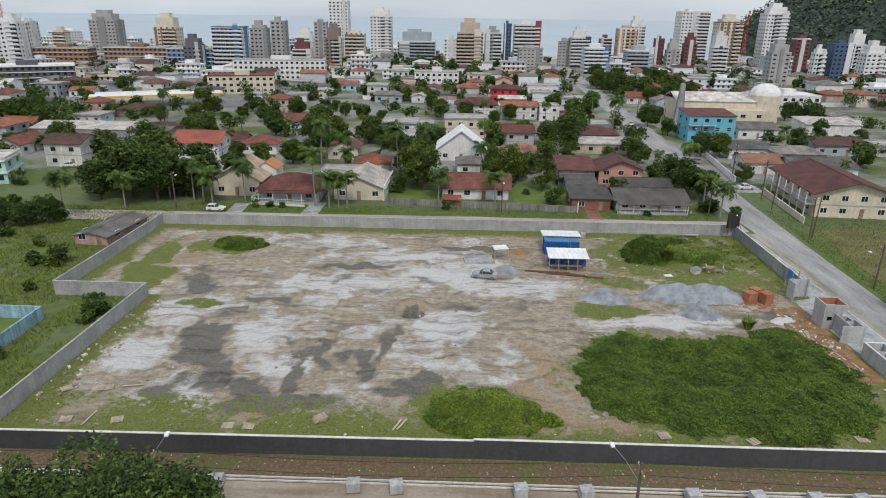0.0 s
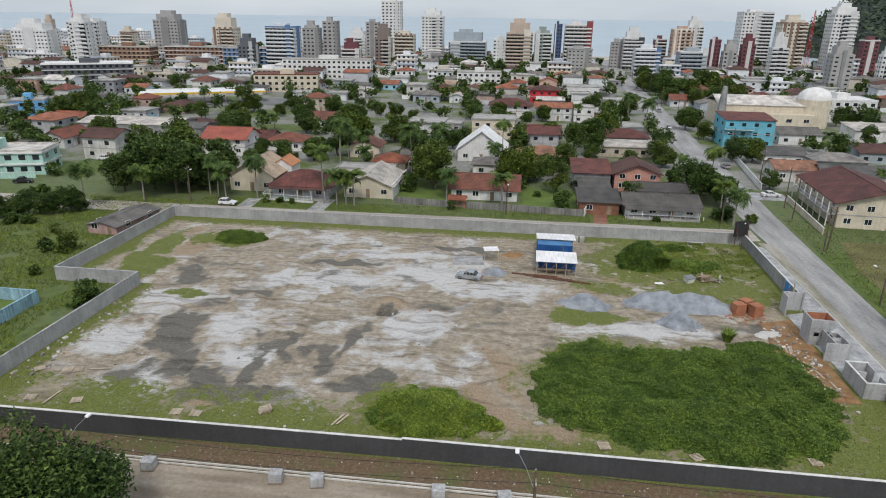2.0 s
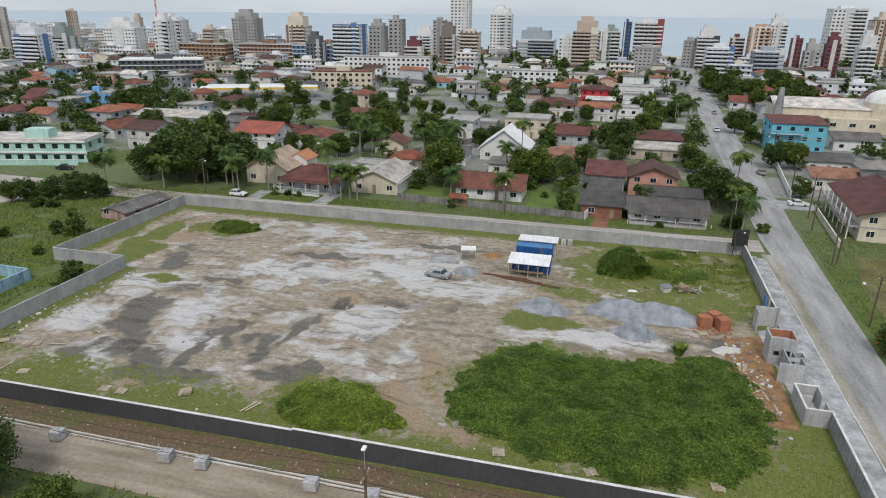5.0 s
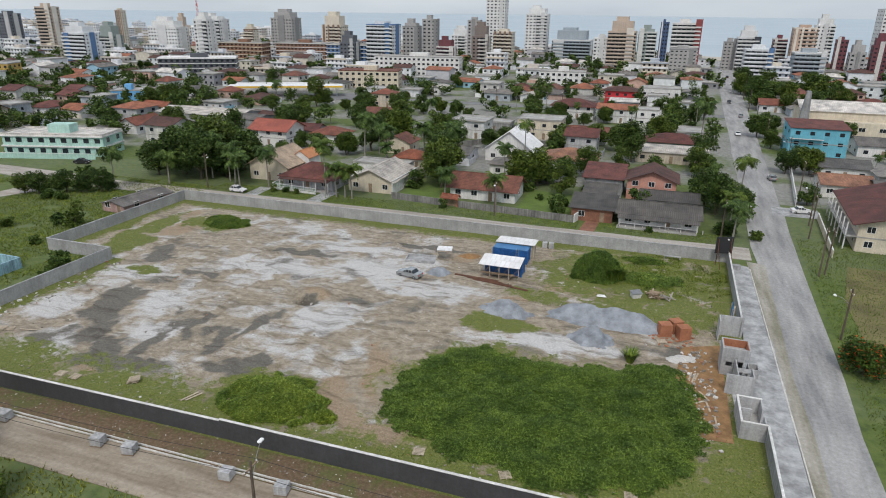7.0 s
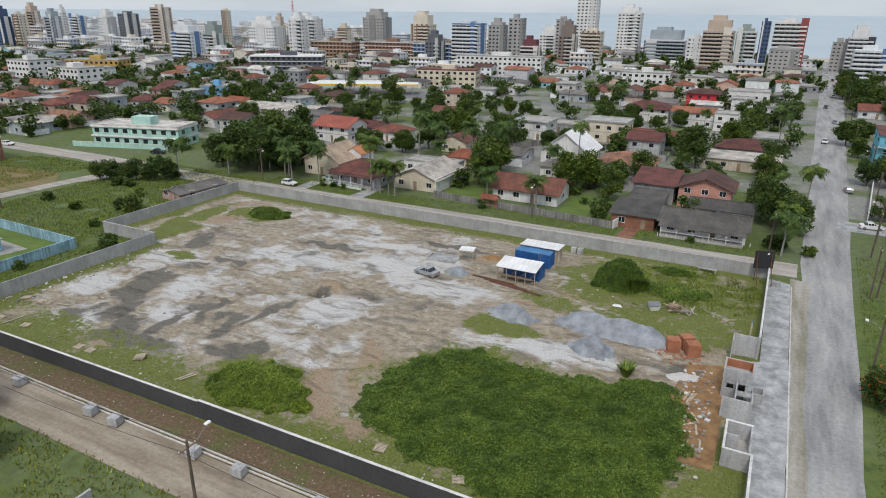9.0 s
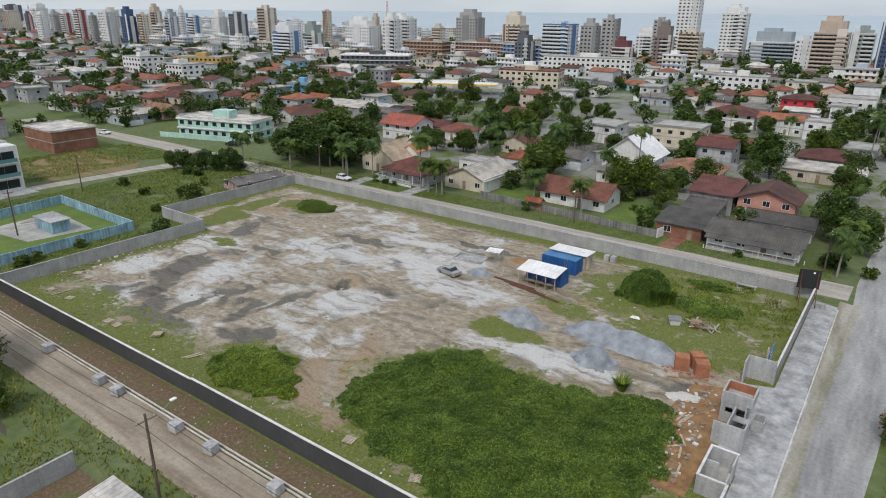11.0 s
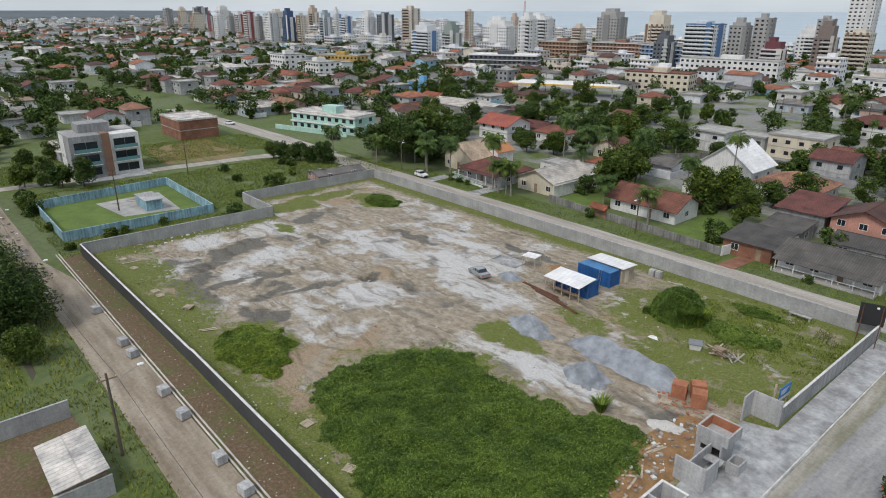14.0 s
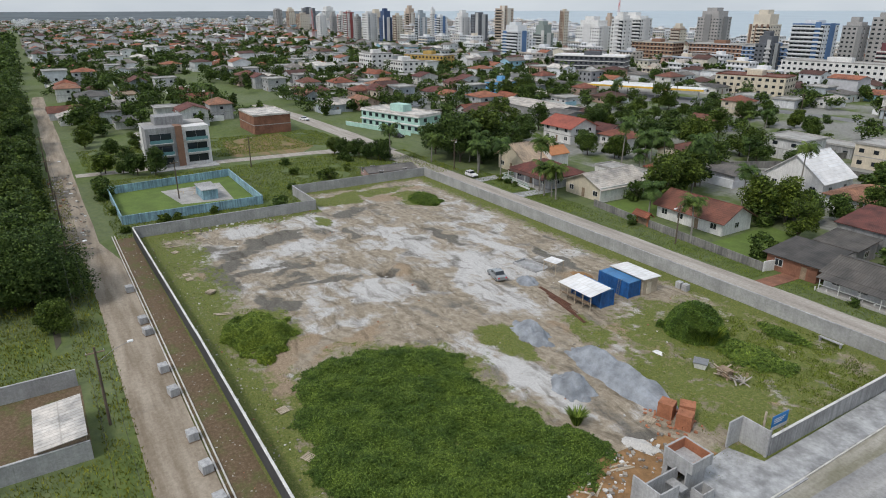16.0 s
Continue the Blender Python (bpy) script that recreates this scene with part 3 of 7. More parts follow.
SANDY_ROAD = dirt_material("sandy_road", (0.34, 0.29, 0.23), (0.2, 0.16, 0.115))
PALE_STREET = dirt_material("pale_gravel_street", (0.4, 0.37, 0.335), (0.28, 0.25, 0.22))


def verge_material():
    m, n, l, p = nodes_of("weedy_soil")
    pos = n.new("ShaderNodeNewGeometry").outputs["Position"]
    fine, mid = noise_node(n, l, 2.6, 6, pos, 0.75), noise_node(n, l, 0.3, 6, pos, 0.7)
    soil = ramp_node(n, l, fine, [(0.25, (0.06, 0.04, 0.022)), (0.5, (0.125, 0.082, 0.045)), (0.8, (0.23, 0.18, 0.125))])
    weeds = ramp_node(n, l, fine, [(0.25, (0.05, 0.06, 0.016)), (0.75, (0.13, 0.14, 0.04))])
    l.new(mix_node(n, l, ramp_node(n, l, mid, [(0.48, (0, 0, 0)), (0.62, (0.85, 0.85, 0.85))]), soil, weeds), p.inputs["Base Color"])
    p.inputs["Roughness"].default_value = 0.95
    bump_node(n, l, fine, p, 0.8, 0.08)
    return m


BROWN_STRIP = verge_material()
SHOULDER = dirt_material("sandy_shoulder", (0.36, 0.34, 0.3), (0.2, 0.19, 0.14), False)
STREET_GREY = dirt_material("worn_grey_street", (0.35, 0.345, 0.34), (0.21, 0.21, 0.212), False)
WALKWAY = surface("pale_concrete_walkway", [(0.43, 0.435, 0.44)], 2.5, 0.5, 0.9, 0.01, 0.5)


def road_x(y):
    return 57.8 + 0.042 * (y - 65)


def wavy(points, amp, s, seed):
    return [(x + amp * noise.noise((x / s, y / s, seed)), y + amp * noise.noise((x / s, y / s, seed + 9))) for x, y in points]


ys = [-60 + 12 * i for i in range(30)] + [320 + 60 * i for i in range(7)]
left = wavy([(road_x(y) + (0.8 if y < 125 else 0), y) for y in ys], 0.5, 12, 1)
right = wavy([(road_x(y) + 7.6 + 0.012 * max(0, y - 120), y) for y in ys], 0.6, 12, 3)
sheet("road", right + left[::-1], 0.03, STREET_GREY, "worn grey paved street with dusty edges")
xs2 = [-92 + 8 * i for i in range(20)]
sheet("back_street", wavy([(x, 123.4 + 0.006 * x) for x in xs2], 0.35, 9, 5) + wavy([(x, 130.2 + 0.006 * x) for x in xs2], 0.4, 9, 7)[::-1], 0.012, PALE_STREET, "pale unpaved gravel street behind the lot wall")
sheet("far_street", [(-330, 298), (road_x(300), 303), (330, 322), (330, 330), (road_x(300), 311), (-330, 306)], 0.015, ASPHALT, "grey asphalt cross street")
sheet("side_street", [(-92, 124), (-100, 108), (-104, 68), (-106, 44), (-110, 44), (-108.5, 68), (-104.5, 108), (-103, 122), (-124, 125), (-176, 124), (-215, 122), (-215, 128), (-176, 131), (-124, 132), (-100, 131), (-92, 131)], 0.014, PALE_STREET, "pale dirt side street beside a green field")
xs3 = [-300 + 12 * i for i in range(32)]
sheet("dirt_road", wavy([(x, 40.4 if x > -45 else 38.4) for x in xs3], 0.9, 14, 11) + wavy([(x, 45.8 if x > -45 else 43.6) for x in xs3], 0.25 , 10, 13)[::-1], 0.014, SANDY_ROAD, "sandy dirt road with wheel ruts")
sheet("soil_strip", wavy([(x, 45.8) for x in xs3 if x > -50], 0.2, 6, 15) + [(x, 49.8 if x > -20 else 49.4) for x in xs3 if x > -50][::-1], 0.02, BROWN_STRIP, "brown soil strip with pebbles beside the wall", "verge")
sheet("road_shoulder", wavy([(58.7, 46), (60.4, 46), (60.4, 58), (60.7, 70), (60.5, 82), (61.0, 96), (61.4, 110), (61.8, 122), (59.1, 123), (58.9, 90)], 0.5, 7, 41), 0.036, SHOULDER, "sandy gravel shoulder between pavement and street", "verge")
sheet("pavement", [(55.45, 50.1), (58.6, 50.1), (59.1, 120), (55.85, 121)], 0.12, WALKWAY, "pale fresh concrete pavement beside the wall", "pavement")
sheet("driveway", [(53.2, 73.4), (59.0, 70), (59.3, 92), (52.5, 89.6)], 0.13, WALKWAY, "pale concrete driveway slab at the gate", "pavement")

# ---- the lot's walls ----


def wall_run(points, h, t, face, label, name, coping=COPING, pillars=4.0):
    """A rendered block wall along a line: panels, piers proud of them and a coping."""
    top = thing(name, label, "wall", kind="structure")
    for (x0, y0), (x1, y1) in zip(points, points[1:]):
        length, turn = math.hypot(x1 - x0, y1 - y0), math.degrees(math.atan2(y1 - y0, x1 - x0))
        n = max(1, round(length / pillars))
        w = length / n
        panel = Geo().box(-0.1, -t / 2, -0.3, w - 0.112, t / 2, h - 0.09).mesh("panel", face)
        cap = Geo().extrude([(-t / 2 - 0.04, h - 0.09), (t / 2 + 0.04, h - 0.09), (t / 2 + 0.03, h - 0.02), (0, h), (-t / 2 - 0.03, h - 0.02)], "x", -0.1, w - 0.1).mesh("coping", coping)
        for i in range(n):
            m = pose(x0, y0, 0, 0, 0, turn) @ pose(i * w, 0, 0)
            for nm, me in (("panel", panel), ("coping", cap)):
                ob = part(nm, me, None, top)
                ob.matrix_basis = m
    return top


BLOCKWORK = surface("grey_block_wall", [(0.4, 0.4, 0.395)], 4, 0.3, 0.9, 0.012, 0.3, streak=0.12)
wall_run([(-46.9, 49.5), (3.0, 50.0)], 2.2, 0.2, PAINT_DARK, "charcoal painted boundary wall with a pale coping", "wall_south")
wall_run([(3.0, 50.0), (55.4, 50.0)], 2.35, 0.2, PAINT_DARK, "charcoal painted boundary wall with a pale coping", "wall_south")
wall_run([(-46.9, 49.7), (-45.9, 85.7), (-60.0, 85.7), (-59.2, 121.0)], 2.3, 0.18, BLOCKWORK, "grey concrete block boundary wall with a step in it", "wall_west", RENDER_PALE, 3.0)
wall_run([(-59.2, 121.0), (-20, 121.1), (20, 121.15), (55.7, 121.2)], 2.3, 0.18, BLOCKWORK, "long grey concrete block boundary wall", "wall_north", RENDER_PALE, 3.0)
wall_run([(55.7, 121.1), (55.3, 91.7)], 2.3, 0.18, RENDER_GREY, "grey rendered boundary wall beside the street", "wall_east", COPING, 3.0)
wall_run([(55.6, 67.6), (55.4, 50.2)], 2.1, 0.18, RENDER_GREY, "grey rendered boundary wall beside the street", "wall_east", COPING, 3.0)

# kerbs
KERB = surface("pale_kerb", [(0.62, 0.6, 0.56)], 5, 0.8, 0.9, 0.006, 0.3)


def kerb(x0, y0, x1, y1, label):
    top = thing("kerb", label, "kerb", kind="structure")
    length, turn = math.hypot(x1 - x0, y1 - y0), math.degrees(math.atan2(y1 - y0, x1 - x0))
    n = round(length / 1.0)
    me = Geo().extrude([(-0.08, -0.2), (0.08, -0.2), (0.08, 0.13), (0.05, 0.16), (-0.08, 0.16)], "x", 0.01, length / n - 0.01).mesh("kerb_stone", KERB)
    for i in range(n):
        ob = part("kerb_stone", me, None, top)
        ob.matrix_basis = pose(x0, y0, 0, 0, 0, turn) @ pose(i * length / n, 0, 0.02 * random.random(), 0, 0, random.uniform(-0.4, 0.4))


kerb(-50, 45.95, 58, 45.95, "row of pale precast kerb stones beside the dirt road")
kerb(-50, 46.4, 58, 46.4, "row of pale precast kerb stones beside the dirt road")
kerb(58.75, 50, 59.2, 119, "pale concrete kerb along the pavement edge")

# ---- buildings ----


def add_window(parent, x, y, z, w, h, side, frame_mat=None, name="window", simple=False):
    """A window on the wall plane; side: which way it faces ('s', 'n', 'e', 'w')."""
    turn = {"s": 0, "e": 90, "n": 180, "w": 270}[side]
    if simple:
        ob = part(name, Geo().box(-w / 2, -0.05, 0, w / 2, 0.02, h), GLASS, parent)
        ob.matrix_basis = pose(x, y, z, 0, 0, turn)
        return ob
    fr = Geo()
    for a, b, c, d in ((-w / 2 - 0.07, -w / 2, 0, h), (w / 2, w / 2 + 0.07, 0, h), (-w / 2 - 0.07, w / 2 + 0.07, h, h + 0.07), (-w / 2 - 0.1, w / 2 + 0.1, -0.08, 0), (-0.03, 0.03, 0, h)):
        fr.box(a, -0.07, c, b, 0.03, d)
    ob = part(name, fr, frame_mat or WHITE, parent)
    ob.matrix_basis = pose(x, y, z, 0, 0, turn)
    part("pane", Geo().box(-w / 2, -0.03, 0, w / 2, 0.02, h), GLASS, ob)
    return ob


def roof_solid(w, d, eave, rise, kind, over, axis):
    """The solid of a roof, ridge along x unless axis is 'y'."""
    g = Geo()
    W, D = (w, d) if axis == "x" else (d, w)
    a, b, t = W / 2 + over, D / 2 + over, 0.14
    low = eave - rise * over / (D / 2)
    if kind == "gable":
        for s in (-1, 1):
            g.extrude([(s * b, low), (0, eave + rise), (0, eave + rise + t), (s * b, low + t)], "x", -a, a)
        g.box(-a, -0.13, eave + rise + t - 0.05, a, 0.13, eave + rise + t + 0.06)
    elif kind == "hip":
        r = max(0.2, a - b)
        g.add([(-a, -b, low), (a, -b, low), (a, b, low), (-a, b, low), (-a, -b, low + t), (a, -b, low + t), (a, b, low + t), (-a, b, low + t), (-r, 0, eave + rise + t), (r, 0, eave + rise + t)],
              [(3, 2, 1, 0), (0, 1, 5, 4), (1, 2, 6, 5), (2, 3, 7, 6), (3, 0, 4, 7), (4, 5, 9, 8), (6, 7, 8, 9), (5, 6, 9), (7, 4, 8)])
    elif kind == "shed":
        g.extrude([(-b, eave), (b, eave + rise), (b, eave + rise + t), (-b, eave + t)], "x", -a, a)
    else:
        g.box(-a, -b, eave, a, b, eave + 0.18)
        for p in ((-a, -b, a, -b + 0.15), (-a, b - 0.15, a, b), (-a, -b + 0.15, -a + 0.15, b - 0.15), (a - 0.15, -b + 0.15, a, b - 0.15)):
            g.box(p[0], p[1], eave + 0.18, p[2], p[3], eave + 0.55)
    if axis == "y":
        g.v = [(-y, x, z) for x, y, z in g.v]
    return g


def house(x, y, w, d, h, roof, kind, rise, wall, label, turn=0.0, axis="x", over=0.6, floors=1, name="house", windows=True, register=True, porch=0.0, chimney=False):
    top = thing(name, label, "house", pose(x, y, 0, 0, 0, turn))
    if register:
        keep(x, y, w + 3, d + 3)
    W, D = (w, d) if axis == "x" else (d, w)
    body = Geo()
    if kind == "gable":
        sec = [(-D / 2, -0.2), (D / 2, -0.2), (D / 2, h), (0, h + rise), (-D / 2, h)]
        body.extrude(sec, "x", -W / 2, W / 2)
        if axis == "y":
            body.v = [(-b, a, c) for a, b, c in body.v]
    elif kind == "shed":
        sec = [(-D / 2, -0.2), (D / 2, -0.2), (D / 2, h + rise), (-D / 2, h)]
        body.extrude(sec, "x", -W / 2, W / 2)
        if axis == "y":
            body.v = [(-b, a, c) for a, b, c in body.v]
    else:
        body.box(-w / 2, -d / 2, -0.2, w / 2, d / 2, h)
    part("wall", body, wall, top)
    part("roof", roof_solid(w, d, h, rise, kind, over, axis), roof, top)
    if floors > 1:
        part("floor_band", Geo().box(-w / 2 - 0.06, -d / 2 - 0.06, h / 2 - 0.12, w / 2 + 0.06, d / 2 + 0.06, h / 2 + 0.12), CONCRETE, top)
    if windows:
        for fl in range(floors):
            z = fl * h / floors + 1.0
            nf = max(2, int(w / 3.6))
            for i in range(nf):
                wx = -w / 2 + (i + 0.5) * w / nf
                if fl == 0 and i == nf // 2:
                    ob = part("door", Geo().box(-0.45, -0.05, 0, 0.45, 0.03, 2.1), TIMBER, top)
                    ob.matrix_basis = pose(wx, -d / 2, 0)
                else:
                    add_window(top, wx, -d / 2, z, 1.3, 1.1, "s", simple=not register or y > 200)
            for s, sx in (("e", w / 2), ("w", -w / 2)):
                for k in range(max(1, int(d / 5))):
                    add_window(top, sx, -d / 2 + (k + 0.5) * d / max(1, int(d / 5)), z, 1.2, 1.0, s, simple=not register or y > 200)
    if porch:
        part("porch_roof", Geo().extrude([(-d / 2 - porch, h - 0.75), (-d / 2, h - 0.35), (-d / 2, h - 0.25), (-d / 2 - porch, h - 0.65)], "x", -w / 2, w / 2), roof, top)
        for i in range(max(2, int(w / 3)) + 1):
            px = -w / 2 + 0.2 + i * (w - 0.4) / max(2, int(w / 3))
            part("post", Geo().box(px - 0.08, -d / 2 - porch + 0.15, 0, px + 0.08, -d / 2 - porch + 0.31, h - 0.7), WHITE, top)
        part("porch_floor", Geo().box(-w / 2, -d / 2 - porch, -0.1, w / 2, -d / 2, 0.15), CONCRETE, top)
    if chimney:
        part("chimney", Geo().box(w * 0.2, -0.35, h, w * 0.2 + 0.7, 0.35, h + rise + 0.9), wall, top)
    return top


# the row of houses facing the back street
house(-51.5, 149.5, 11, 12, 4.0, THATCH, "gable", 3.2, CREAM, "cream house with a steep pale shingled gable roof", axis="y", over=0.9)
house(-46.5, 154, 5, 6, 4.8, ORANGE, "gable", 1.6, WHITE, "small white upper room with an orange gable roof", axis="y", over=0.3)
house(-38.0, 144.5, 13.5, 10.5, 3.2, MAROON_TILE, "hip", 2.3, WALLS, "bungalow with a dark maroon hipped tile roof and veranda", over=1.0, porch=2.2)
house(-22.5, 149.5, 11.5, 15, 3.0, PALE_SHEET, "gable", 2.4, CREAM, "cream house with a mould-stained pale gable roof", axis="y", over=0.7)
house(-27, 160.5, 15, 6, 3.0, CONCRETE, "flat", 0.2, WHITE, "low white annex with a flat roof behind the house", over=0.1)
house(4.6, 149.0, 15.5, 9, 2.9, TERRACOTTA, "gable", 2.3, WHITE, "white bungalow with an orange tile gable roof", over=0.8)
house(30.3, 141.5, 8.5, 8.5, 2.7, DARK_SHEET, "shed", 0.9, DULL_BRICK, "low brick shack with a grey fibre cement roof", over=0.6)
house(43.6, 141.8, 15.5, 9.5, 2.7, DARK_SHEET, "gable", 1.4, WHITE, "long white bungalow with a grey corrugated roof", over=0.7, porch=0)
house(45.5, 153, 12, 7, 2.7, DARK_SHEET, "gable", 1.2, WALLS, "rear shed with a dark grey corrugated roof", over=0.5)
house(41.5, 163.5, 11, 10, 4.6, MAROON_TILE, "gable", 2.2, PINK, "salmon pink house with a maroon tile gable roof", axis="y", over=0.8, floors=2)
house(30.5, 164, 9, 11, 4.2, MAROON_TILE, "shed", 1.4, RENDER_GREY, "grey house with a sloping maroon tile roof", over=0.5)
house(30.5, 153.5, 7, 7, 2.6, DARK_SHEET, "shed", 0.8, RENDER_GREY, "small outbuilding with a grey sheet roof", over=0.4)
house(1.0, 193.5, 14, 13, 3.6, WHITE_SHEET, "gable", 5.2, WHITE, "white house with a tall steep white metal roof", axis="y", over=0.7, floors=1)
house(4.5, 173, 9, 8, 3.2, GREY_SHEET, "hip", 1.2, WHITE, "white house with a low grey hipped roof", over=0.6)
house(19, 187, 14, 12, 3.2, TERRACOTTA, "hip", 2.2, WALLS, "bungalow with a weathered orange hipped tile roof", over=0.8)
house(2.5, 231, 15, 11, 6.4, CONCRETE, "flat", 0.2, CREAM, "two-storey cream house with a flat stained roof", over=0.3, floors=2)
house(19, 228, 13, 10, 3.2, TERRACOTTA, "gable", 1.8, WHITE, "low white house with a bright orange tile roof", over=0.7)
house(7, 283, 17, 12, 5.2, MAROON_TILE, "hip", 2.2, WHITE, "white two-storey house with a maroon hipped roof", over=1.0, floors=2)
house(25, 277, 15, 11, 5.4, TERRACOTTA, "gable", 1.4, WALLS, "house with a faded pink tile roof", over=0.6, floors=2)
house(37, 272, 8, 9, 6.0, CONCRETE, "flat", 0.2, WHITE, "plain white two-storey house with a flat roof", over=0.1, floors=2)
house(23, 333, 15, 11, 6.6, MAROON_TILE, "hip", 1.6, RED, "bright red house with a dark hipped roof", over=0.9, floors=2)
house(40.5, 340, 18, 12, 7.5, CONCRETE, "flat", 0.2, WHITE, "boxy pale grey house with flat roofs", over=0.1, floors=2)
house(46.5, 226, 16, 11, 3.0, MAROON_TILE, "hip", 1.9, WALLS, "bungalow with a brown hipped tile roof", over=0.9)
house(46, 206, 20, 9, 3.0, PALE_SHEET, "shed", 0.7, WALLS, "long low building with a pale sheet roof", over=0.4)
house(-76, 187, 13, 11, 5.2, RED_TILE, "gable", 2.4, WHITE, "white two-storey house with a bright red tile roof", over=0.9, floors=2)
house(-61, 196, 11, 9, 3.2, TERRACOTTA, "hip", 1.8, WHITE, "white bungalow with an orange-red hipped roof", over=0.7)
house(-71, 199, 9, 8, 3.2, MAROON_TILE, "gable", 1.6, WALLS, "bungalow with a dark brown tile roof", over=0.6)
house(-105, 221, 14, 10, 3.0, MAROON_TILE, "hip", 1.5, WALLS, "low house with a brown hipped roof", over=0.8)
house(-34, 190, 9, 8, 3.4, TERRACOTTA, "gable", 1.8, CREAM, "cream house with an orange tile roof among trees", over=0.6, axis="y")
house(-23, 172, 9, 7, 3.0, TERRACOTTA, "hip", 1.6, CREAM, "small brown-roofed house among trees", over=0.6)
house(-15.5, 238, 12, 7, 3.2, CONCRETE, "flat", 0.2, RENDER_PALE, "low modern grey house with flat concrete roofs", over=0.2)
house(-122, 213, 36, 17, 4.2, PALE_SHEET, "gable", 1.2, RENDER_GREY, "long grey warehouse with a pale low-pitched roof", over=0.3, windows=False)
house(-98, 205, 12, 12, 4.6, GREY_SHEET, "gable", 1.0, RENDER_GREY, "grey shed beside the warehouse", over=0.3, windows=False)
house(-65.9, 114.0, 6.5, 13, 1.7, GREY_SHEET, "gable", 0.7, SALMON_PALE, "low faded pink shed with a weathered grey sheet roof", turn=-6, axis="y", over=0.4)
# two-storey house across the street
def gallery_house():
    top = house(87.5, 147.5, 16, 24, 5.6, MAROON_TILE, "gable", 2.4, CREAM, "long cream two-storey house with a maroon tile roof and gallery", turn=-4, axis="y", over=1.3, floors=2)
    for i in range(7):
        y = -11.4 + i * 3.8
        part("gallery_post", Geo().box(-9.9, y - 0.1, 0, -9.7, y + 0.1, 5.3), WHITE, top)
    part("gallery_floor", Geo().box(-10.0, -12, 2.65, -8, 12, 2.85), CONCRETE, top)
    part("gallery_rail", Geo().box(-10.0, -12, 3.7, -9.94, 12, 3.78), WHITE, top)


gallery_house()
house(100, 178, 17, 12, 3.2, GREY_SHEET, "gable", 1.5, WALLS, "bungalow with a grey corrugated roof", over=0.6)
house(86, 182, 11, 10, 3.2, TERRACOTTA, "gable", 1.5, WALLS, "bungalow with an orange tile roof", over=0.6)
house(103, 196, 14, 10, 3.2, GREY_SHEET, "hip", 1.5, WALLS, "bungalow with a grey hipped roof", over=0.6)
house(90, 203, 12, 10, 3.2, GREY_SHEET, "gable", 1.4, WHITE, "white bungalow with a grey corrugated roof", over=0.6)
house(122, 211, 16, 12, 3.4, MAROON_TILE, "gable", 1.6, WALLS, "bungalow with a brown tile roof", over=0.6)
house(108, 240, 14, 12, 3.6, GREY_SHEET, "gable", 1.6, WHITE, "white house with a dark grey roof", over=0.6)
house(140, 250, 20, 12, 4.0, PALE_SHEET, "shed", 1.2, WALLS, "long shed with a pale arched sheet roof", over=0.5, windows=False)


def blue_house():
    top = house(88, 232, 16, 13, 9.0, MAROON_TILE, "shed", 1.0, AQUA, "turquoise three-storey house with white windows", over=0.4, floors=3)
    part("balcony", Geo().box(-8.1, -8.2, 5.9, 1.0, -6.5, 6.1), WHITE, top)
    part("balcony_rail", Geo().box(-8.1, -8.2, 6.1, 1.0, -8.1, 7.0), AQUA, top)


blue_house()


def church():
    top = thing("church", "cream church with a grey roof, white dome and bell tower", "church", pose(108, 283, 0))
    keep(108, 283, 50, 30)
    part("nave_wall", Geo().box(-17, -9, -0.2, 18, 9, 8.5), CREAM, top)
    part("nave_roof", roof_solid(35, 18, 8.5, 2.8, "gable", 0.5, "x"), PALE_SHEET, top)
    part("aisle", Geo().box(-14, -14, -0.2, 18, -9, 5.5), CREAM, top)
    for i in range(5):
        add_window(top, -11 + i * 6.5, -14, 2.6, 2.0, 1.3, "s")
    part("bell_tower", Geo().extrude([(-18.5, -0.2), (-14.5, -0.2), (-15.6, 15.5), (-17.0, 15.5)], "y", -11.2, -9.2), RENDER_GREY, top)
    n, g = 20, Geo()
    g.tube((20, -5, 0), (20, -5, 11), 6.2, 6.2, 24)
    part("drum", g, CREAM, top, smooth=False)
    dome = Geo()
    for j in range(7):
        a = radians(j * 15)
        dome.v += [(20 + 6.2 * math.cos(a) * math.cos(2 * math.pi * i / n), -5 + 6.2 * math.cos(a) * math.sin(2 * math.pi * i / n), 11 + 4.6 * math.sin(a)) for i in range(n)]
    dome.f = [(j * n + i, j * n + (i + 1) % n, (j + 1) * n + (i + 1) % n, (j + 1) * n + i) for j in range(6) for i in range(n)]
    part("dome", dome, WHITE, top, "smooth white dome", smooth=True)


church()


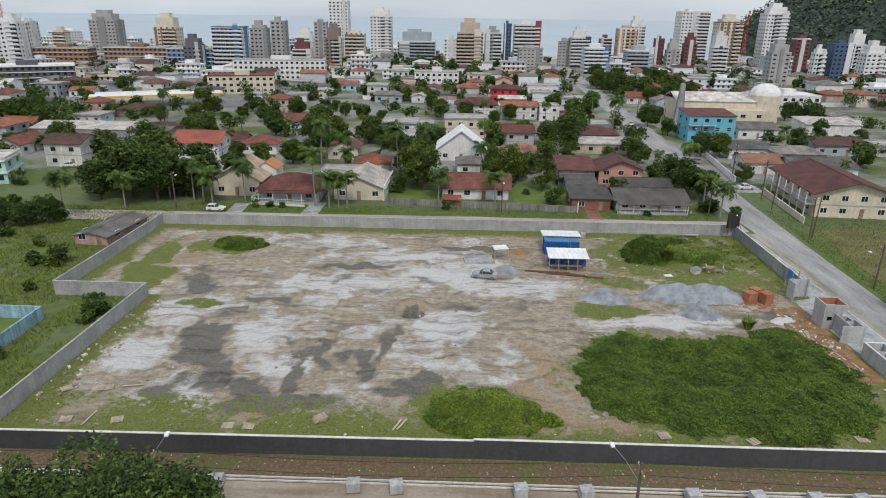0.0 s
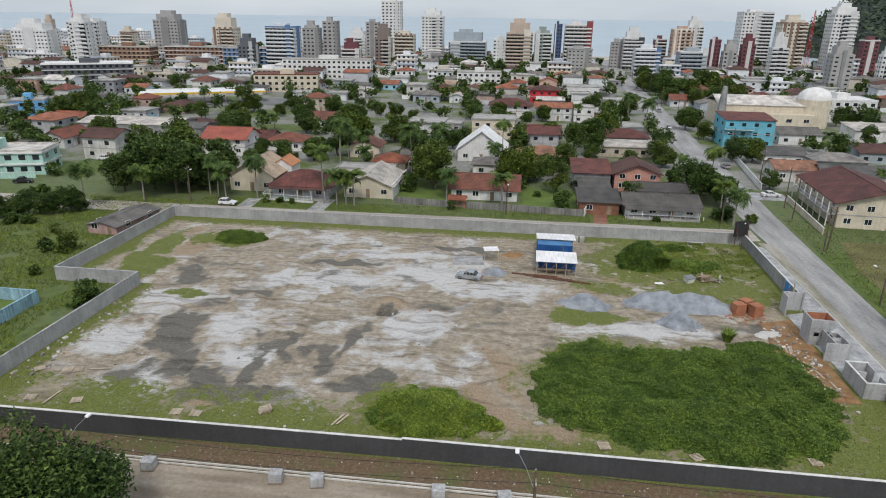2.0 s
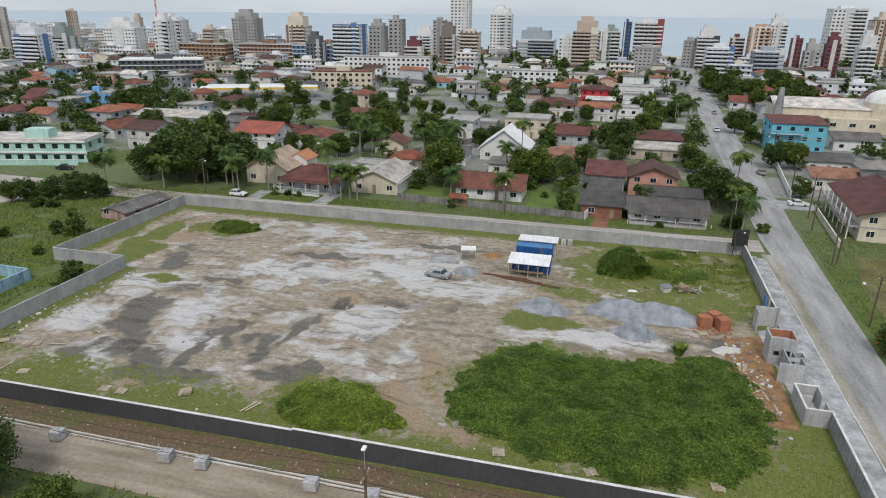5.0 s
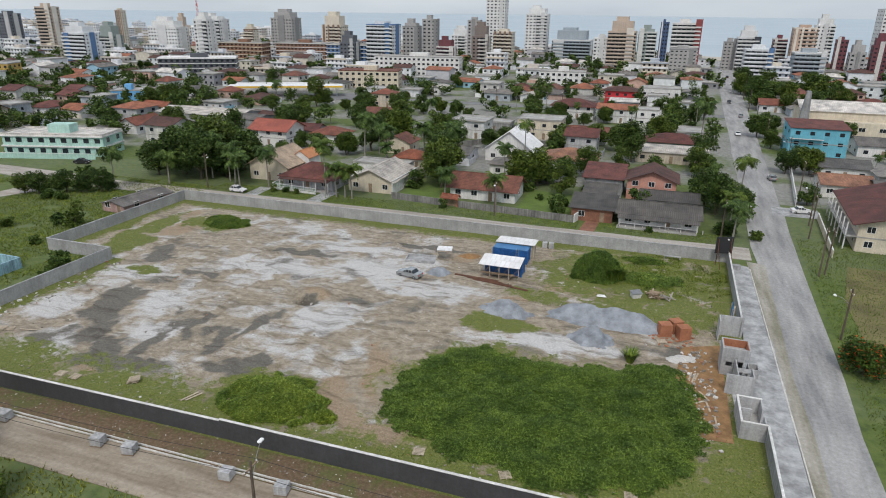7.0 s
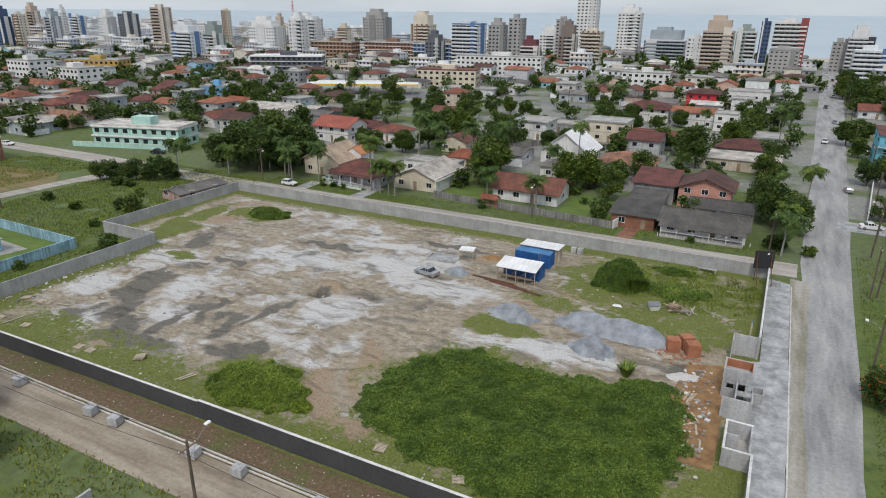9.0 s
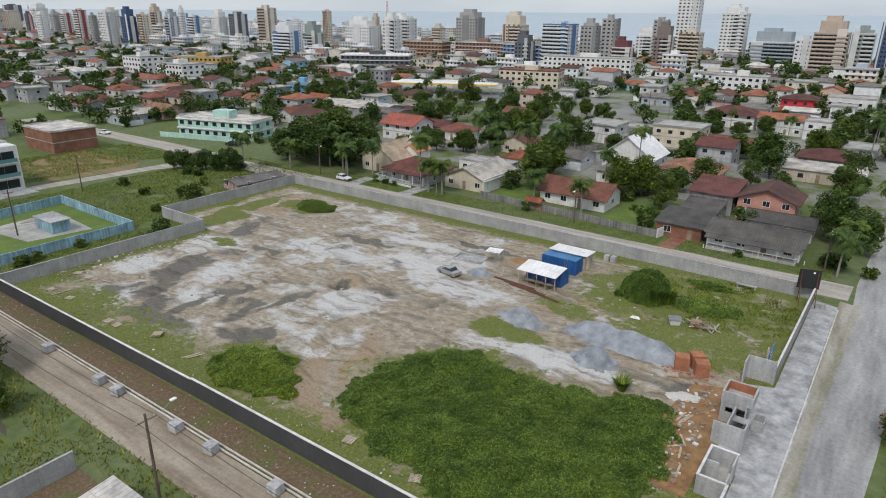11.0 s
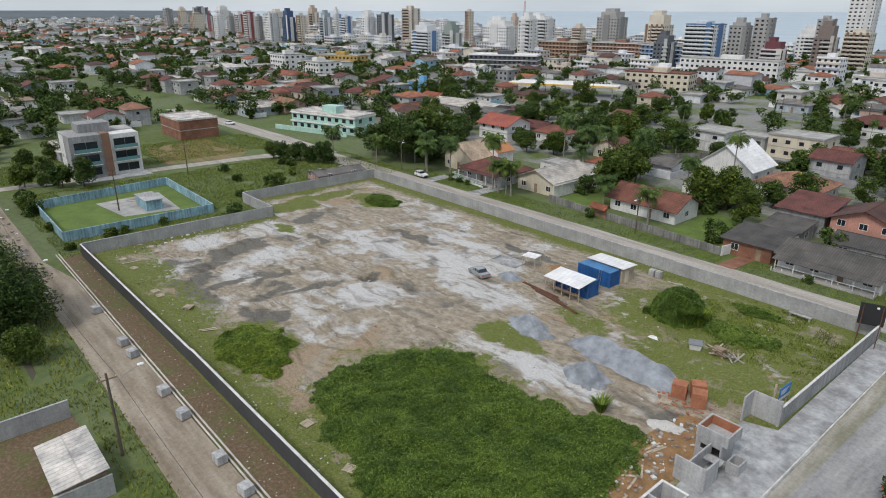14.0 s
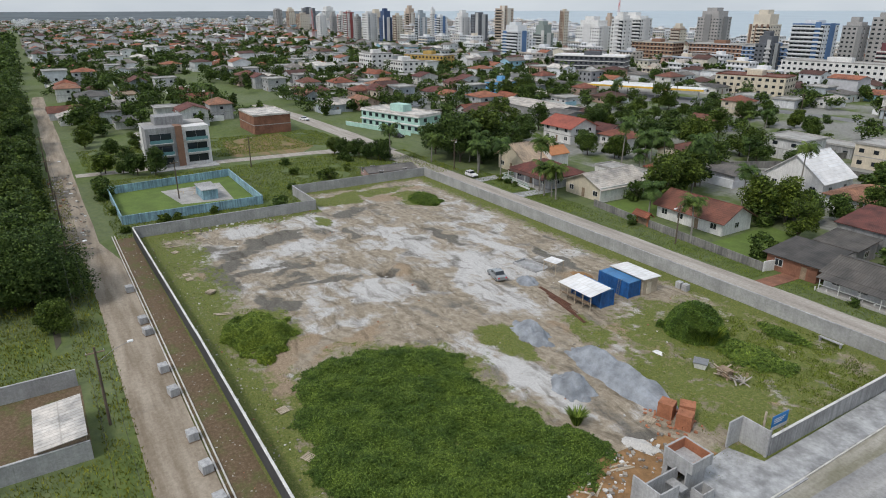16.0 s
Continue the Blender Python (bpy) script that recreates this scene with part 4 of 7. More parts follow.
def block_of_flats(x, y, w, d, floors, wall, label, turn=0.0, roof=CONCRETE, bands=None, name="apartment_building"):
    """A low apartment block: walls, a slab each storey, windows one by one."""
    top = thing(name, label, "building", pose(x, y, 0, 0, 0, turn))
    keep(x, y, w + 4, d + 4)
    h = floors * 3.0
    part("wall", Geo().box(-w / 2, -d / 2, -0.2, w / 2, d / 2, h), wall, top)
    part("roof", roof_solid(w, d, h, 0.2, "flat", 0.15, "x"), roof, top)
    win = Geo().box(-0.8, -0.06, 0, 0.8, 0.02, 1.3).mesh("window", GLASS)
    for fl in range(floors):
        if bands:
            part("storey_band", Geo().box(-w / 2 - 0.3, -d / 2 - 0.5, fl * 3.0 + 2.6, w / 2 + 0.3, d / 2 + 0.1, fl * 3.0 + 3.0), bands, top)
        for i in range(int(w / 3.2)):
            part("window", win, None, top).matrix_basis = pose(-w / 2 + (i + 0.5) * w / int(w / 3.2), -d / 2, fl * 3 + 0.9)
        for i in range(int(d / 4)):
            for sx, tr in ((-w / 2, 270), (w / 2, 90)):
                part("window", win, None, top).matrix_basis = pose(sx, -d / 2 + (i + 0.5) * d / int(d / 4), fl * 3 + 0.9, 0, 0, tr)
    part("water_tank_room", Geo().box(-w * 0.1, -d * 0.2, h, w * 0.12, d * 0.2, h + 2.6), wall, top)
    return top


SLATE_WALL = surface("slate_cladding", [(0.08, 0.085, 0.1)], 4, 0.4, 0.6, 0.004, 0.2)
BROWN_WALL = surface("brown_cladding", [(0.26, 0.14, 0.09)], 4, 0.4, 0.7, 0.004, 0.2)
OCHRE_WALL = surface("ochre_paint", [(0.55, 0.36, 0.1)], 4, 0.4, 0.8, 0.004, 0.25, streak=0.2)
BLUE_WALL = surface("blue_cladding", [(0.12, 0.2, 0.36)], 4, 0.4, 0.6, 0.004, 0.2)
block_of_flats(-238, 356, 46, 16, 4, SLATE_WALL, "black and white modern four-storey building", 30, WHITE_SHEET, WHITE)
block_of_flats(-118, 430, 58, 14, 4, WHITE, "long white and pale blue four-storey apartment block", 8)
block_of_flats(-245, 500, 45, 16, 5, BROWN_WALL, "red-brown and white five-storey apartment block", 8, CONCRETE, WHITE)
block_of_flats(-200, 497, 38, 16, 5, BLUE_WALL, "dark blue and white five-storey apartment block", 8, CONCRETE, WHITE)
block_of_flats(-290, 480, 38, 16, 5, BROWN_WALL, "brown five-storey apartment block", 8, CONCRETE, CREAM)
block_of_flats(-343, 294, 36, 14, 3, OCHRE_WALL, "ochre yellow three-storey building", 22)
block_of_flats(-302, 250, 26, 16, 3, WHITE, "boxy white three-storey house", 0)
block_of_flats(-335, 246, 20, 16, 4, WHITE, "boxy white and grey four-storey house", 0)
block_of_flats(-118, 352, 34, 16, 3, CREAM, "cream corner building with brick gables", 14, TERRACOTTA)
block_of_flats(-188, 243, 13, 10, 2, SHOP_BLUE, "bright blue two-storey shop building", 28)
block_of_flats(147, 300, 24, 16, 3, WHITE, "white three-storey building with a bright metal canopy", 0, WHITE_SHEET)
block_of_flats(-126.6, 151, 30, 11, 2, MINT, "mint green two-storey terrace with balconies", 16, PALE_SHEET, WHITE)
block_of_flats(-15, 395, 26, 14, 3, WHITE, "white and red three-storey building", 5)


def modern_building():
    top = thing("office_building", "white and grey modern three-storey building with brown stripe", "building", pose(-111.2, 70.3, 0))
    keep(-115, 72.5, 40, 30)
    part("wall", Geo().box(-6, -8.2, -0.2, 5.6, 8.2, 10.6), WHITE, top)
    part("grey_bay", Geo().box(0.5, -8.5, 0, 6.4, -0.9, 11.0), RENDER_GREY, top, "grey rendered bay")
    part("brown_stripe", Geo().box(3, -0.9, 0.2, 6.6, 0.9, 11.2), BROWN_WALL, top, "brown cladding stripe")
    part("roof_slab", Geo().box(-6.2, -8.3, 10.6, 0.4, 8.4, 10.9), CONCRETE, top)
    part("roof_box", Geo().box(-4.5, -5, 10.9, 1.5, 2.5, 13.2), RENDER_GREY, top, "grey roof room")
    for z in (0.9, 4.2, 7.5):
        for y, x, w in ((-4.8, 6.42, 5.4), (4.6, 5.62, 5.2)):
            add_window(top, x, y, z, w, 1.9, "e", STEEL)
            if z > 1:
                part("balcony_slab", Geo().box(x, y - 3.0, z - 0.75, x + 0.9, y + 3.0, z - 0.55), WHITE, top)
                part("balcony_glass", Geo().box(x + 0.8, y - 2.9, z - 0.55, x + 0.86, y + 2.9, z + 0.35), BALCONY_GLASS, top)
    for i in range(3):
        add_window(top, -4 + i * 3.2, -8.2, 4.4, 1.0, 0.9, "s")
    part("forecourt", Geo().box(5.6, -9, -0.1, 10.5, 9, 0.08), WALKWAY, top)


modern_building()
house(-150, 108, 18, 13, 6.2, PALE_SHEET, "flat", 0.4, DULL_BRICK, "unfinished bare brick building with a flat roof", over=0.2, windows=False, floors=2)
house(-141, 68, 20, 8, 2.6, PALE_SHEET, "shed", 0.8, RENDER_PALE, "low pale concrete shed with a stained roof", over=0.3, windows=False)
house(-246, 61, 14, 12, 5.6, GREY_SHEET, "hip", 1.8, WHITE, "white two-storey house with a grey hipped roof", over=0.7, floors=2)
house(-262, 76, 16, 10, 3.2, TIMBER, "flat", 0.3, WHITE, "white house under construction with a timber roof frame", over=0.2)


def petrol_station():
    top = thing("petrol_station", "petrol station with a long white canopy and yellow band", "petrol station", pose(-138, 294, 0, 0, 0, 27))
    keep(-138, 300, 66, 52)
    part("canopy", Geo().box(-28, -6, 4.6, 28, 6, 5.3), WHITE_SHEET, top)
    part("yellow_band", Geo().box(-28.1, -6.1, 4.7, 28.1, -6.0, 5.5), YELLOW, top, "yellow and orange fascia band")
    for i in range(6):
        part("column", Geo().box(-25 + i * 10 - 0.25, -0.25, 0, -25 + i * 10 + 0.25, 0.25, 4.6), WHITE, top)
    part("shop", Geo().box(-26, 9, 0, 10, 17, 5.0), WHITE, top, "white shop building")
    part("forecourt", Geo().box(-34, -16, -0.1, 40, 9, 0.07), ASPHALT, top)


petrol_station()

# ---- towers by the sea ----
TONES = {
    "white": ((0.74, 0.74, 0.73), (0.6, 0.6, 0.6)), "grey": ((0.4, 0.39, 0.38), (0.25, 0.25, 0.25)), "cream": ((0.66, 0.6, 0.5), (0.22, 0.14, 0.1)),
    "slate": ((0.13, 0.14, 0.16), (0.5, 0.5, 0.5)), "bluewhite": ((0.7, 0.72, 0.74), (0.1, 0.19, 0.36)), "maroon": ((0.16, 0.05, 0.06), (0.6, 0.58, 0.56)),
    "brown": ((0.22, 0.18, 0.16), (0.5, 0.48, 0.45)), "glass": ((0.35, 0.4, 0.44), (0.62, 0.62, 0.62)), "beige": ((0.52, 0.42, 0.34), (0.66, 0.62, 0.56)),
    "green": ((0.28, 0.33, 0.31), (0.6, 0.6, 0.58)), "navy": ((0.06, 0.1, 0.2), (0.65, 0.66, 0.68)), "redwhite": ((0.7, 0.68, 0.66), (0.26, 0.06, 0.06)),
    "blackwhite": ((0.68, 0.68, 0.68), (0.05, 0.055, 0.07)), "stripes": ((0.5, 0.36, 0.28), (0.68, 0.62, 0.54)),
}
WORDS = {"white": "white", "grey": "grey concrete", "cream": "cream and brown", "slate": "dark slate grey", "bluewhite": "white and blue", "maroon": "maroon and white", "brown": "grey-brown",
         "glass": "pale glass-fronted", "beige": "beige and brown", "green": "grey-green", "navy": "dark blue and white", "redwhite": "white and dark red", "blackwhite": "black and white", "stripes": "brown and cream striped"}
PAINTS = {}
for key, (c_a, c_b) in TONES.items():
    PAINTS[key] = (surface(key + "_facade", [c_a], 2, 0.15, 0.75, 0.004, 0.15, streak=0.12), surface(key + "_trim", [c_b], 2, 0.15, 0.75, 0.004, 0.15))


def tower(x, y, w, d, h, style):
    body, trim = PAINTS[style]
    rng = random.Random(int(x * 7 + y * 13))
    far = math.hypot(x, y) > 760
    floors = max(5, round(h / 3.0))
    fh = (h - 2.5) / floors
    top = thing("apartment_tower", f"{WORDS[style]} high-rise apartment tower with balconies", "tower", pose(x, y, 0), "towers by the sea")
    keep(x, y, w + 6, d + 6)
    inset = 0.12 if rng.random() < 0.6 else 0.0
    upper = rng.choice([1, 2, 2, 3]) if inset else 0
    hb = (floors - upper) * fh
    part("shaft", Geo().box(-w / 2, -d / 2, 0, w / 2, d / 2, hb), body, top)
    if upper:
        part("penthouse", Geo().box(-w * (0.5 - inset), -d * (0.5 - inset), hb, w * (0.5 - inset), d * (0.5 - inset), h - 2.5), body, top)
    part("roof_room", Geo().box(-w * 0.25, -d * 0.25, h - 2.5, w * rng.uniform(0.05, 0.25), d * 0.25, h + rng.uniform(0, 1.2)), body, top)
    part("parapet", Geo().box(-w / 2 - 0.12, -d / 2 - 0.12, hb - 0.1, w / 2 + 0.12, d / 2 + 0.12, hb + 0.7), trim if rng.random() < 0.4 else body, top)
    # a vertical core in the second colour
    if style in ("stripes", "cream"):
        fin = Geo().box(-w * 0.05, -d / 2 - 0.4, 0, w * 0.05, -d / 2, hb + 1.0).mesh("fin", trim)
        for k in range(4):
            part("fin", fin, None, top).matrix_basis = pose(-w * 0.39 + k * w * 0.26, 0, 0)
    else:
        cx = rng.choice([-0.32, 0.3, 0.0, 0.42]) * w
        cw = w * rng.uniform(0.08, 0.16)
        part("core", Geo().box(cx - cw, -d / 2 - 0.5, 0, cx + cw, -d / 2, hb + rng.uniform(0.5, 3.5)), trim, top, "contrasting vertical core")
        part("side_core", Geo().box(w / 2, -d * 0.15, 0, w / 2 + 0.4, d * 0.2, hb + 1.0), trim, top)
    pattern = {"white": "punched", "grey": "punched", "beige": "bands", "glass": "bands", "bluewhite": "bands", "blackwhite": "bands", "redwhite": "bands"}.get(style, rng.choice(["punched", "bands", "mixed"]))
    if style == "white" and rng.random() < 0.5:
        pattern = "mixed"
    bays = max(3, int(w / 3.0))
    bw = w / bays
    panes, side = Geo(), max(2, int(d / 3.5))
    split = {"punched": 9.9, "bands": -9.9, "mixed": rng.choice([-0.1, 0.0, 0.15])}[pattern] * w
    for k in range(floors - upper):
        z = k * fh
        for i in range(bays):
            cx = -w / 2 + (i + 0.5) * bw
            wide = bw * (0.24 if cx < split else 0.46)
            panes.box(cx - wide, -d / 2 - 0.06, z + (1.0 if cx < split else 0.25), cx + wide, -d / 2 + 0.02, z + fh - 0.7)
        for i in range(side):
            cy = -d / 2 + (i + 0.5) * d / side
            panes.box(-w / 2 - 0.06, cy - 0.55, z + 1.0, w / 2 + 0.06, cy + 0.55, z + fh - 0.75)
    tagged(part("glazing", panes, GLASS, top, "rows of small dark windows"), kind="stuff")
    x0, x1 = max(split, -w / 2), w / 2
    if x1 - x0 > 2:
        balc = Geo().box(x0, -d / 2 - 1.25, -0.12, x1, -d / 2, 0.1).box(x0, -d / 2 - 1.25, 0.1, x1, -d / 2 - 1.13, 1.0).mesh("balcony", trim if style in ("slate", "maroon", "navy", "brown", "grey", "green") else body)
        for k in range(1, floors - upper):
            part("balcony", balc, None, top).matrix_basis = pose(0, 0, k * fh)


tower(-310, 464, 7.1, 5.7, 34.3, "white")
tower(-300, 563, 21.8, 17.4, 40.8, "grey")
tower(-241, 547, 18.5, 14.8, 38.6, "cream")
tower(-194, 480, 12.4, 9.9, 25.2, "slate")
tower(-172, 496, 22.0, 17.6, 32.8, "bluewhite")
tower(-157, 519, 12.8, 10.2, 34.3, "grey")
tower(-144, 528, 11.6, 9.3, 36.8, "grey")
tower(-146, 621, 16.7, 13.4, 27.6, "white")
tower(-116, 484, 12.7, 10.2, 23.4, "maroon")
tower(-123, 585, 10.9, 8.7, 35.8, "grey")
tower(-116, 637, 17.9, 14.4, 53.9, "white")
tower(-101, 528, 12.7, 10.1, 33.0, "brown")
tower(-88, 551, 15.6, 12.4, 27.6, "cream")
tower(-77, 638, 19.7, 15.8, 46.8, "white")
tower(-43, 636, 34.3, 27.5, 28.2, "glass")
tower(-9, 558, 12.9, 10.3, 24.6, "white")
tower(6, 558, 21.1, 16.9, 37.9, "beige")
tower(25, 557, 13.4, 10.7, 32.4, "green")
tower(37, 561, 6.1, 4.9, 36.8, "navy")
tower(53, 565, 20.8, 16.7, 36.5, "redwhite")
tower(52, 515, 18.0, 14.4, 19.8, "grey")
tower(87, 581, 8.7, 6.9, 22.9, "grey")
tower(99, 574, 15.0, 12.0, 32.3, "blackwhite")
tower(100, 508, 17.6, 14.1, 21.3, "bluewhite")
tower(123, 585, 9.9, 7.9, 25.9, "maroon")
tower(135, 562, 15.4, 12.3, 34.5, "stripes")
tower(162, 638, 13.9, 11.1, 41.3, "white")
tower(128, 491, 18.2, 14.6, 20.6, "glass")
tower(155, 536, 7.1, 5.7, 27.5, "maroon")
tower(214, 643, 25.6, 20.5, 48.6, "white")
tower(177, 529, 9.2, 7.4, 29.9, "maroon")
tower(164, 528, 9.7, 7.8, 25.3, "grey")
tower(226, 586, 19.7, 15.7, 43.2, "cream")
tower(190, 503, 10.8, 8.6, 31.8, "blackwhite")
tower(262, 582, 18.3, 14.6, 53.2, "white")
tower(202, 433, 11.9, 9.6, 28.5, "grey")
tower(252, 509, 10.4, 8.4, 29.8, "maroon")
tower(241, 459, 7.4, 5.9, 25.2, "white")
tower(256, 462, 12.8, 10.3, 28.1, "navy")
tower(308, 536, 11.3, 9.0, 33.8, "white")
tower(288, 478, 14.0, 11.2, 27.1, "white")
tower(-743, 413, 12.1, 9.7, 38.1, "redwhite")
tower(-702, 406, 7.4, 5.9, 33.3, "grey")
tower(-686, 415, 16.3, 13.0, 37.0, "white")
tower(-659, 423, 13.4, 10.7, 40.7, "navy")
tower(-643, 431, 10.3, 8.2, 34.8, "cream")
tower(-687, 473, 12.1, 9.7, 43.5, "beige")
tower(-611, 445, 12.1, 9.7, 38.5, "glass")
tower(-689, 509, 6.3, 5.0, 42.3, "white")
tower(-624, 481, 12.6, 10.1, 33.5, "bluewhite")
tower(-584, 486, 14.3, 11.4, 38.5, "white")
tower(-556, 490, 15.9, 12.8, 36.2, "slate")
tower(-491, 476, 15.2, 12.2, 42.6, "beige")
tower(-392, 414, 22, 13.7, 29.5, "bluewhite")
tower(-403, 455, 15.0, 12.0, 29.1, "green")
tower(-479, 549, 7.8, 6.2, 40.0, "cream")
tower(-341, 508, 26, 14, 37.0, "white")
tower(-371, 487, 30, 15, 33.0, "white")
tower(-375, 511, 7.6, 6.1, 36.0, "beige")
tower(-312, 460, 12.6, 10.1, 37.4, "white")
tower(-338, 516, 10.7, 8.6, 33.2, "slate")
tower(-352, 582, 11.2, 9.0, 26.7, "cream")
tower(-1346, 522, 17.4, 14.0, 40.7, "grey")
tower(-1290, 530, 17.1, 13.7, 42.7, "cream")
tower(-1141, 500, 23.2, 18.6, 33.5, "cream")
tower(-1086, 502, 10.5, 8.4, 32.0, "slate")
tower(-850, 418, 13.3, 10.6, 33.6, "white")
tower(-936, 473, 10.6, 8.5, 36.1, "grey")
tower(-975, 506, 14.6, 11.7, 35.9, "redwhite")
tower(-812, 488, 19.6, 15.7, 38.8, "cream")
tower(-1504, 652, 30.3, 24.2, 43.7, "slate")
tower(-1532, 716, 29.7, 23.8, 46.4, "white")


def mast(x, y, h):
    top = thing("radio_mast", "red and white steel lattice radio mast", "mast", pose(x, y, 0))
    for sx, sy in ((-1, -1), (1, -1), (1, 1), (-1, 1)):
        part("leg", Geo().tube((sx * 1.6, sy * 1.6, 0), (sx * 0.3, sy * 0.3, h), 0.16, 0.1, 5), RED, top)
    for k in range(int(h / 3)):
        r = 1.6 - 1.3 * k * 3 / h
        part("brace", Geo().tube((-r, -r, k * 3), (r, -r, k * 3 + 3), 0.07, 0.07, 4).tube((r, r, k * 3), (-r, r, k * 3 + 3), 0.07, 0.07, 4), WHITE if k % 4 < 2 else RED, top)


mast(-321, 465, 47)
mast(243, 588, 48)
mast(-840, 400, 42)

# ---- trees ----


def tree_parts(seed, h, r, leaf, n, size, clumps=22, flat=0.75, trunk_h=0.35, bark=None):
    rng = np.random.default_rng(seed)
    rnd = random.Random(seed)
    tr = Geo().tube((0, 0, -0.2), (0.1 * r * rnd.uniform(-1, 1), 0.1 * r * rnd.uniform(-1, 1), h * trunk_h), 0.05 * h ** 0.9 * 0.6, 0.035 * h * 0.7, 8)
    cs = []
    for i in range(clumps):
        a, q = rnd.uniform(0, 2 * math.pi), math.sqrt(rnd.uniform(0.02, 1))
        z = h * (trunk_h + (1 - trunk_h) * rnd.uniform(0.04, 0.9))
        shrink = math.sqrt(max(0.08, 1 - ((z / h - trunk_h - (1 - trunk_h) * 0.4) / ((1 - trunk_h) * 0.72)) ** 2))
        c = (r * 0.8 * q * shrink * math.cos(a), r * 0.8 * q * shrink * math.sin(a), z)
        cs.append(c)
        if i < 9:
            tr.tube((0, 0, h * trunk_h * 0.85), c, 0.014 * h, 0.004 * h, 5)
    cs = np.array(cs)
    pick = rng.integers(0, clumps, n)
    dirs = rng.normal(size=(n, 3))
    dirs /= np.linalg.norm(dirs, axis=1)[:, None]
    rad = r * rng.uniform(0.28, 0.42, clumps)[pick] * rng.uniform(0.55, 1.08, n)
    pts = cs[pick] + dirs * rad[:, None] * (1, 1, flat)
    v, f = cards(pts, size * rng.uniform(0.6, 1.4, n), rng, 0.35, 0.62)
    return tr.mesh("trunk", bark or BARK), raw_mesh("crown", v, f, leaf)


def palm_parts(seed, h, fr, fronds, droop):
    rnd = random.Random(seed)
    tr = Geo()
    bend = rnd.uniform(-0.06, 0.06) * h
    pts = [(bend * (k / 6) ** 2, 0, h * k / 6) for k in range(7)]
    for k in range(6):
        tr.tube(pts[k], pts[k + 1], 0.2 - 0.015 * k, 0.185 - 0.015 * k, 8)
    v, f = [], []
    for i in range(fronds):
        a, el = 2 * math.pi * i / fronds + rnd.uniform(-0.2, 0.2), rnd.uniform(-0.35, 1.1)
        prev = Vector(pts[-1])
        ln, segs = fr * rnd.uniform(0.8, 1.1), 9
        out = Vector((math.cos(a), math.sin(a), 0))
        side = Vector((-math.sin(a), math.cos(a), 0))
        for k in range(segs):
            e = el - droop * (k / segs) ** 1.3 * 2.0
            nxt = prev + (out * math.cos(e) + Vector((0, 0, math.sin(e)))) * ln / segs
            wide = fr * 0.26 * math.sin(math.pi * min(0.97, (k + 0.8) / segs)) + 0.08
            for s in (-1, 1):
                for q in (0.0, 0.5):
                    base = prev.lerp(nxt, q)
                    tip = base + side * s * wide + (nxt - prev) * 0.5 + Vector((0, 0, -wide * rnd.uniform(0.35, 0.8)))
                    w = (nxt - prev) * 0.3
                    b = len(v)
                    v += [tuple(base - w * 0.6), tuple(base + w), tuple(tip + w * 0.4), tuple(tip - w * 0.2)]
                    f.append((b, b + 1, b + 2, b + 3))
            prev = nxt
    return tr.mesh("trunk", PALM_BARK), raw_mesh("crown", v, f, LEAF_PALM)


def tree_thing(name, meshes, label):
    top = thing(name, label, "tree", pose(0, 0, -80))
    part("trunk", meshes[0], None, top)
    part("crown", meshes[1], None, top)
    return top


def build_tree(meshes, name, label, x, y, s=1.0, turn=0.0, group="trees of the town"):
    top = thing(name, label, "tree", pose(x, y, 0, 0, 0, turn) @ Matrix.Scale(s, 4), group)
    part("trunk", meshes[0], None, top)
    part("crown", meshes[1], None, top)
    return top


BROAD = [tree_parts(10 + i, hh, rr, LEAF, 5200, 0.31, 26, 0.8, 0.24) for i, (hh, rr) in enumerate([(9, 4.6), (8, 4.2), (11, 5.2), (7, 3.6)])]
DARK = [tree_parts(30 + i, hh, rr, LEAF_DARK, 5200, 0.33, 28, 0.8, 0.2) for i, (hh, rr) in enumerate([(10, 5.0), (12, 4.8), (9, 4.4)])]
BUSH = [tree_parts(50 + i, hh, rr, LEAF, 1100, 0.3, 14, 0.8, 0.08) for i, (hh, rr) in enumerate([(3.0, 2.2), (2.2, 1.8), (4.0, 2.6)])]
PALM = [palm_parts(70, 12.0, 3.9, 26, 1.0), palm_parts(71, 9.5, 4.0, 26, 1.05), palm_parts(72, 6.5, 3.6, 24, 0.95), palm_parts(73, 13.5, 3.6, 24, 1.05)]


def tree(x, y, s=1.0, k=None, kind="broad"):
    rnd = random.Random(int(x * 31 + y * 17))
    pool, name, label = {"broad": (BROAD, "tree", "green broadleaf tree with a dense crown"), "dark": (DARK, "tree", "large dark green tree with a spreading crown"),
                         "bush": (BUSH, "bush", "low leafy green bush"), "palm": (PALM, "palm_tree", "tall slender palm tree with drooping fronds")}[kind]
    return build_tree(pool[k if k is not None else rnd.randrange(len(pool))], name, label, x, y, s * rnd.uniform(0.9, 1.12), rnd.uniform(0, 360))


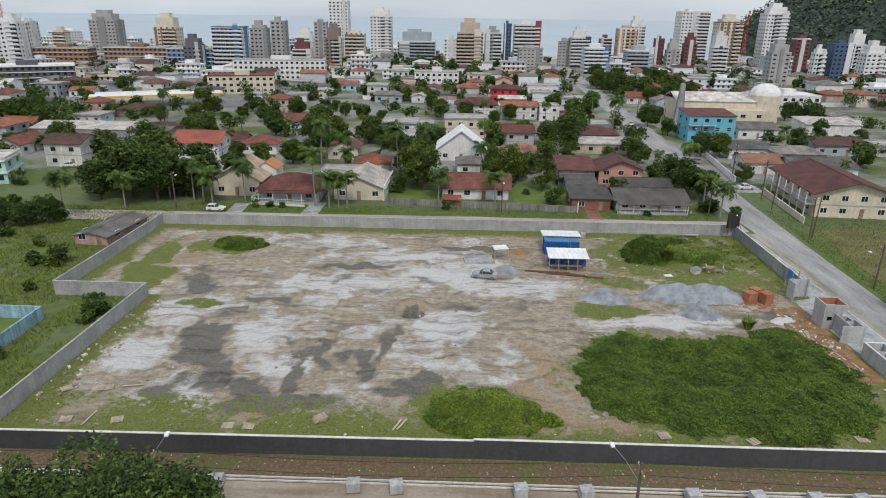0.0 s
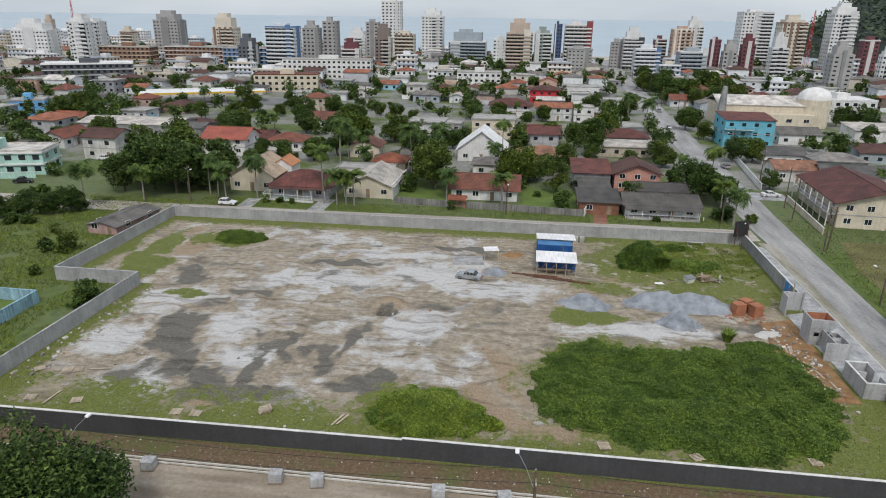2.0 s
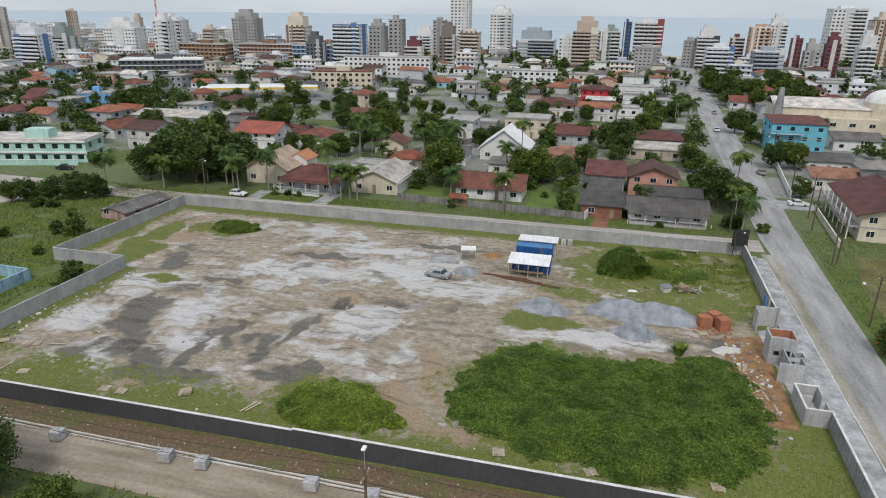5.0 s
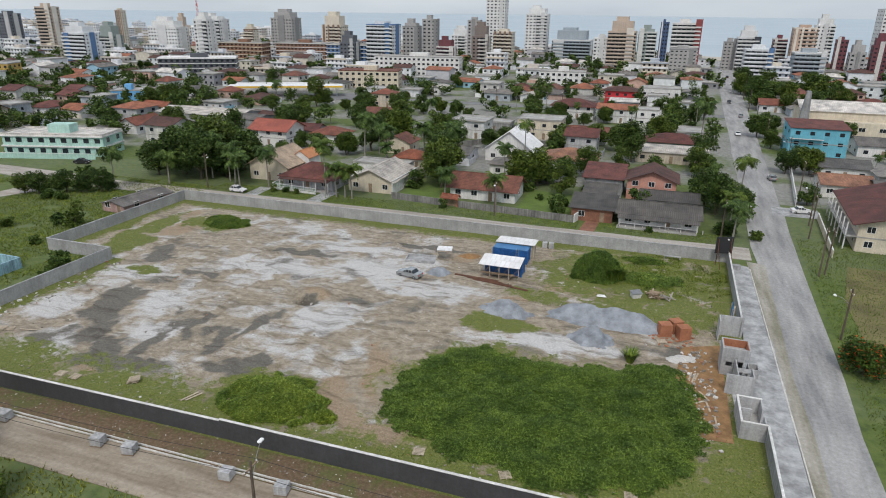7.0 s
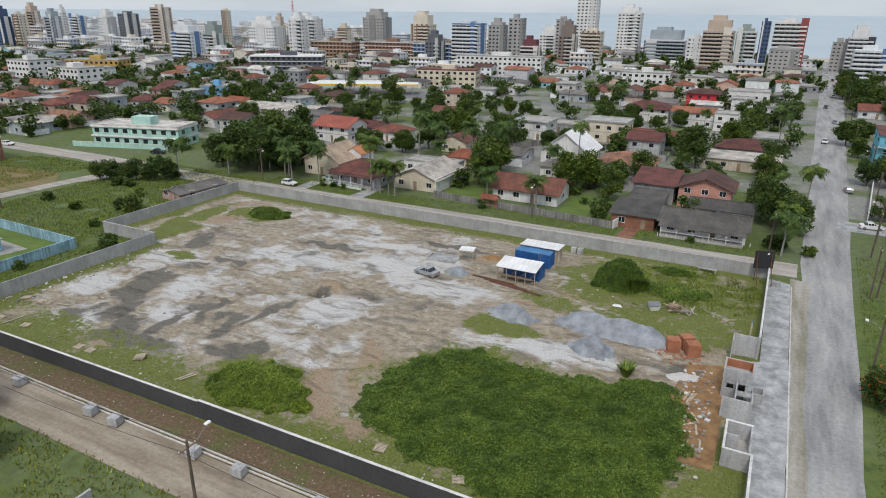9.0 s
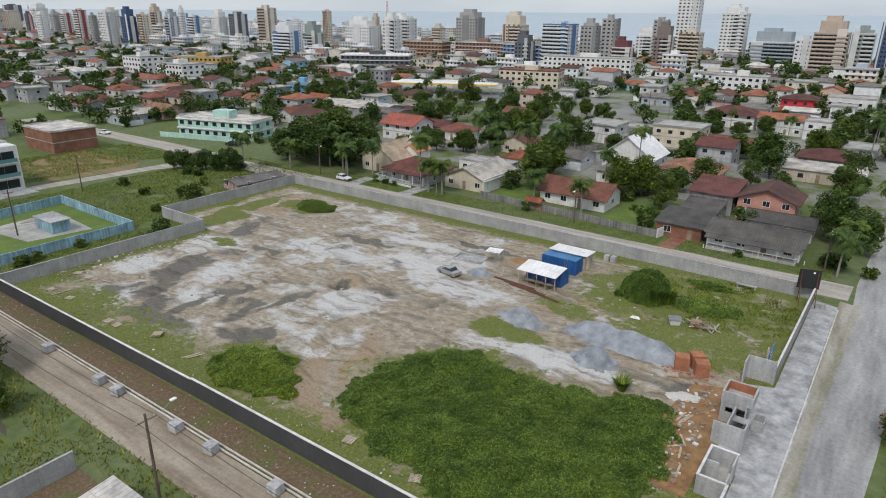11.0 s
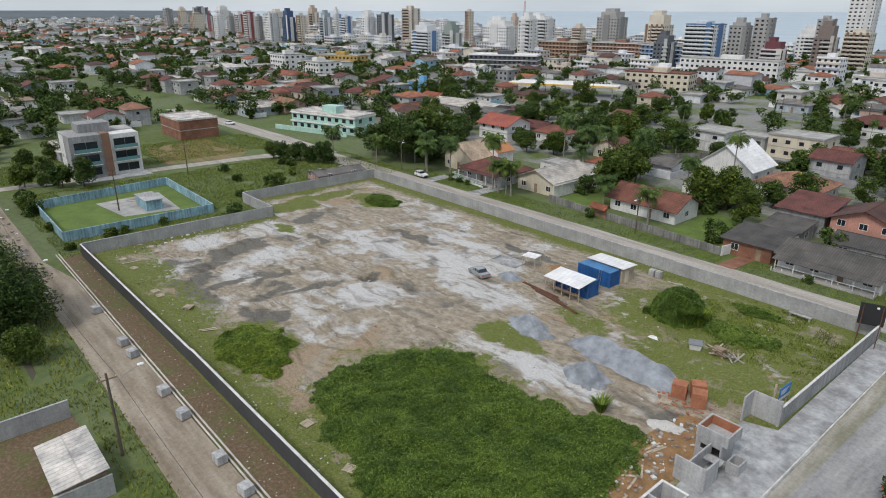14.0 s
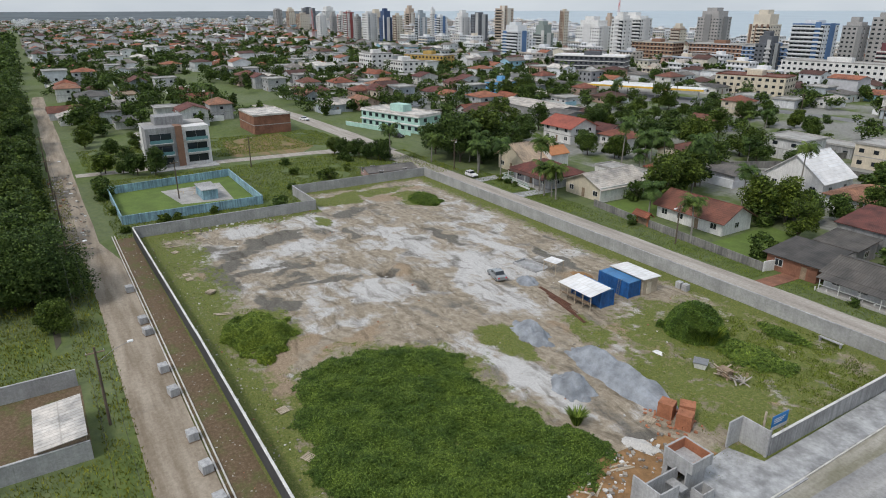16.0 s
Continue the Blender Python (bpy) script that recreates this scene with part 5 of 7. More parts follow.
for x, y, k in ((-31.5, 136.5, 0), (-47.5, 137, 1), (-57, 137, 2), (-60, 139, 1), (-54, 134.5, 2), (-26, 135.5, 2), (-24, 135, 2), (-28, 135, 2), (-15, 160, 0), (-9, 163, 0), (-4, 143, 2), (9, 140, 2), (7.5, 178, 3), (62, 170, 1), (57.5, 133.5, 2), (58, 145, 2), (55, 232, 0), (-37, 170, 0), (-31, 172, 1), (-66, 140, 1), (-80, 122, 1), (-72, 131, 2)):
    tree(x, y, 1.0, k, "palm")
for x, y, s in ((-68, 138, 1.15), (-75, 141, 1.2), (-63, 142, 1.0), (-81, 138, 1.0), (-71, 148, 1.15), (-85, 147, 1.0), (-78, 152, 1.1), (-64, 151, 1.05), (-10, 160, 1.05), (-8, 152, 0.9), (-14, 171, 0.9), (-62, 152, 0.9)):
    tree(x, y, s, None, "dark")
for x, y, s in ((20, 172, 0.9), (14, 170, 0.8), (25, 176, 0.8), (8, 165, 0.7), (55.5, 152, 0.85), (53.5, 159, 0.85), (52, 166, 0.7), (58, 159, 0.5), (-47, 178, 0.9), (-55, 175, 0.8), (-40, 205, 1.1), (-30, 212, 1.0), (-48, 215, 1.0), (-22, 208, 0.9), (35, 200, 1.0),
                (30, 215, 1.0), (12, 208, 0.8), (-88, 178, 0.9), (-95, 190, 0.9), (75, 258, 1.1), (80, 268, 1.0), (77, 238, 0.8), (-60, 165, 0.8), (-20, 185, 0.8)):
    tree(x, y, s)
for x, y, s in ((22.5, 141, 0.9), (23, 146, 0.8), (17, 150, 0.5), (39, 151, 1.1), (42, 134, 0.5), (-44.5, 134.6, 0.45), (-41.5, 134.6, 0.45), (-38.5, 134.5, 0.45), (-2, 135.5, 0.5), (62, 136, 0.6), (27, 160, 1.0), (56, 138, 1.0), (-95, 128, 1.2), (-14, 150, 1.2), (12, 158, 1.2)):
    tree(x, y, s, None, "bush")
rnd_t = random.Random(41)
for k in range(300):
    x, y = rnd_t.uniform(-125, 60), rnd_t.uniform(146, 300)
    if free(x, y, 1.0, 1.0) and not 298 < y < 308 and k % 2 == 0:
        tree(x, y, rnd_t.uniform(0.55, 0.95), None, rnd_t.choice(["broad", "broad", "dark", "bush", "palm"]))
        OCCUPIED.append((x - 2.2, y - 2.2, x + 2.2, y + 2.2))
for k in range(50):
    x, y = rnd_t.uniform(72, 170), rnd_t.uniform(160, 300)
    if free(x, y, 1.0, 1.0) and x > road_x(y) + 12:
        tree(x, y, rnd_t.uniform(0.5, 0.9), None, rnd_t.choice(["broad", "dark", "bush", "palm"]))
        OCCUPIED.append((x - 2.2, y - 2.2, x + 2.2, y + 2.2))
for k in range(34):
    x, y = rnd_t.uniform(82, 125), rnd_t.uniform(330, 420)
    tree(x, y, rnd_t.uniform(0.8, 1.2), None, rnd_t.choice(["broad", "dark"]))
for k in range(9):
    x, y = rnd_t.uniform(-164, -146), rnd_t.uniform(226, 240)
    tree(x, y, rnd_t.uniform(0.7, 1.1), None, "dark")
# a dark row of trees at the end of the back street
for i in range(9):
    tree(-97 + i * 2.0 + (i % 2), 112 + i * 1.1, 0.48, i % 3, "dark")
# trees about the walled yard and along the dirt road
for x, y, s in ((-101, 58, 0.72), (-98, 62, 0.6), (-107, 51, 0.7), (-104, 55, 0.5)):
    tree(x, y, s)
for i in range(110):
    rnd = random.Random(900 + i)
    x = -22 - 3.9 * (i // 2) + rnd.uniform(-1.5, 1.5)
    y = (32.5 if i % 2 else 25.0) + rnd.uniform(-2.0, 1.5) - (1.5 if x > -34 else 0)
    tree(x, y, rnd.uniform(0.6, 0.9), None, "dark" if i % 3 else "broad")
    if i % 2 and i < 70:
        tree(x + 1.5, 34.6 + rnd.uniform(-0.5, 0.6), rnd.uniform(0.6, 1.0), None, "bush")
for i in range(16):
    rnd = random.Random(300 + i)
    tree(-120 - 9 * i, 52 + rnd.uniform(-3, 12), rnd.uniform(0.45, 0.7), None, "broad")


def near_tree(x, y, h, r, seed, label, leaf=None, n=9000, size=0.2):
    top = thing("tree", label, "tree", pose(x, y, 0))
    tr, cr = tree_parts(seed, h, r, leaf or LEAF, int(n * 1.8), size, 44, 0.8, 0.2)
    part("trunk", tr, None, top)
    part("crown", cr, None, top)


near_tree(-22.6, 34.0, 10.5, 6.8, 201, "large leafy tree beside the dirt road", LEAF_DARK, n=17000, size=0.19)
near_tree(-31, 33.0, 9.5, 5.0, 202, "dark leafy tree beside the dirt road", LEAF_DARK)
near_tree(-11.4, 34.8, 4.6, 2.5, 203, "small leafy tree beside the dirt road", n=4000, size=0.16)
near_tree(68.8, 86.5, 4.2, 2.8, 204, "small flame tree with scattered orange blossom", LEAF_FLOWER, 5000, 0.16)
tree(-20.0, 33.6, 0.9, 2, "palm")

# ---- the town: blocks of houses ----
TEMPLATES = []
for i, (roof, kind, rise, word) in enumerate([(TERRACOTTA, "gable", 1.9, "orange tile gable"), (TERRACOTTA, "hip", 1.9, "orange tile hipped"), (MAROON_TILE, "hip", 1.8, "dark brown tile hipped"), (MAROON_TILE, "gable", 1.7, "dark brown tile gable"),
                                                (GREY_SHEET, "gable", 1.3, "grey corrugated gable"), (GREY_SHEET, "shed", 0.9, "grey corrugated sloping"), (PALE_SHEET, "gable", 1.2, "stained pale sheet"), (CONCRETE, "flat", 0.2, "flat concrete"), (CONCRETE, "flat", 0.2, "flat concrete")]):
    fl = 2 if i in (1, 3, 8) else 1
    w, d = (11.5, 9) if fl == 1 else (10, 9.5)
    TEMPLATES.append(house(0, 0, w, d, 3.1 * fl, roof, kind, rise, WALLS, f"{'two-storey ' if fl == 2 else ''}house with a {word} roof", floors=fl, register=False))
COUNT = [0]
STREETS_Y = [128 + 6, 302, 395, 490, 585]
AVENUES = [61 + 8, -55, -165, -270, -380, -490, 180, 290]
far_wall, far_white, far_roof, far_glass, far_tree = Geo(), Geo(), {}, Geo(), []


def plain_house(x, y, w, d, h, kind, rise, roof, turn):
    c, s = math.cos(turn), math.sin(turn)
    def place(gsrc, gdst):
        gdst.add([(x + a * c - b * s, y + a * s + b * c, z) for a, b, z in gsrc.v], gsrc.f)
    body = Geo()
    if kind == "gable":
        body.extrude([(-d / 2, -0.2), (d / 2, -0.2), (d / 2, h), (0, h + rise), (-d / 2, h)], "x", -w / 2, w / 2)
    else:
        body.box(-w / 2, -d / 2, -0.2, w / 2, d / 2, h)
    place(body, far_wall)
    place(roof_solid(w, d, h, rise, kind, 0.5, "x"), far_roof.setdefault(roof, Geo()))
    win = Geo()
    for fl in range(2 if h > 4.5 else 1):
        for i in range(3):
            wx = -w / 2 + (i + 0.5) * w / 3
            win.box(wx - 0.7, -d / 2 - 0.05, fl * 3 + 0.9, wx + 0.7, -d / 2 + 0.01, fl * 3 + 2.2)
        for k in range(2):
            wy = -d / 4 + k * d / 2
            win.box(w / 2 - 0.01, wy - 0.6, fl * 3 + 0.9, w / 2 + 0.05, wy + 0.6, fl * 3 + 2.1)
    place(win, far_glass)


def plain_block(x, y, w, d, floors):
    """A distant mid-rise block with its slabs and windows."""
    h = floors * 3.0
    far_white.box(x - w / 2, y - d / 2, -0.2, x + w / 2, y + d / 2, h)
    far_white.box(x - w * 0.2, y - d * 0.2, h, x + w * 0.15, y + d * 0.2, h + 2.4)
    for fl in range(floors):
        far_white.box(x - w / 2 - 0.1, y - d / 2 - 0.9, fl * 3 + 2.6, x + w / 2 + 0.1, y - d / 2, fl * 3 + 3.6)
        for i in range(int(w / 3)):
            cx = x - w / 2 + (i + 0.5) * w / int(w / 3)
            far_glass.box(cx - 0.65, y - d / 2 - 0.06, fl * 3 + 0.9, cx + 0.65, y - d / 2 + 0.02, fl * 3 + 2.2)
        for i in range(3):
            cy = y - d / 2 + (i + 0.5) * d / 3
            far_glass.box(x + w / 2 - 0.02, cy - 0.7, fl * 3 + 0.9, x + w / 2 + 0.06, cy + 0.7, fl * 3 + 2.1)


def town():
    rnd = random.Random(77)
    keep(0, 60, 330, 215)
    keep(60, 140, 40, 60)
    keep(89, 146, 30, 36)
    keep(10, 152, 170, 36)
    keep(-110, 95, 110, 90)
    keep(-220, 125, 170, 14)
    spots = []
    y = 172.0
    while y < 1080:
        x = -1500.0
        while x < 420:
            spots.append((x + rnd.uniform(-2, 2), y + rnd.uniform(-3, 3)))
            x += rnd.uniform(13, 17)
        y += 15 if int(y / 15) % 2 else 21
    y = 52.0
    while y < 172:
        x = -1500.0
        while x < -135:
            spots.append((x + rnd.uniform(-2, 2), y + rnd.uniform(-3, 3)))
            x += rnd.uniform(13, 18)
        y += 15 if int(y / 15) % 2 else 21
    spots.sort(key=lambda p: math.hypot(p[0] - 20, p[1] - 20))
    for x, y in spots:
        if y > coast_y(x) - 70 or (x > 0 and math.atan2(x - 0, y) > radians(40)) or math.hypot(x, y) > 1500:
            continue
        if road_x(y) - 7 < x < road_x(y) + 15 + 0.012 * y or any(abs(y - q) < 9 for q in STREETS_Y) or any(abs(x - q) < 7 for q in AVENUES[1:]):
            continue
        dist = math.hypot(x - 20, y)
        if not free(x, y, 11, 9):
            continue
        roll = rnd.random()
        if roll < (0.3 if dist < 420 else 0.22):
            if dist < 250:
                tree(x, y, rnd.uniform(0.6, 1.0), None, "dark" if rnd.random() < 0.35 else ("palm" if rnd.random() < 0.25 else "broad"))
            far_tree.append((x + rnd.uniform(-6, 6), y + rnd.uniform(-6, 6), rnd.uniform(3, 5.5), rnd.uniform(5, 10)))
            continue
        for k in range(rnd.choice([1, 1, 2, 3, 3]) if dist < 700 else rnd.choice([0, 1, 1, 2])):
            far_tree.append((x + rnd.choice([-1, 1]) * rnd.uniform(5.5, 8), y + rnd.uniform(-8, 8), rnd.uniform(1.6, 4.2), rnd.uniform(3.0, 8.5)))
        if rnd.random() < 0.6:
            yw = y + rnd.choice([-1, 1]) * rnd.uniform(6.2, 7.4)
            far_wall.box(x - 7, yw - 0.1, -0.1, x + 7, yw + 0.1, rnd.uniform(1.5, 2.2))
            far_wall.box(x + 6.9, min(y, yw), -0.1, x + 7.1, max(y, yw) - 0.12, rnd.uniform(1.5, 2.2))
        if rnd.random() < 0.4:
            far_roof.setdefault(GREY_SHEET, Geo()).box(x - 6, y + 4.8, 2.3, x + rnd.uniform(-2, 3), y + rnd.uniform(6.5, 8.5), 2.45)
        if dist < 400 and COUNT[0] < 140:
            t = rnd.choice(TEMPLATES)
            ob = copy_thing(t, pose(x, y, 0, 0, 0, rnd.choice([0, 0, 90, 180, 270]) + rnd.uniform(-3, 3)) @ Matrix.Diagonal((rnd.uniform(0.8, 1.2), rnd.uniform(0.8, 1.2), rnd.uniform(0.9, 1.1), 1)))
            tagged(ob, group="houses of the town")
            COUNT[0] += 1
        else:
            if coast_y(x) - y < 470 and dist > 430 and rnd.random() < (0.34 if x < -150 else 0.1):
                plain_block(x, y, rnd.uniform(11, 21), rnd.uniform(9, 14), rnd.choice([2, 3, 3, 4, 5] if dist < 800 else [3, 4, 5, 6, 7]))
                continue
            kind = rnd.choice(["gable", "hip", "gable", "hip", "flat", "flat"])
            roof = CONCRETE if kind == "flat" else rnd.choice([TERRACOTTA, TERRACOTTA, MAROON_TILE, MAROON_TILE, GREY_SHEET, GREY_SHEET, PALE_SHEET])
            tall = rnd.choice([3, 3, 3.2, 6, 6.2, 9 if rnd.random() < 0.25 else 3])
            plain_house(x, y, rnd.uniform(10, 15.5), rnd.uniform(9, 13), tall, kind, rnd.uniform(1.3, 2.1), roof, rnd.choice([0, math.pi / 2, math.pi]) + rnd.uniform(-0.06, 0.06))


town()
fill = random.Random(19)
for k in range(700):
    x, y = fill.uniform(-720, -132), fill.uniform(50, 330)
    if free(x, y, 2, 2):
        far_tree.append((x, y, fill.uniform(2.2, 4.8), fill.uniform(4, 9)))
for k in range(1500):
    x, y = fill.uniform(-2500, -1250), fill.uniform(-60, 900)
    if y > coast_y(x) - 60 or not free(x, y, 12, 10):
        continue
    if k % 3 == 0:
        far_tree.append((x, y, fill.uniform(6, 11), fill.uniform(6, 10)))
    elif k % 11 == 0:
        plain_block(x, y, fill.uniform(12, 20), 12, fill.choice([3, 4, 5]))
    else:
        plain_house(x, y, fill.uniform(12, 18), fill.uniform(10, 14), fill.choice([3.2, 6.2, 6.2]), fill.choice(["gable", "hip", "flat"]), 1.8, fill.choice([TERRACOTTA, MAROON_TILE, GREY_SHEET, PALE_SHEET, CONCRETE]), fill.uniform(-0.3, 0.3))
wood = random.Random(8)
for k in range(1500):
    x, y = -250 - 900 * wood.random() ** 1.4, wood.uniform(-90, 34)
    far_tree.append((x, y, wood.uniform(3, 5.5), wood.uniform(6, 11)))
for i, t in enumerate(TEMPLATES):
    t.matrix_basis = pose((-215, -195, -235, -205, -225, -185, -245, -255, -265)[i], (150, 168, 152, 186, 170, 150, 186, 168, 150)[i], 0, 0, 0, 90 * (i % 4))


def far_paint(name, stops):
    m, n, l, p = nodes_of(name)
    geo = n.new("ShaderNodeNewGeometry")
    col = ramp_node(n, l, geo.outputs["Random Per Island"], stops, True)
    l.new(mix_node(n, l, 1.0, col, ramp_node(n, l, noise_node(n, l, 0.6, 4, geo.outputs["Position"]), [(0.3, (0.75, 0.75, 0.74)), (0.7, (1.05, 1.05, 1.05))]), "MULTIPLY"), p.inputs["Base Color"])
    p.inputs["Roughness"].default_value = 0.85
    return m


FAR_WALLS = far_paint("far_house_walls", [(0.0, (0.76, 0.76, 0.76)), (0.28, (0.6, 0.55, 0.47)), (0.42, (0.5, 0.5, 0.52)), (0.56, (0.7, 0.71, 0.74)), (0.72, (0.55, 0.36, 0.29)), (0.78, (0.62, 0.64, 0.66)), (0.9, (0.3, 0.3, 0.32)), (0.96, (0.3, 0.5, 0.62))])
FAR_WHITE = far_paint("far_block_walls", [(0.0, (0.72, 0.72, 0.73)), (0.3, (0.6, 0.61, 0.64)), (0.45, (0.5, 0.45, 0.4)), (0.6, (0.78, 0.78, 0.78)), (0.8, (0.4, 0.44, 0.5)), (0.9, (0.62, 0.55, 0.45))])
fw = thing("distant_houses", "many low houses of the town seen far away", "houses", kind="stuff")
part("walls", raw_mesh("walls", far_wall.v, far_wall.f, FAR_WALLS), None, fw)
part("block_walls", raw_mesh("block_walls", far_white.v, far_white.f, FAR_WHITE), None, fw)
part("windows", raw_mesh("windows", far_glass.v, far_glass.f, GLASS), None, fw)
for mat_, g_ in far_roof.items():
    part("roofs", raw_mesh("roofs", g_.v, g_.f, mat_), None, fw)


def distant_trees():
    rng = np.random.default_rng(3)
    cs, ss = [], []
    for x, y, r, h in far_tree:
        n = 420 if math.hypot(x, y) < 420 else (130 if math.hypot(x, y) < 700 else 60)
        d = rng.normal(size=(n, 3))
        d /= np.linalg.norm(d, axis=1)[:, None]
        k = rng.normal(size=(5, 3)) * 0.38
        p = k[rng.integers(0, 5, n)] + d * rng.uniform(0.3, 0.6, n)[:, None]
        cs.append(p * (r, r, h * 0.42) + (x, y, h * 0.58))
        ss.append(rng.uniform(0.5, 1.1, n) * (0.62 if n > 240 else (1.2 if n > 120 else 1.9)))
    v, f = cards(np.concatenate(cs), np.concatenate(ss), rng, 0.4, 0.7)
    tagged(new("distant_trees", raw_mesh("distant_trees", v, f, LEAF)), "scattered green trees among the far houses", "trees", kind="stuff")


distant_trees()

# ---- fences, yard walls and small structures round the lot ----
GREY_FENCE = surface("grey_concrete_fence", [(0.3, 0.29, 0.27)], 4, 0.4, 0.92, 0.012, 0.45, streak=0.45)
wall_run([(-15.6, 138.8), (-2.6, 137.4)], 1.5, 0.14, GREY_FENCE, "stained grey concrete garden wall", "garden_wall", GREY_FENCE, 2.2)
wall_run([(1.0, 137.3), (27.0, 135.2)], 1.5, 0.14, GREY_FENCE, "stained grey concrete garden wall", "garden_wall", GREY_FENCE, 2.2)
wall_run([(27.0, 135.2), (28.4, 140.5)], 1.8, 0.14, WHITE, "short white garden wall by the drive", "garden_wall", WHITE, 2.6)
wall_run([(-16.6, 141.5), (-16.2, 158)], 3.4, 0.2, WHITE, "tall white boundary wall of a house", "garden_wall", WHITE, 5.5)
wall_run([(-83.6, 49.0), (-57.0, 48.8), (-56.9, 77.5), (-86.8, 78.0), (-83.6, 49.0)], 1.9, 0.18, SKYBLUE, "weathered pale blue yard wall", "yard_wall", SKYBLUE, 3.4)
wall_run([(4.8, 14), (4.8, 36.2)], 2.1, 0.18, BLOCKWORK, "grey block yard wall beside the dirt road", "yard_wall", RENDER_PALE, 3.0)
wall_run([(20.3, 14), (20.3, 36.4)], 2.1, 0.18, BLOCKWORK, "grey block yard wall beside the dirt road", "yard_wall", RENDER_PALE, 3.0)
wall_run([(-30, 182), (-12, 212), (14, 214)], 1.8, 0.15, GREY_FENCE, "grey concrete garden wall", "garden_wall", GREY_FENCE, 4.0)
wall_run([(-14, 225), (-8, 244)], 1.8, 0.15, GREY_FENCE, "grey concrete garden wall", "garden_wall", GREY_FENCE, 4.0)
wall_run([(74.0, 130.5), (76.2, 156)], 1.5, 0.15, CREAM, "low cream garden wall", "garden_wall", WHITE, 3.0)
wall_run([(73.5, 166), (79.5, 218)], 1.7, 0.15, WHITE, "low white garden wall along the street", "garden_wall", WHITE, 4.0)
wall_run([(-142.5, 136.4), (-110.5, 146.2)], 1.6, 0.15, MINT, "pale mint front wall of the terrace", "garden_wall", WHITE, 4.0)
LAWN = surface("mown_lawn", [(0.115, 0.175, 0.03)], 2.5, 0.3, 0.95, 0.04, 0.3)
sheet("yard_lawn", [(-83.4, 49.2), (-57.2, 49.0), (-57.1, 77.3), (-86.6, 77.8)], 0.02, LAWN, "mown green lawn inside the blue walled yard", "lawn")
sheet("yard_paving", [(-80, 60), (-66, 62), (-64, 73), (-81, 74)], 0.035, CONCRETE, "grey paved patch in the yard", "pavement")
sheet("lawn", [(-15.5, 139), (-3, 137.6), (-3, 155), (-15.5, 155)], 0.02, LAWN, "green front lawn", "lawn")
sheet("lawn", [(13.5, 136.6), (26.8, 135.5), (27.5, 156), (13.5, 158)], 0.02, LAWN, "green front lawn", "lawn")
DRY = surface("dry_grass", [(0.17, 0.15, 0.06)], 2.5, 0.2, 0.95, 0.04, 0.4)
sheet("dry_meadow", wavy([(70.5, 70), (92, 66), (100, 126), (75, 127), (71.5, 110)], 1.5, 9, 21), -0.02, DRY, "dry brownish meadow grass beside the street", "meadow")
BARE = dirt_material("patchy_bare_soil", (0.24, 0.155, 0.085), (0.12, 0.13, 0.035))
sheet("bare_field", wavy([(-135, 88), (-108, 84), (-104, 104), (-112, 112), (-138, 108)], 3, 11, 23), -0.02, BARE, "bare orange soil in the field", "field")
sheet("drive", [(28.6, 130.4), (31.6, 130.4), (32.2, 139), (29.4, 139)], 0.03, DULL_BRICK, "red paved drive of a house", "pavement")
sheet("drive", [(-49.5, 130), (-46.2, 130), (-46.5, 137), (-49.8, 137)], 0.03, WALKWAY, "pale concrete drive of a house", "pavement")
sheet("drive", [(-33.4, 130), (-29.6, 130), (-29.4, 139), (-32.8, 139)], 0.03, WALKWAY, "pale concrete drive of a house", "pavement")
sheet("parking_bay", [(67.5, 156), (77, 156), (77.5, 163), (68, 163)], 0.035, WALKWAY, "pale parking bay beside the street", "pavement")
WATER, wn_, wl_, wp_ = nodes_of("muddy_water")
wp_.inputs["Base Color"].default_value, wp_.inputs["Roughness"].default_value = (0.1, 0.09, 0.07, 1), 0.12
sheet("ditch", wavy([(-48, 35.6), (-30, 35.4), (-8, 35.2), (-6, 34.2), (-30, 34.0), (-48, 34.4)], 0.8, 5, 31), -0.01, WATER, "shallow muddy ditch beside the dirt road", "ditch")
sheet("yard_floor", [(5, 14), (20.2, 14), (20.2, 36.3), (5, 36.3)], 0.0, BROWN_STRIP, "bare earth floor of a walled yard", "yard")
sheet("worksite_soil", wavy([(48.5, 66), (52.5, 66), (52.5, 88), (47.5, 86), (47.0, 76)], 0.8, 4, 33), 0.125, SOIL, "churned orange soil beside the new walls", "soil")


def railing(points, h, label):
    top = thing("front_railing", label, "railing")
    for (x0, y0), (x1, y1) in zip(points, points[1:]):
        ln, turn = math.hypot(x1 - x0, y1 - y0), math.degrees(math.atan2(y1 - y0, x1 - x0))
        m = pose(x0, y0, 0, 0, 0, turn)
        for nm, z, hh, t in (("base", 0, 0.45, 0.1), ("top_rail", h - 0.08, 0.08, 0.06), ("mid_rail", 0.75, 0.06, 0.04)):
            part(nm, Geo().box(0, -t, z, ln, t, z + hh), WHITE, top).matrix_basis = m
        n = int(ln / 0.5)
        bar = Geo().box(-0.04, -0.03, 0.45, 0.04, 0.03, h - 0.08).mesh("baluster", MINT)
        for i in range(n):
            part("baluster", bar, None, top).matrix_basis = m @ pose((i + 0.5) * ln / n, 0, 0)


railing([(-46.2, 140.5), (-46.0, 136.4), (-33.6, 135.2)], 1.5, "white and pale green front railing of the bungalow")
for i in range(11):
    solid("bollard", Geo().block(35.8 + i * 1.65, 134.9 + i * 0.16, -0.1, 0.16, 0.16, 0.75, 0.02), WHITE, "short white post of a front fence", "post", group="posts of the front fence")


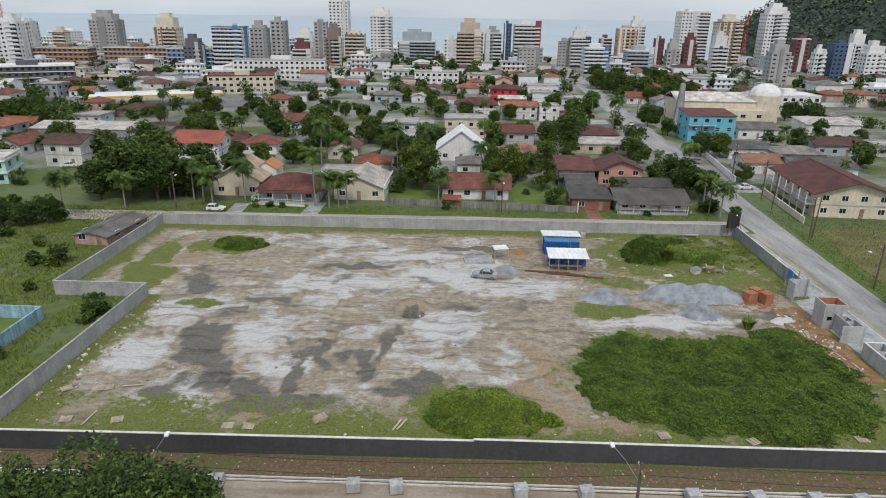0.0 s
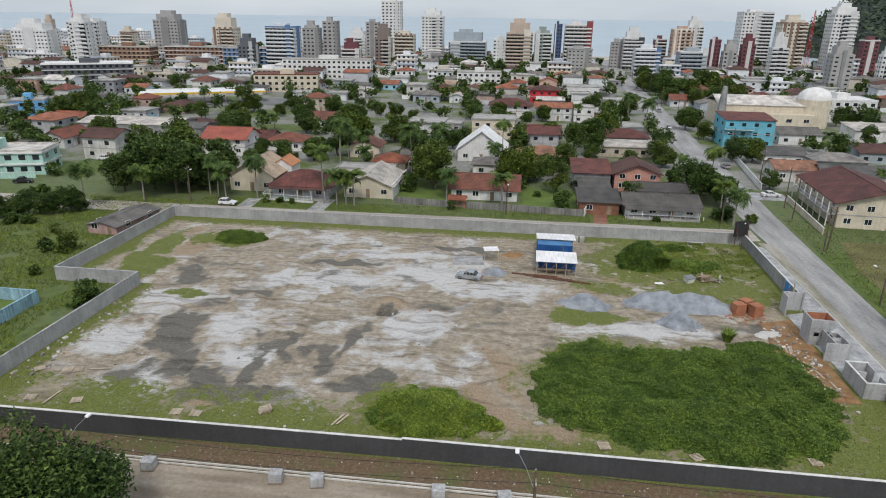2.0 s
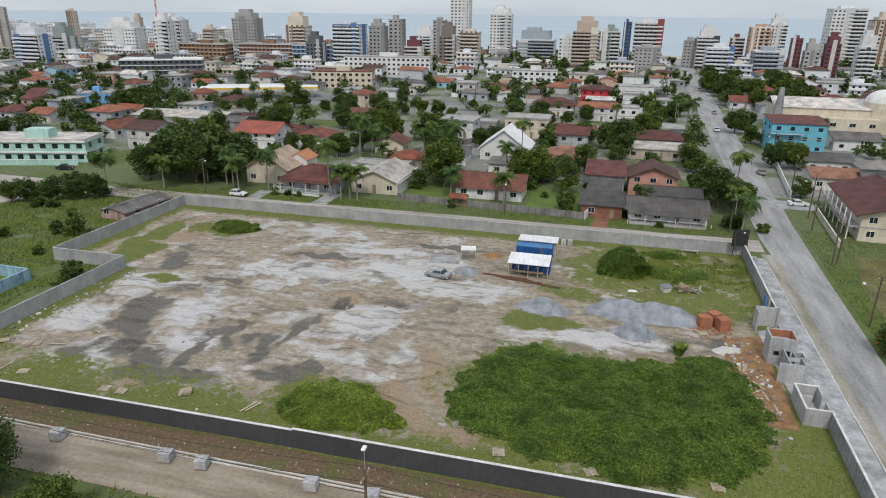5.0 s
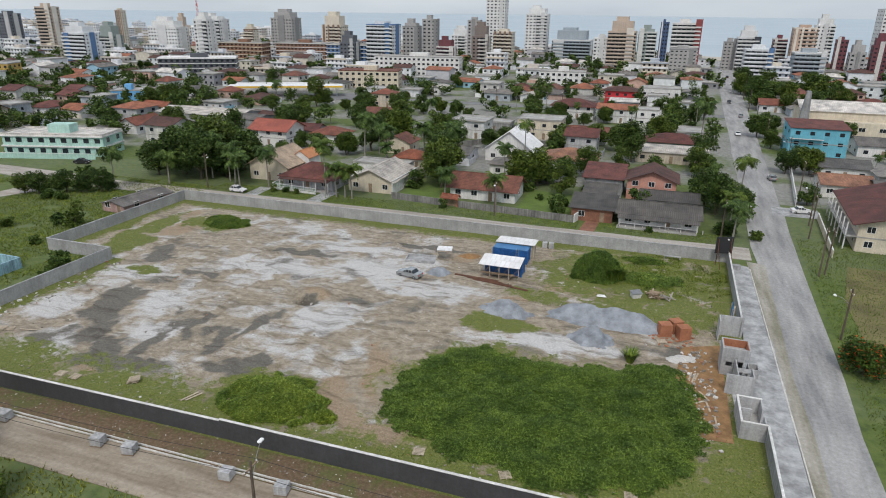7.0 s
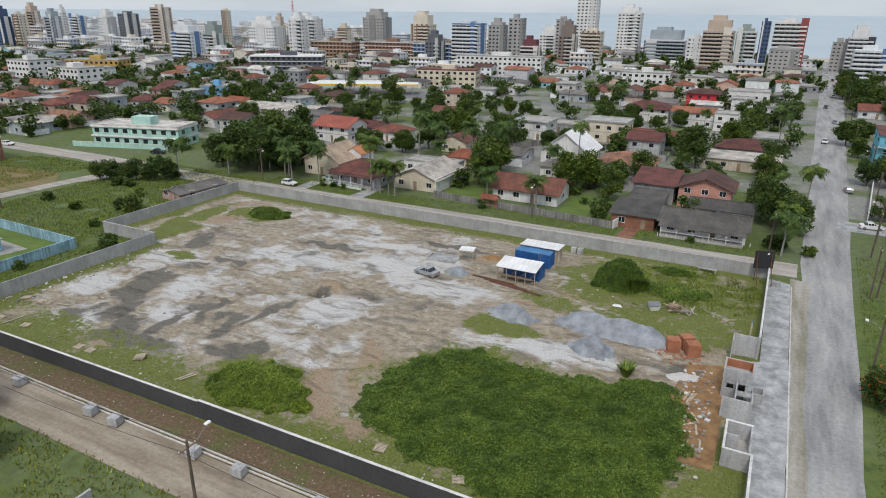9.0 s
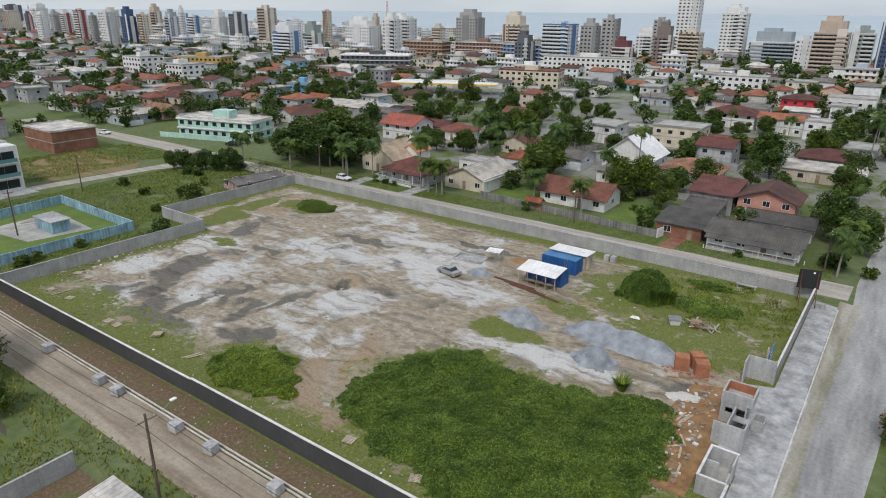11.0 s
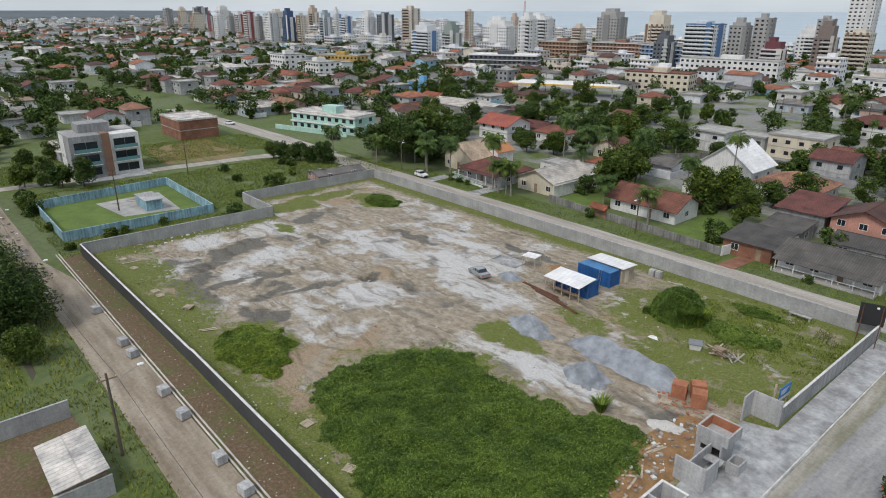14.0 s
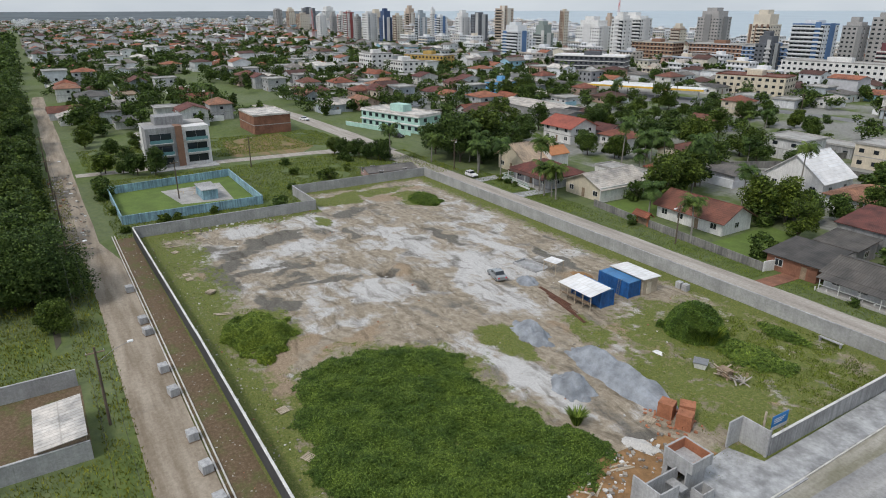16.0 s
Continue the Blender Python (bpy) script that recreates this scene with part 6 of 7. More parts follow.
def gate_shelter(x, y):
    top = thing("gate_shelter", "small gate shelter with an orange tile roof", "shelter", pose(x, y, 0, 0, 0, -5))
    for sx in (-1.5, 1.5):
        part("pier", Geo().box(sx - 0.2, -0.2, 0, sx + 0.2, 0.2, 2.1), BRICK_RED, top)
    part("gate", Geo().box(-1.3, -0.04, 0.1, 1.3, 0.04, 1.8), TIMBER, top)
    part("roof", roof_solid(3.6, 1.6, 2.1, 0.6, "gable", 0.3, "x"), TERRACOTTA, top)


gate_shelter(-0.8, 137.5)


def long_house_porch():
    top = thing("porch", "white timber porch along the bungalow", "porch", pose(43.6, 137, 0))
    part("deck", Geo().box(-7.5, -2.2, -0.1, 7.5, 0, 0.35), CONCRETE, top)
    part("roof", Geo().extrude([(-2.4, 2.15), (0.2, 2.65), (0.2, 2.75), (-2.4, 2.25)], "x", -7.9, 7.9), DARK_SHEET, top)
    for i in range(6):
        part("post", Geo().box(-7.4 + i * 2.95, -2.15, 0.35, -7.28 + i * 2.95, -2.03, 2.2), WHITE, top)
    part("rail", Geo().box(-7.4, -2.12, 1.1, 7.4, -2.06, 1.18), WHITE, top)


long_house_porch()

# ---- gatehouse under construction ----
FRESH = surface("fresh_cement_render", [(0.46, 0.46, 0.46)], 4, 0.35, 0.9, 0.006, 0.25, streak=0.2)


def slab(top, name, x0, y0, x1, y1, z0, z1, mat=None):
    return part(name, Geo().box(x0, y0, z0, x1, y1, z1), mat or FRESH, top)


def gatehouse():
    top = thing("guard_cabin", "grey rendered guard cabin with an open brick-lined roof tank", "cabin")
    x0, y0, x1, y1 = 51.95, 80.4, 54.5, 83.15
    slab(top, "west_wall", x0, y0, x0 + 0.15, y1, 0, 2.6)
    slab(top, "east_wall", x1 - 0.15, y0, x1, y1, 0, 2.6)
    slab(top, "north_wall", x0 + 0.15, y1 - 0.15, x1 - 0.15, y1, 0, 2.6)
    slab(top, "south_wall", x0 + 0.15, y0, x0 + 0.5, y0 + 0.15, 0, 2.6)
    slab(top, "south_wall", x0 + 0.5, y0, x0 + 1.2, y0 + 0.15, 0, 1.35)
    slab(top, "south_wall", x0 + 1.2, y0, x0 + 1.6, y0 + 0.15, 0, 2.6)
    slab(top, "lintel", x0 + 0.5, y0, x0 + 1.2, y0 + 0.15, 1.95, 2.6)
    slab(top, "lintel", x0 + 1.6, y0, x1 - 0.15, y0 + 0.15, 2.1, 2.6)
    slab(top, "roof_slab", x0 - 0.05, y0 - 0.05, x1 + 0.5, y1 + 0.05, 2.6, 2.75)
    for q in ((x0 - 0.05, y0 - 0.05, x1 + 0.5, y0 + 0.12), (x0 - 0.05, y1 - 0.12, x1 + 0.5, y1 + 0.05), (x0 - 0.05, y0 + 0.12, x0 + 0.12, y1 - 0.12), (x1 + 0.33, y0 + 0.12, x1 + 0.5, y1 - 0.12)):
        slab(top, "tank_wall", *q, 2.75, 3.75)
    slab(top, "tank_lining", x0 + 0.12, y1 - 0.18, x1 + 0.33, y1 - 0.12, 2.76, 3.7, BRICK_RED)
    slab(top, "tank_lining", x0 + 0.12, y0 + 0.12, x0 + 0.18, y1 - 0.18, 2.76, 3.7, BRICK_RED)
    slab(top, "tank_lining", x1 + 0.27, y0 + 0.12, x1 + 0.33, y1 - 0.18, 2.76, 3.7, BRICK_RED)
    alc = thing("gate_screen_wall", "tall grey rendered screen wall forming a corner", "wall", kind="structure")
    slab(alc, "panel", 52.25, 89.5, 52.4, 91.65, 0, 3.0)
    slab(alc, "panel", 52.4, 91.5, 55.15, 91.65, 0, 3.0)
    slab(alc, "pier", 55.15, 91.35, 55.4, 91.65, 0, 3.1)
    pan = thing("entrance_wall", "freestanding grey rendered wall panels at the gate", "wall", kind="structure")
    slab(pan, "panel", 52.2, 76.1, 55.2, 76.25, 0, 2.6)
    slab(pan, "panel", 55.05, 76.25, 55.2, 78.6, 0, 2.5)
    slab(pan, "pier", 53.4, 76.25, 53.55, 80.3, 0, 2.5)
    slab(pan, "shelf", 53.55, 78.9, 55.2, 79.9, 1.5, 1.62)
    bin_ = thing("rendered_box", "low open box of grey rendered masonry", "masonry box")
    for q in ((55.1, 80.5, 56.3, 80.62), (55.1, 82.0, 56.3, 82.12), (55.1, 80.62, 55.22, 82.0), (56.18, 80.62, 56.3, 82.0)):
        slab(bin_, "side", *q, 0, 1.3)
    room = thing("roofless_room", "small roofless store room of grey rendered walls", "masonry room")
    for q in ((53.0, 67.5, 55.5, 67.65), (53.0, 72.5, 55.5, 72.65), (53.0, 67.65, 53.15, 72.5), (55.35, 67.65, 55.5, 69.4), (55.35, 70.6, 55.5, 72.5), (53.15, 70.2, 54.3, 70.35)):
        slab(room, "wall", *q, 0, 2.1)
    for q in ((52.96, 67.46, 55.54, 67.69), (52.96, 72.46, 55.54, 72.69), (52.96, 67.69, 53.19, 72.46)):
        slab(room, "capping", *q, 2.1, 2.18, COPING)
    slab(room, "floor", 53.15, 67.65, 55.35, 72.5, 0.1, 0.2, CONCRETE)


gatehouse()


def hut():
    top = thing("yard_shed", "timber yard shed with a weathered white sheet roof", "shed", pose(16.2, 34.0, 0))
    part("roof", Geo().extrude([(-2.3, 2.35), (2.2, 2.75), (2.2, 2.83), (-2.3, 2.43)], "x", -4.1, 4.2), PALE_SHEET, top)
    part("back_wall", Geo().box(-3.8, 1.9, 0, 3.9, 2.0, 2.6), TIMBER, top)
    part("side_wall", Geo().box(3.8, -2.0, 0, 3.9, 1.9, 2.4), TIMBER, top)
    part("side_wall", Geo().box(-3.8, -2.0, 0, -3.7, 1.9, 2.4), TIMBER, top)
    for x in (-3.7, -1.2, 1.3, 3.8):
        part("post", Geo().box(x - 0.07, -2.1, 0, x + 0.07, -1.96, 2.38), TIMBER, top)


hut()
ph = thing("pool_house", "small pale blue pool house with a flat concrete roof", "hut", pose(-70, 68.5, 0))
part("wall", Geo().block(0, 0, 0, 7, 3.4, 2.3, 0.05), SKYBLUE, ph)
part("roof", Geo().block(0, 0, 2.3, 7.5, 3.9, 0.16, 0.03), RENDER_PALE, ph)
for k in range(9):
    rnd = random.Random(60 + k)
    ln = rnd.uniform(1.5, 3.5)
    solid("plank", Geo().box(-ln / 2, -0.1, 0, ln / 2, 0.1, 0.06), TIMBER_PALE, "weathered plank lying in the yard", "plank", pose(-77 + rnd.uniform(-3, 3), 65 + rnd.uniform(-3, 3), 0.06, 0, 0, rnd.uniform(0, 180)), "loose planks in the yard")

# ---- site containers and shelter ----


def container(x, y, w, d, h, turn, label):
    top = thing("site_container", label, "container", pose(x, y, 0, 0, 0, turn))
    n = int(w / 0.28)
    def ribs(length):
        pts, k = [], int(length / 0.28)
        for i in range(k):
            a = -length / 2 + i * length / k
            s = length / k
            pts += [(a, 0.0), (a + s * 0.35, 0.0), (a + s * 0.5, 0.05), (a + s * 0.85, 0.05)]
        return pts + [(length / 2, 0.0)]
    for nm, length, m in (("long_side", w, pose(0, -d / 2, 0)), ("long_side", w, pose(0, d / 2, 0, 0, 0, 180)), ("end_panel", d, pose(w / 2, 0, 0, 0, 0, 90)), ("door_end", d, pose(-w / 2, 0, 0, 0, 0, 270))):
        line = ribs(length)
        g = Geo()
        g.extrude([(a, b) for a, b in line] + [(length / 2, 0.1), (-length / 2, 0.1)], "z", 0.15, h - 0.1)
        part(nm, g, BLUE_STEEL, top).matrix_basis = m
    part("floor_frame", Geo().box(-w / 2, -d / 2, 0, w / 2, d / 2, 0.16), BLUE_STEEL, top)
    part("roof", Geo().box(-w / 2, -d / 2, h - 0.1, w / 2, d / 2, h), plain_blue, top, "faded blue roof")
    for sx in (-1, 1):
        for sy in (-1, 1):
            part("corner_post", Geo().box(sx * w / 2 - 0.09, sy * d / 2 - 0.09, 0, sx * w / 2 + 0.09, sy * d / 2 + 0.09, h), BLUE_STEEL, top)
    return top


plain_blue = surface("faded_blue_roof", [(0.06, 0.2, 0.42)], 3, 0.6, 0.6, 0.004, 0.35)
container(19.6, 109.1, 6.06, 2.44, 2.6, 0, "bright blue steel site container with a ladder")
container(19.85, 103.25, 6.06, 2.44, 2.6, 0, "blue steel site container beside the shelter")


def site_shelter():
    top = thing("work_shelter", "timber work shelter with a white metal sheet roof", "shelter", pose(19.6, 101.7, 0))
    part("roof", Geo().extrude([(-2.1, 2.42), (2.0, 2.87), (2.0, 2.94), (-2.1, 2.49)], "x", -3.4, 3.4), WHITE_SHEET, top)
    for i in range(5):
        part("post", Geo().box(-3.2 + i * 1.6 - 0.05, -1.8, 0, -3.2 + i * 1.6 + 0.05, -1.7, 2.4), TIMBER_PALE, top)
    for i in range(4):
        x = -3.2 + i * 1.6
        part("brace", Geo().tube((x, -1.75, 0.2), (x + 1.6, -1.75, 2.2), 0.035, 0.035, 5), TIMBER, top)
    part("workbench", Geo().box(-3.0, -1.5, 0.75, 2.4, -0.7, 0.82), TIMBER, top)
    part("side_rail", Geo().box(-3.3, -1.8, 1.0, 3.3, -1.74, 1.1), TIMBER, top)
    shed = thing("store_shed", "plywood store shed with a white sheet roof", "shed", pose(19.8, 112.2, 0))
    part("wall", Geo().box(-3.0, -1.6, 0, 3.2, 1.6, 2.5), TIMBER_PALE, shed)
    part("roof", Geo().extrude([(-2.0, 2.8), (1.9, 2.6), (1.9, 2.68), (-2.0, 2.88)], "x", -3.4, 3.6), WHITE_SHEET, shed)
    part("door", Geo().box(3.2, -0.8, 0.05, 3.25, 0.2, 2.0), CREAM, shed)


site_shelter()
lad = thing("ladder", "aluminium ladder leaning on the blue container", "ladder", pose(20.9, 107.4, 0.1, -8, 0, 0))
for sx in (-0.22, 0.22):
    part("rail", Geo().box(sx - 0.03, -0.03, 0, sx + 0.03, 0.03, 2.7), STEEL, lad)
for i in range(8):
    part("rung", Geo().box(-0.2, -0.02, 0.3 + i * 0.3, 0.2, 0.02, 0.34 + i * 0.3), STEEL, lad)


def canopy_frame():
    top = thing("canopy_frame", "small white topped metal canopy frame", "canopy", pose(8.4, 105.7, 0, 0, 0, 12))
    part("top", Geo().box(-1.3, -1.1, 2.0, 1.3, 1.1, 2.07), WHITE_SHEET, top)
    for sx in (-1.2, 1.2):
        for sy in (-1.0, 1.0):
            part("leg", Geo().box(sx - 0.05, sy - 0.05, 0, sx + 0.05, sy + 0.05, 2.0), TIMBER_PALE, top)
    for sy in (-1.0, 1.0):
        part("rail", Geo().box(-1.2, sy - 0.03, 1.75, 1.2, sy + 0.03, 1.85), TIMBER_PALE, top)


canopy_frame()
tank = thing("mixing_slab", "low concrete mixing slab with pale rims", "slab", pose(4.6, 103.9, 0.05, 0, 0, 8))
part("slab", Geo().box(-2.6, -1.5, 0, 2.6, 1.5, 0.12), WALKWAY, tank)
for q in ((-2.6, -1.5, 2.6, -1.35), (-2.6, 1.35, 2.6, 1.5), (-2.6, -1.35, -2.45, 1.35)):
    part("rim", Geo().box(q[0], q[1], 0.12, q[2], q[3], 0.45), RENDER_PALE, tank)


def heap(x, y, rx, ry, h, turn, material, name, label, seed, ridge=0.0):
    """A loose heap: rounded cone or ridge with slumped, uneven flanks."""
    n, v, f = 34, [], []
    for j in range(n + 1):
        for i in range(n + 1):
            u, w = -1.15 + 2.3 * i / n, -1.15 + 2.3 * j / n
            q = math.sqrt(max(0.0, abs(u) - ridge) ** 2 / (1 - ridge) ** 2 + w * w)
            z = h * max(-0.25, 1 - q ** 1.15 + 0.3 * noise.fractal((u * 2.4 + seed, w * 2.4, seed), 1.0, 2.0, 4))
            c, s = math.cos(radians(turn)), math.sin(radians(turn))
            v.append((x + u * rx * c - w * ry * s, y + u * rx * s + w * ry * c, z - 0.02))
    f = [(j * (n + 1) + i, j * (n + 1) + i + 1, (j + 1) * (n + 1) + i + 1, (j + 1) * (n + 1) + i) for j in range(n) for i in range(n)]
    me = raw_mesh(name, v, f, material)
    me.shade_smooth()
    return tagged(new(name, me), label, "heap")


heap(9.5, 99.2, 2.0, 1.7, 1.2, 0, GRAVEL, "gravel_heap", "cone of grey gravel beside the parked car", 1)
heap(23.5, 88.6, 4.0, 2.2, 1.9, -8, GRAVEL, "gravel_heap", "heap of grey gravel on the lot", 2)
heap(37.5, 90.2, 8.2, 2.4, 2.2, -3, GRAVEL, "gravel_heap", "long ridge of grey gravel on the lot", 3, 0.5)
heap(36.2, 84.0, 2.9, 2.3, 2.2, 0, GRAVEL, "gravel_heap", "heap of pale and dark grey gravel", 4)
heap(12.2, 108.5, 2.2, 1.4, 0.5, 10, SOIL, "soil_heap", "low heap of orange soil", 5)
heap(47.8, 82.6, 2.6, 1.3, 0.5, 20, RUBBLE, "rubble_heap", "low heap of broken masonry", 6)


def brick_stack(x, y, turn, h):
    top = thing("brick_stack", "stack of red hollow clay bricks", "brick stack", pose(x, y, 0, 0, 0, turn), "stacks of clay bricks")
    rows = int(h / 0.2)
    for r in range(rows):
        g = Geo()
        for i in range(4):
            for j in range(7):
                if r == rows - 1 or i in (0, 3) or j in (0, 6):
                    g.block(-0.6 + i * 0.4 + random.uniform(-0.015, 0.015), -0.6 + j * 0.2, r * 0.2, 0.385, 0.18, 0.185, 0.0, random.uniform(-0.04, 0.04))
        tagged(part("brick_course", g, BRICK_RED, top), kind="stuff")


brick_stack(45.5, 88.9, 20, 1.8)
brick_stack(46.9, 90.4, 35, 1.9)
brick_stack(47.9, 88.8, 25, 1.9)


def pallet(x, y, turn, tilt=0.0, label="weathered timber pallet lying on the ground", mat=None, n=1, z=0.08):
    for k in range(n):
        top = thing("pallet", label, "pallet", pose(x + 0.1 * k, y + 0.06 * k, z + 0.15 * k, tilt, 0, turn + 5 * k), "pallets on the lot")
        for i in range(6):
            part("board", Geo().box(-0.6, -0.5 + i * 0.19, 0.1, 0.6, -0.38 + i * 0.19, 0.125), mat or TIMBER_PALE, top)
        for q in (-0.55, 0, 0.45):
            part("bearer", Geo().box(q, -0.5, 0, q + 0.1, 0.57, 0.1), mat or TIMBER_PALE, top)


for x, y, a in ((-34.5, 54.4, 20), (-22.6, 53.9, 4), (-20.4, 53.9, 2), (22.7, 54.4, 10), (31.6, 53.9, 24), (43.0, 54.8, 5), (-39.9, 54.2, 12), (-38.6, 60.4, 30), (-43.2, 60.0, 40)):
    pallet(x, y, a)
pallet(-13.3, 55.4, 30, n=3)
pallet(-39.6, 59.9, 10, n=2)
pallet(45.2, 86.6, 15, 0, "timber pallet of grey concrete blocks", n=1)
for x, y, a, ln in ((-5.0, 55.0, 70, 2.2), (-4.5, 55.1, 66, 2.0), (-37.6, 54.6, 85, 2.6), (-36, 61, 12, 2.4), (48.6, 78.5, 80, 2.2), (49.0, 78.3, 78, 2.3), (49.3, 78.6, 75, 2.0), (50.3, 72.6, 100, 2.4), (49.7, 73.2, 40, 1.8), (50.0, 74.5, 120, 2.0), (51.0, 69.6, 95, 2.2), (-46, 112.2, 30, 2.2), (-45.4, 111.8, 70, 2.4), (-45.8, 112.4, -15, 2.6)):
    solid("plank", Geo().box(-ln / 2, -0.1, 0, ln / 2, 0.1, 0.05), TIMBER_PALE, "weathered sawn plank lying on the ground", "plank", pose(x, y, 0.14, 0, 0, a), "loose planks")
for x, y, a, ln in ((16.0, 99.0, -4, 7.5), (17.5, 98.4, -8, 6.0), (22, 97.2, -12, 6.0), (19, 97.9, -6, 6.5)):
    top_ = thing("steel_bar_bundle", "bundle of rusty reinforcing bars on the ground", "steel bars", pose(x, y, 0.12, 0, 0, a))
    for k in range(5):
        part("bar", Geo().tube((-ln / 2, k * 0.12, 0.04), (ln / 2, k * 0.12 + random.uniform(-0.1, 0.1), 0.04), 0.05, 0.05, 5), RUST, top_)


def junk_pile(x, y):
    top = thing("scrap_timber_pile", "pile of broken boards and crates on the grass", "scrap pile", pose(x, y, 0.05))
    rnd = random.Random(4)
    for k in range(26):
        ln = rnd.uniform(0.9, 2.6)
        ob = part("board", Geo().box(-ln / 2, -0.1, 0, ln / 2, 0.1, 0.05), rnd.choice([TIMBER, TIMBER_PALE, RUBBLE]), top)
        ob.matrix_basis = pose(rnd.uniform(-1.4, 1.6), rnd.uniform(-0.9, 0.9), rnd.uniform(0.05, 0.8), rnd.uniform(-20, 20), rnd.uniform(-28, 28), rnd.uniform(0, 180))
    part("crate", Geo().block(-0.9, 0, 0, 1.4, 1.0, 0.9, 0.03), TIMBER, top)


junk_pile(44.7, 101.3)
crate = thing("metal_bin", "pale metal bin tipped on the grass", "bin", pose(41.1, 100.4, 0.1, 12, 0, 30))
part("body", Geo().extrude([(-0.6, 0), (0.6, 0), (0.8, 0.9), (-0.8, 0.9)], "y", -0.55, 0.55), WHITE, crate)
part("frame", Geo().box(-0.85, -0.6, 0.86, 0.85, 0.6, 0.94), STEEL, crate)
solid("plastic_sheet", Geo().add([(-0.7, -0.3, 0.05), (0.1, -0.5, 0.12), (0.9, -0.2, 0.05), (0.5, 0.1, 0.3), (0.7, 0.6, 0.05), (-0.1, 0.3, 0.22), (-0.6, 0.5, 0.05)], [(0, 1, 3, 5), (1, 2, 3), (3, 4, 5), (5, 6, 0)]), WHITE, "crumpled white plastic sheet on the ground", "litter", pose(36.1, 98.7, 0.1))
for x in (24.0, 25.2):
    solid("concrete_block_cube", Geo().block(x, 117.8, 0, 0.9, 0.9, 1.1, 0.04), RENDER_PALE, "grey cube of stacked concrete by the wall", "concrete block")
solid("bench", Geo().box(-1.5, -0.25, 0.55, 1.5, 0.25, 0.65).box(-1.4, -0.2, 0, -1.2, 0.2, 0.55).box(1.2, -0.2, 0, 1.4, 0.2, 0.55), RENDER_PALE, "rough concrete bench beside the wall", "bench", pose(46.5, 119.4, 0.05))


def paver_stack(x, y, turn):
    top = thing("paver_stack", "strapped cube of grey concrete pavers on a pallet", "paver stack", pose(x, y, 0.02, 0, 0, turn), "paver stacks beside the road")
    part("pallet", Geo().box(-0.62, -0.55, 0, 0.62, 0.55, 0.12), TIMBER, top)
    for k in range(8):
        o = 0.015 * (k % 2)
        part("layer", Geo().block(o, -o, 0.12 + k * 0.115, 1.2, 1.05, 0.108, 0.012), RENDER_PALE, top)


for x, a in ((-20.5, 5), (-8.0, 8), (-4.1, 12), (7.1, 6), (13.0, 10), (22.5, 3), (28.2, 8), (33.3, 4), (37.4, 9)):
    paver_stack(x, 45.1, a)

# rubble and pebbles


def scatter(name, label, x0, y0, x1, y1, n, smin, smax, material, seed, z=0.03):
    rng = random.Random(seed)
    g = Geo()
    for k in range(n):
        x, y, s = rng.uniform(x0, x1), rng.uniform(y0, y1), rng.uniform(smin, smax)
        g.block(x, y, z, s * rng.uniform(0.8, 1.6), s * rng.uniform(0.6, 1.2), s * rng.uniform(0.3, 0.7), 0.0, rng.uniform(0, 3))
    return solid(name, g, material, label, "debris", kind="stuff")


scatter("rubble", "broken masonry and bricks beside the new walls", 47.5, 64, 51.3, 86, 200, 0.08, 0.34, RUBBLE, 1, 0.12)
scatter("rubble", "broken bricks round the brick stacks", 43.5, 85.5, 49.5, 90.5, 60, 0.1, 0.35, BRICK_RED, 2, 0.05)
scatter("rubble", "pale stones and debris along the wall", -46, 50.2, 54, 55, 300, 0.05, 0.18, RUBBLE, 3, 0.06)
scatter("pebbles", "small stones scattered over the soil strip", -45, 46.2, 54, 49.2, 450, 0.03, 0.13, RUBBLE, 4, 0.0)
scatter("rubble", "debris along the western wall", -46, 57, -42, 85, 90, 0.08, 0.4, RUBBLE, 5, 0.06)
scatter("stones", "stones and litter scattered over the lot", -44, 58, 46, 116, 420, 0.05, 0.22, RUBBLE, 6, 0.06)
scatter("road_stones", "stones and puddle rims on the dirt road", -110, 37.5, -40, 43, 260, 0.1, 0.5, RUBBLE, 7, 0.0)

# ---- cars ----


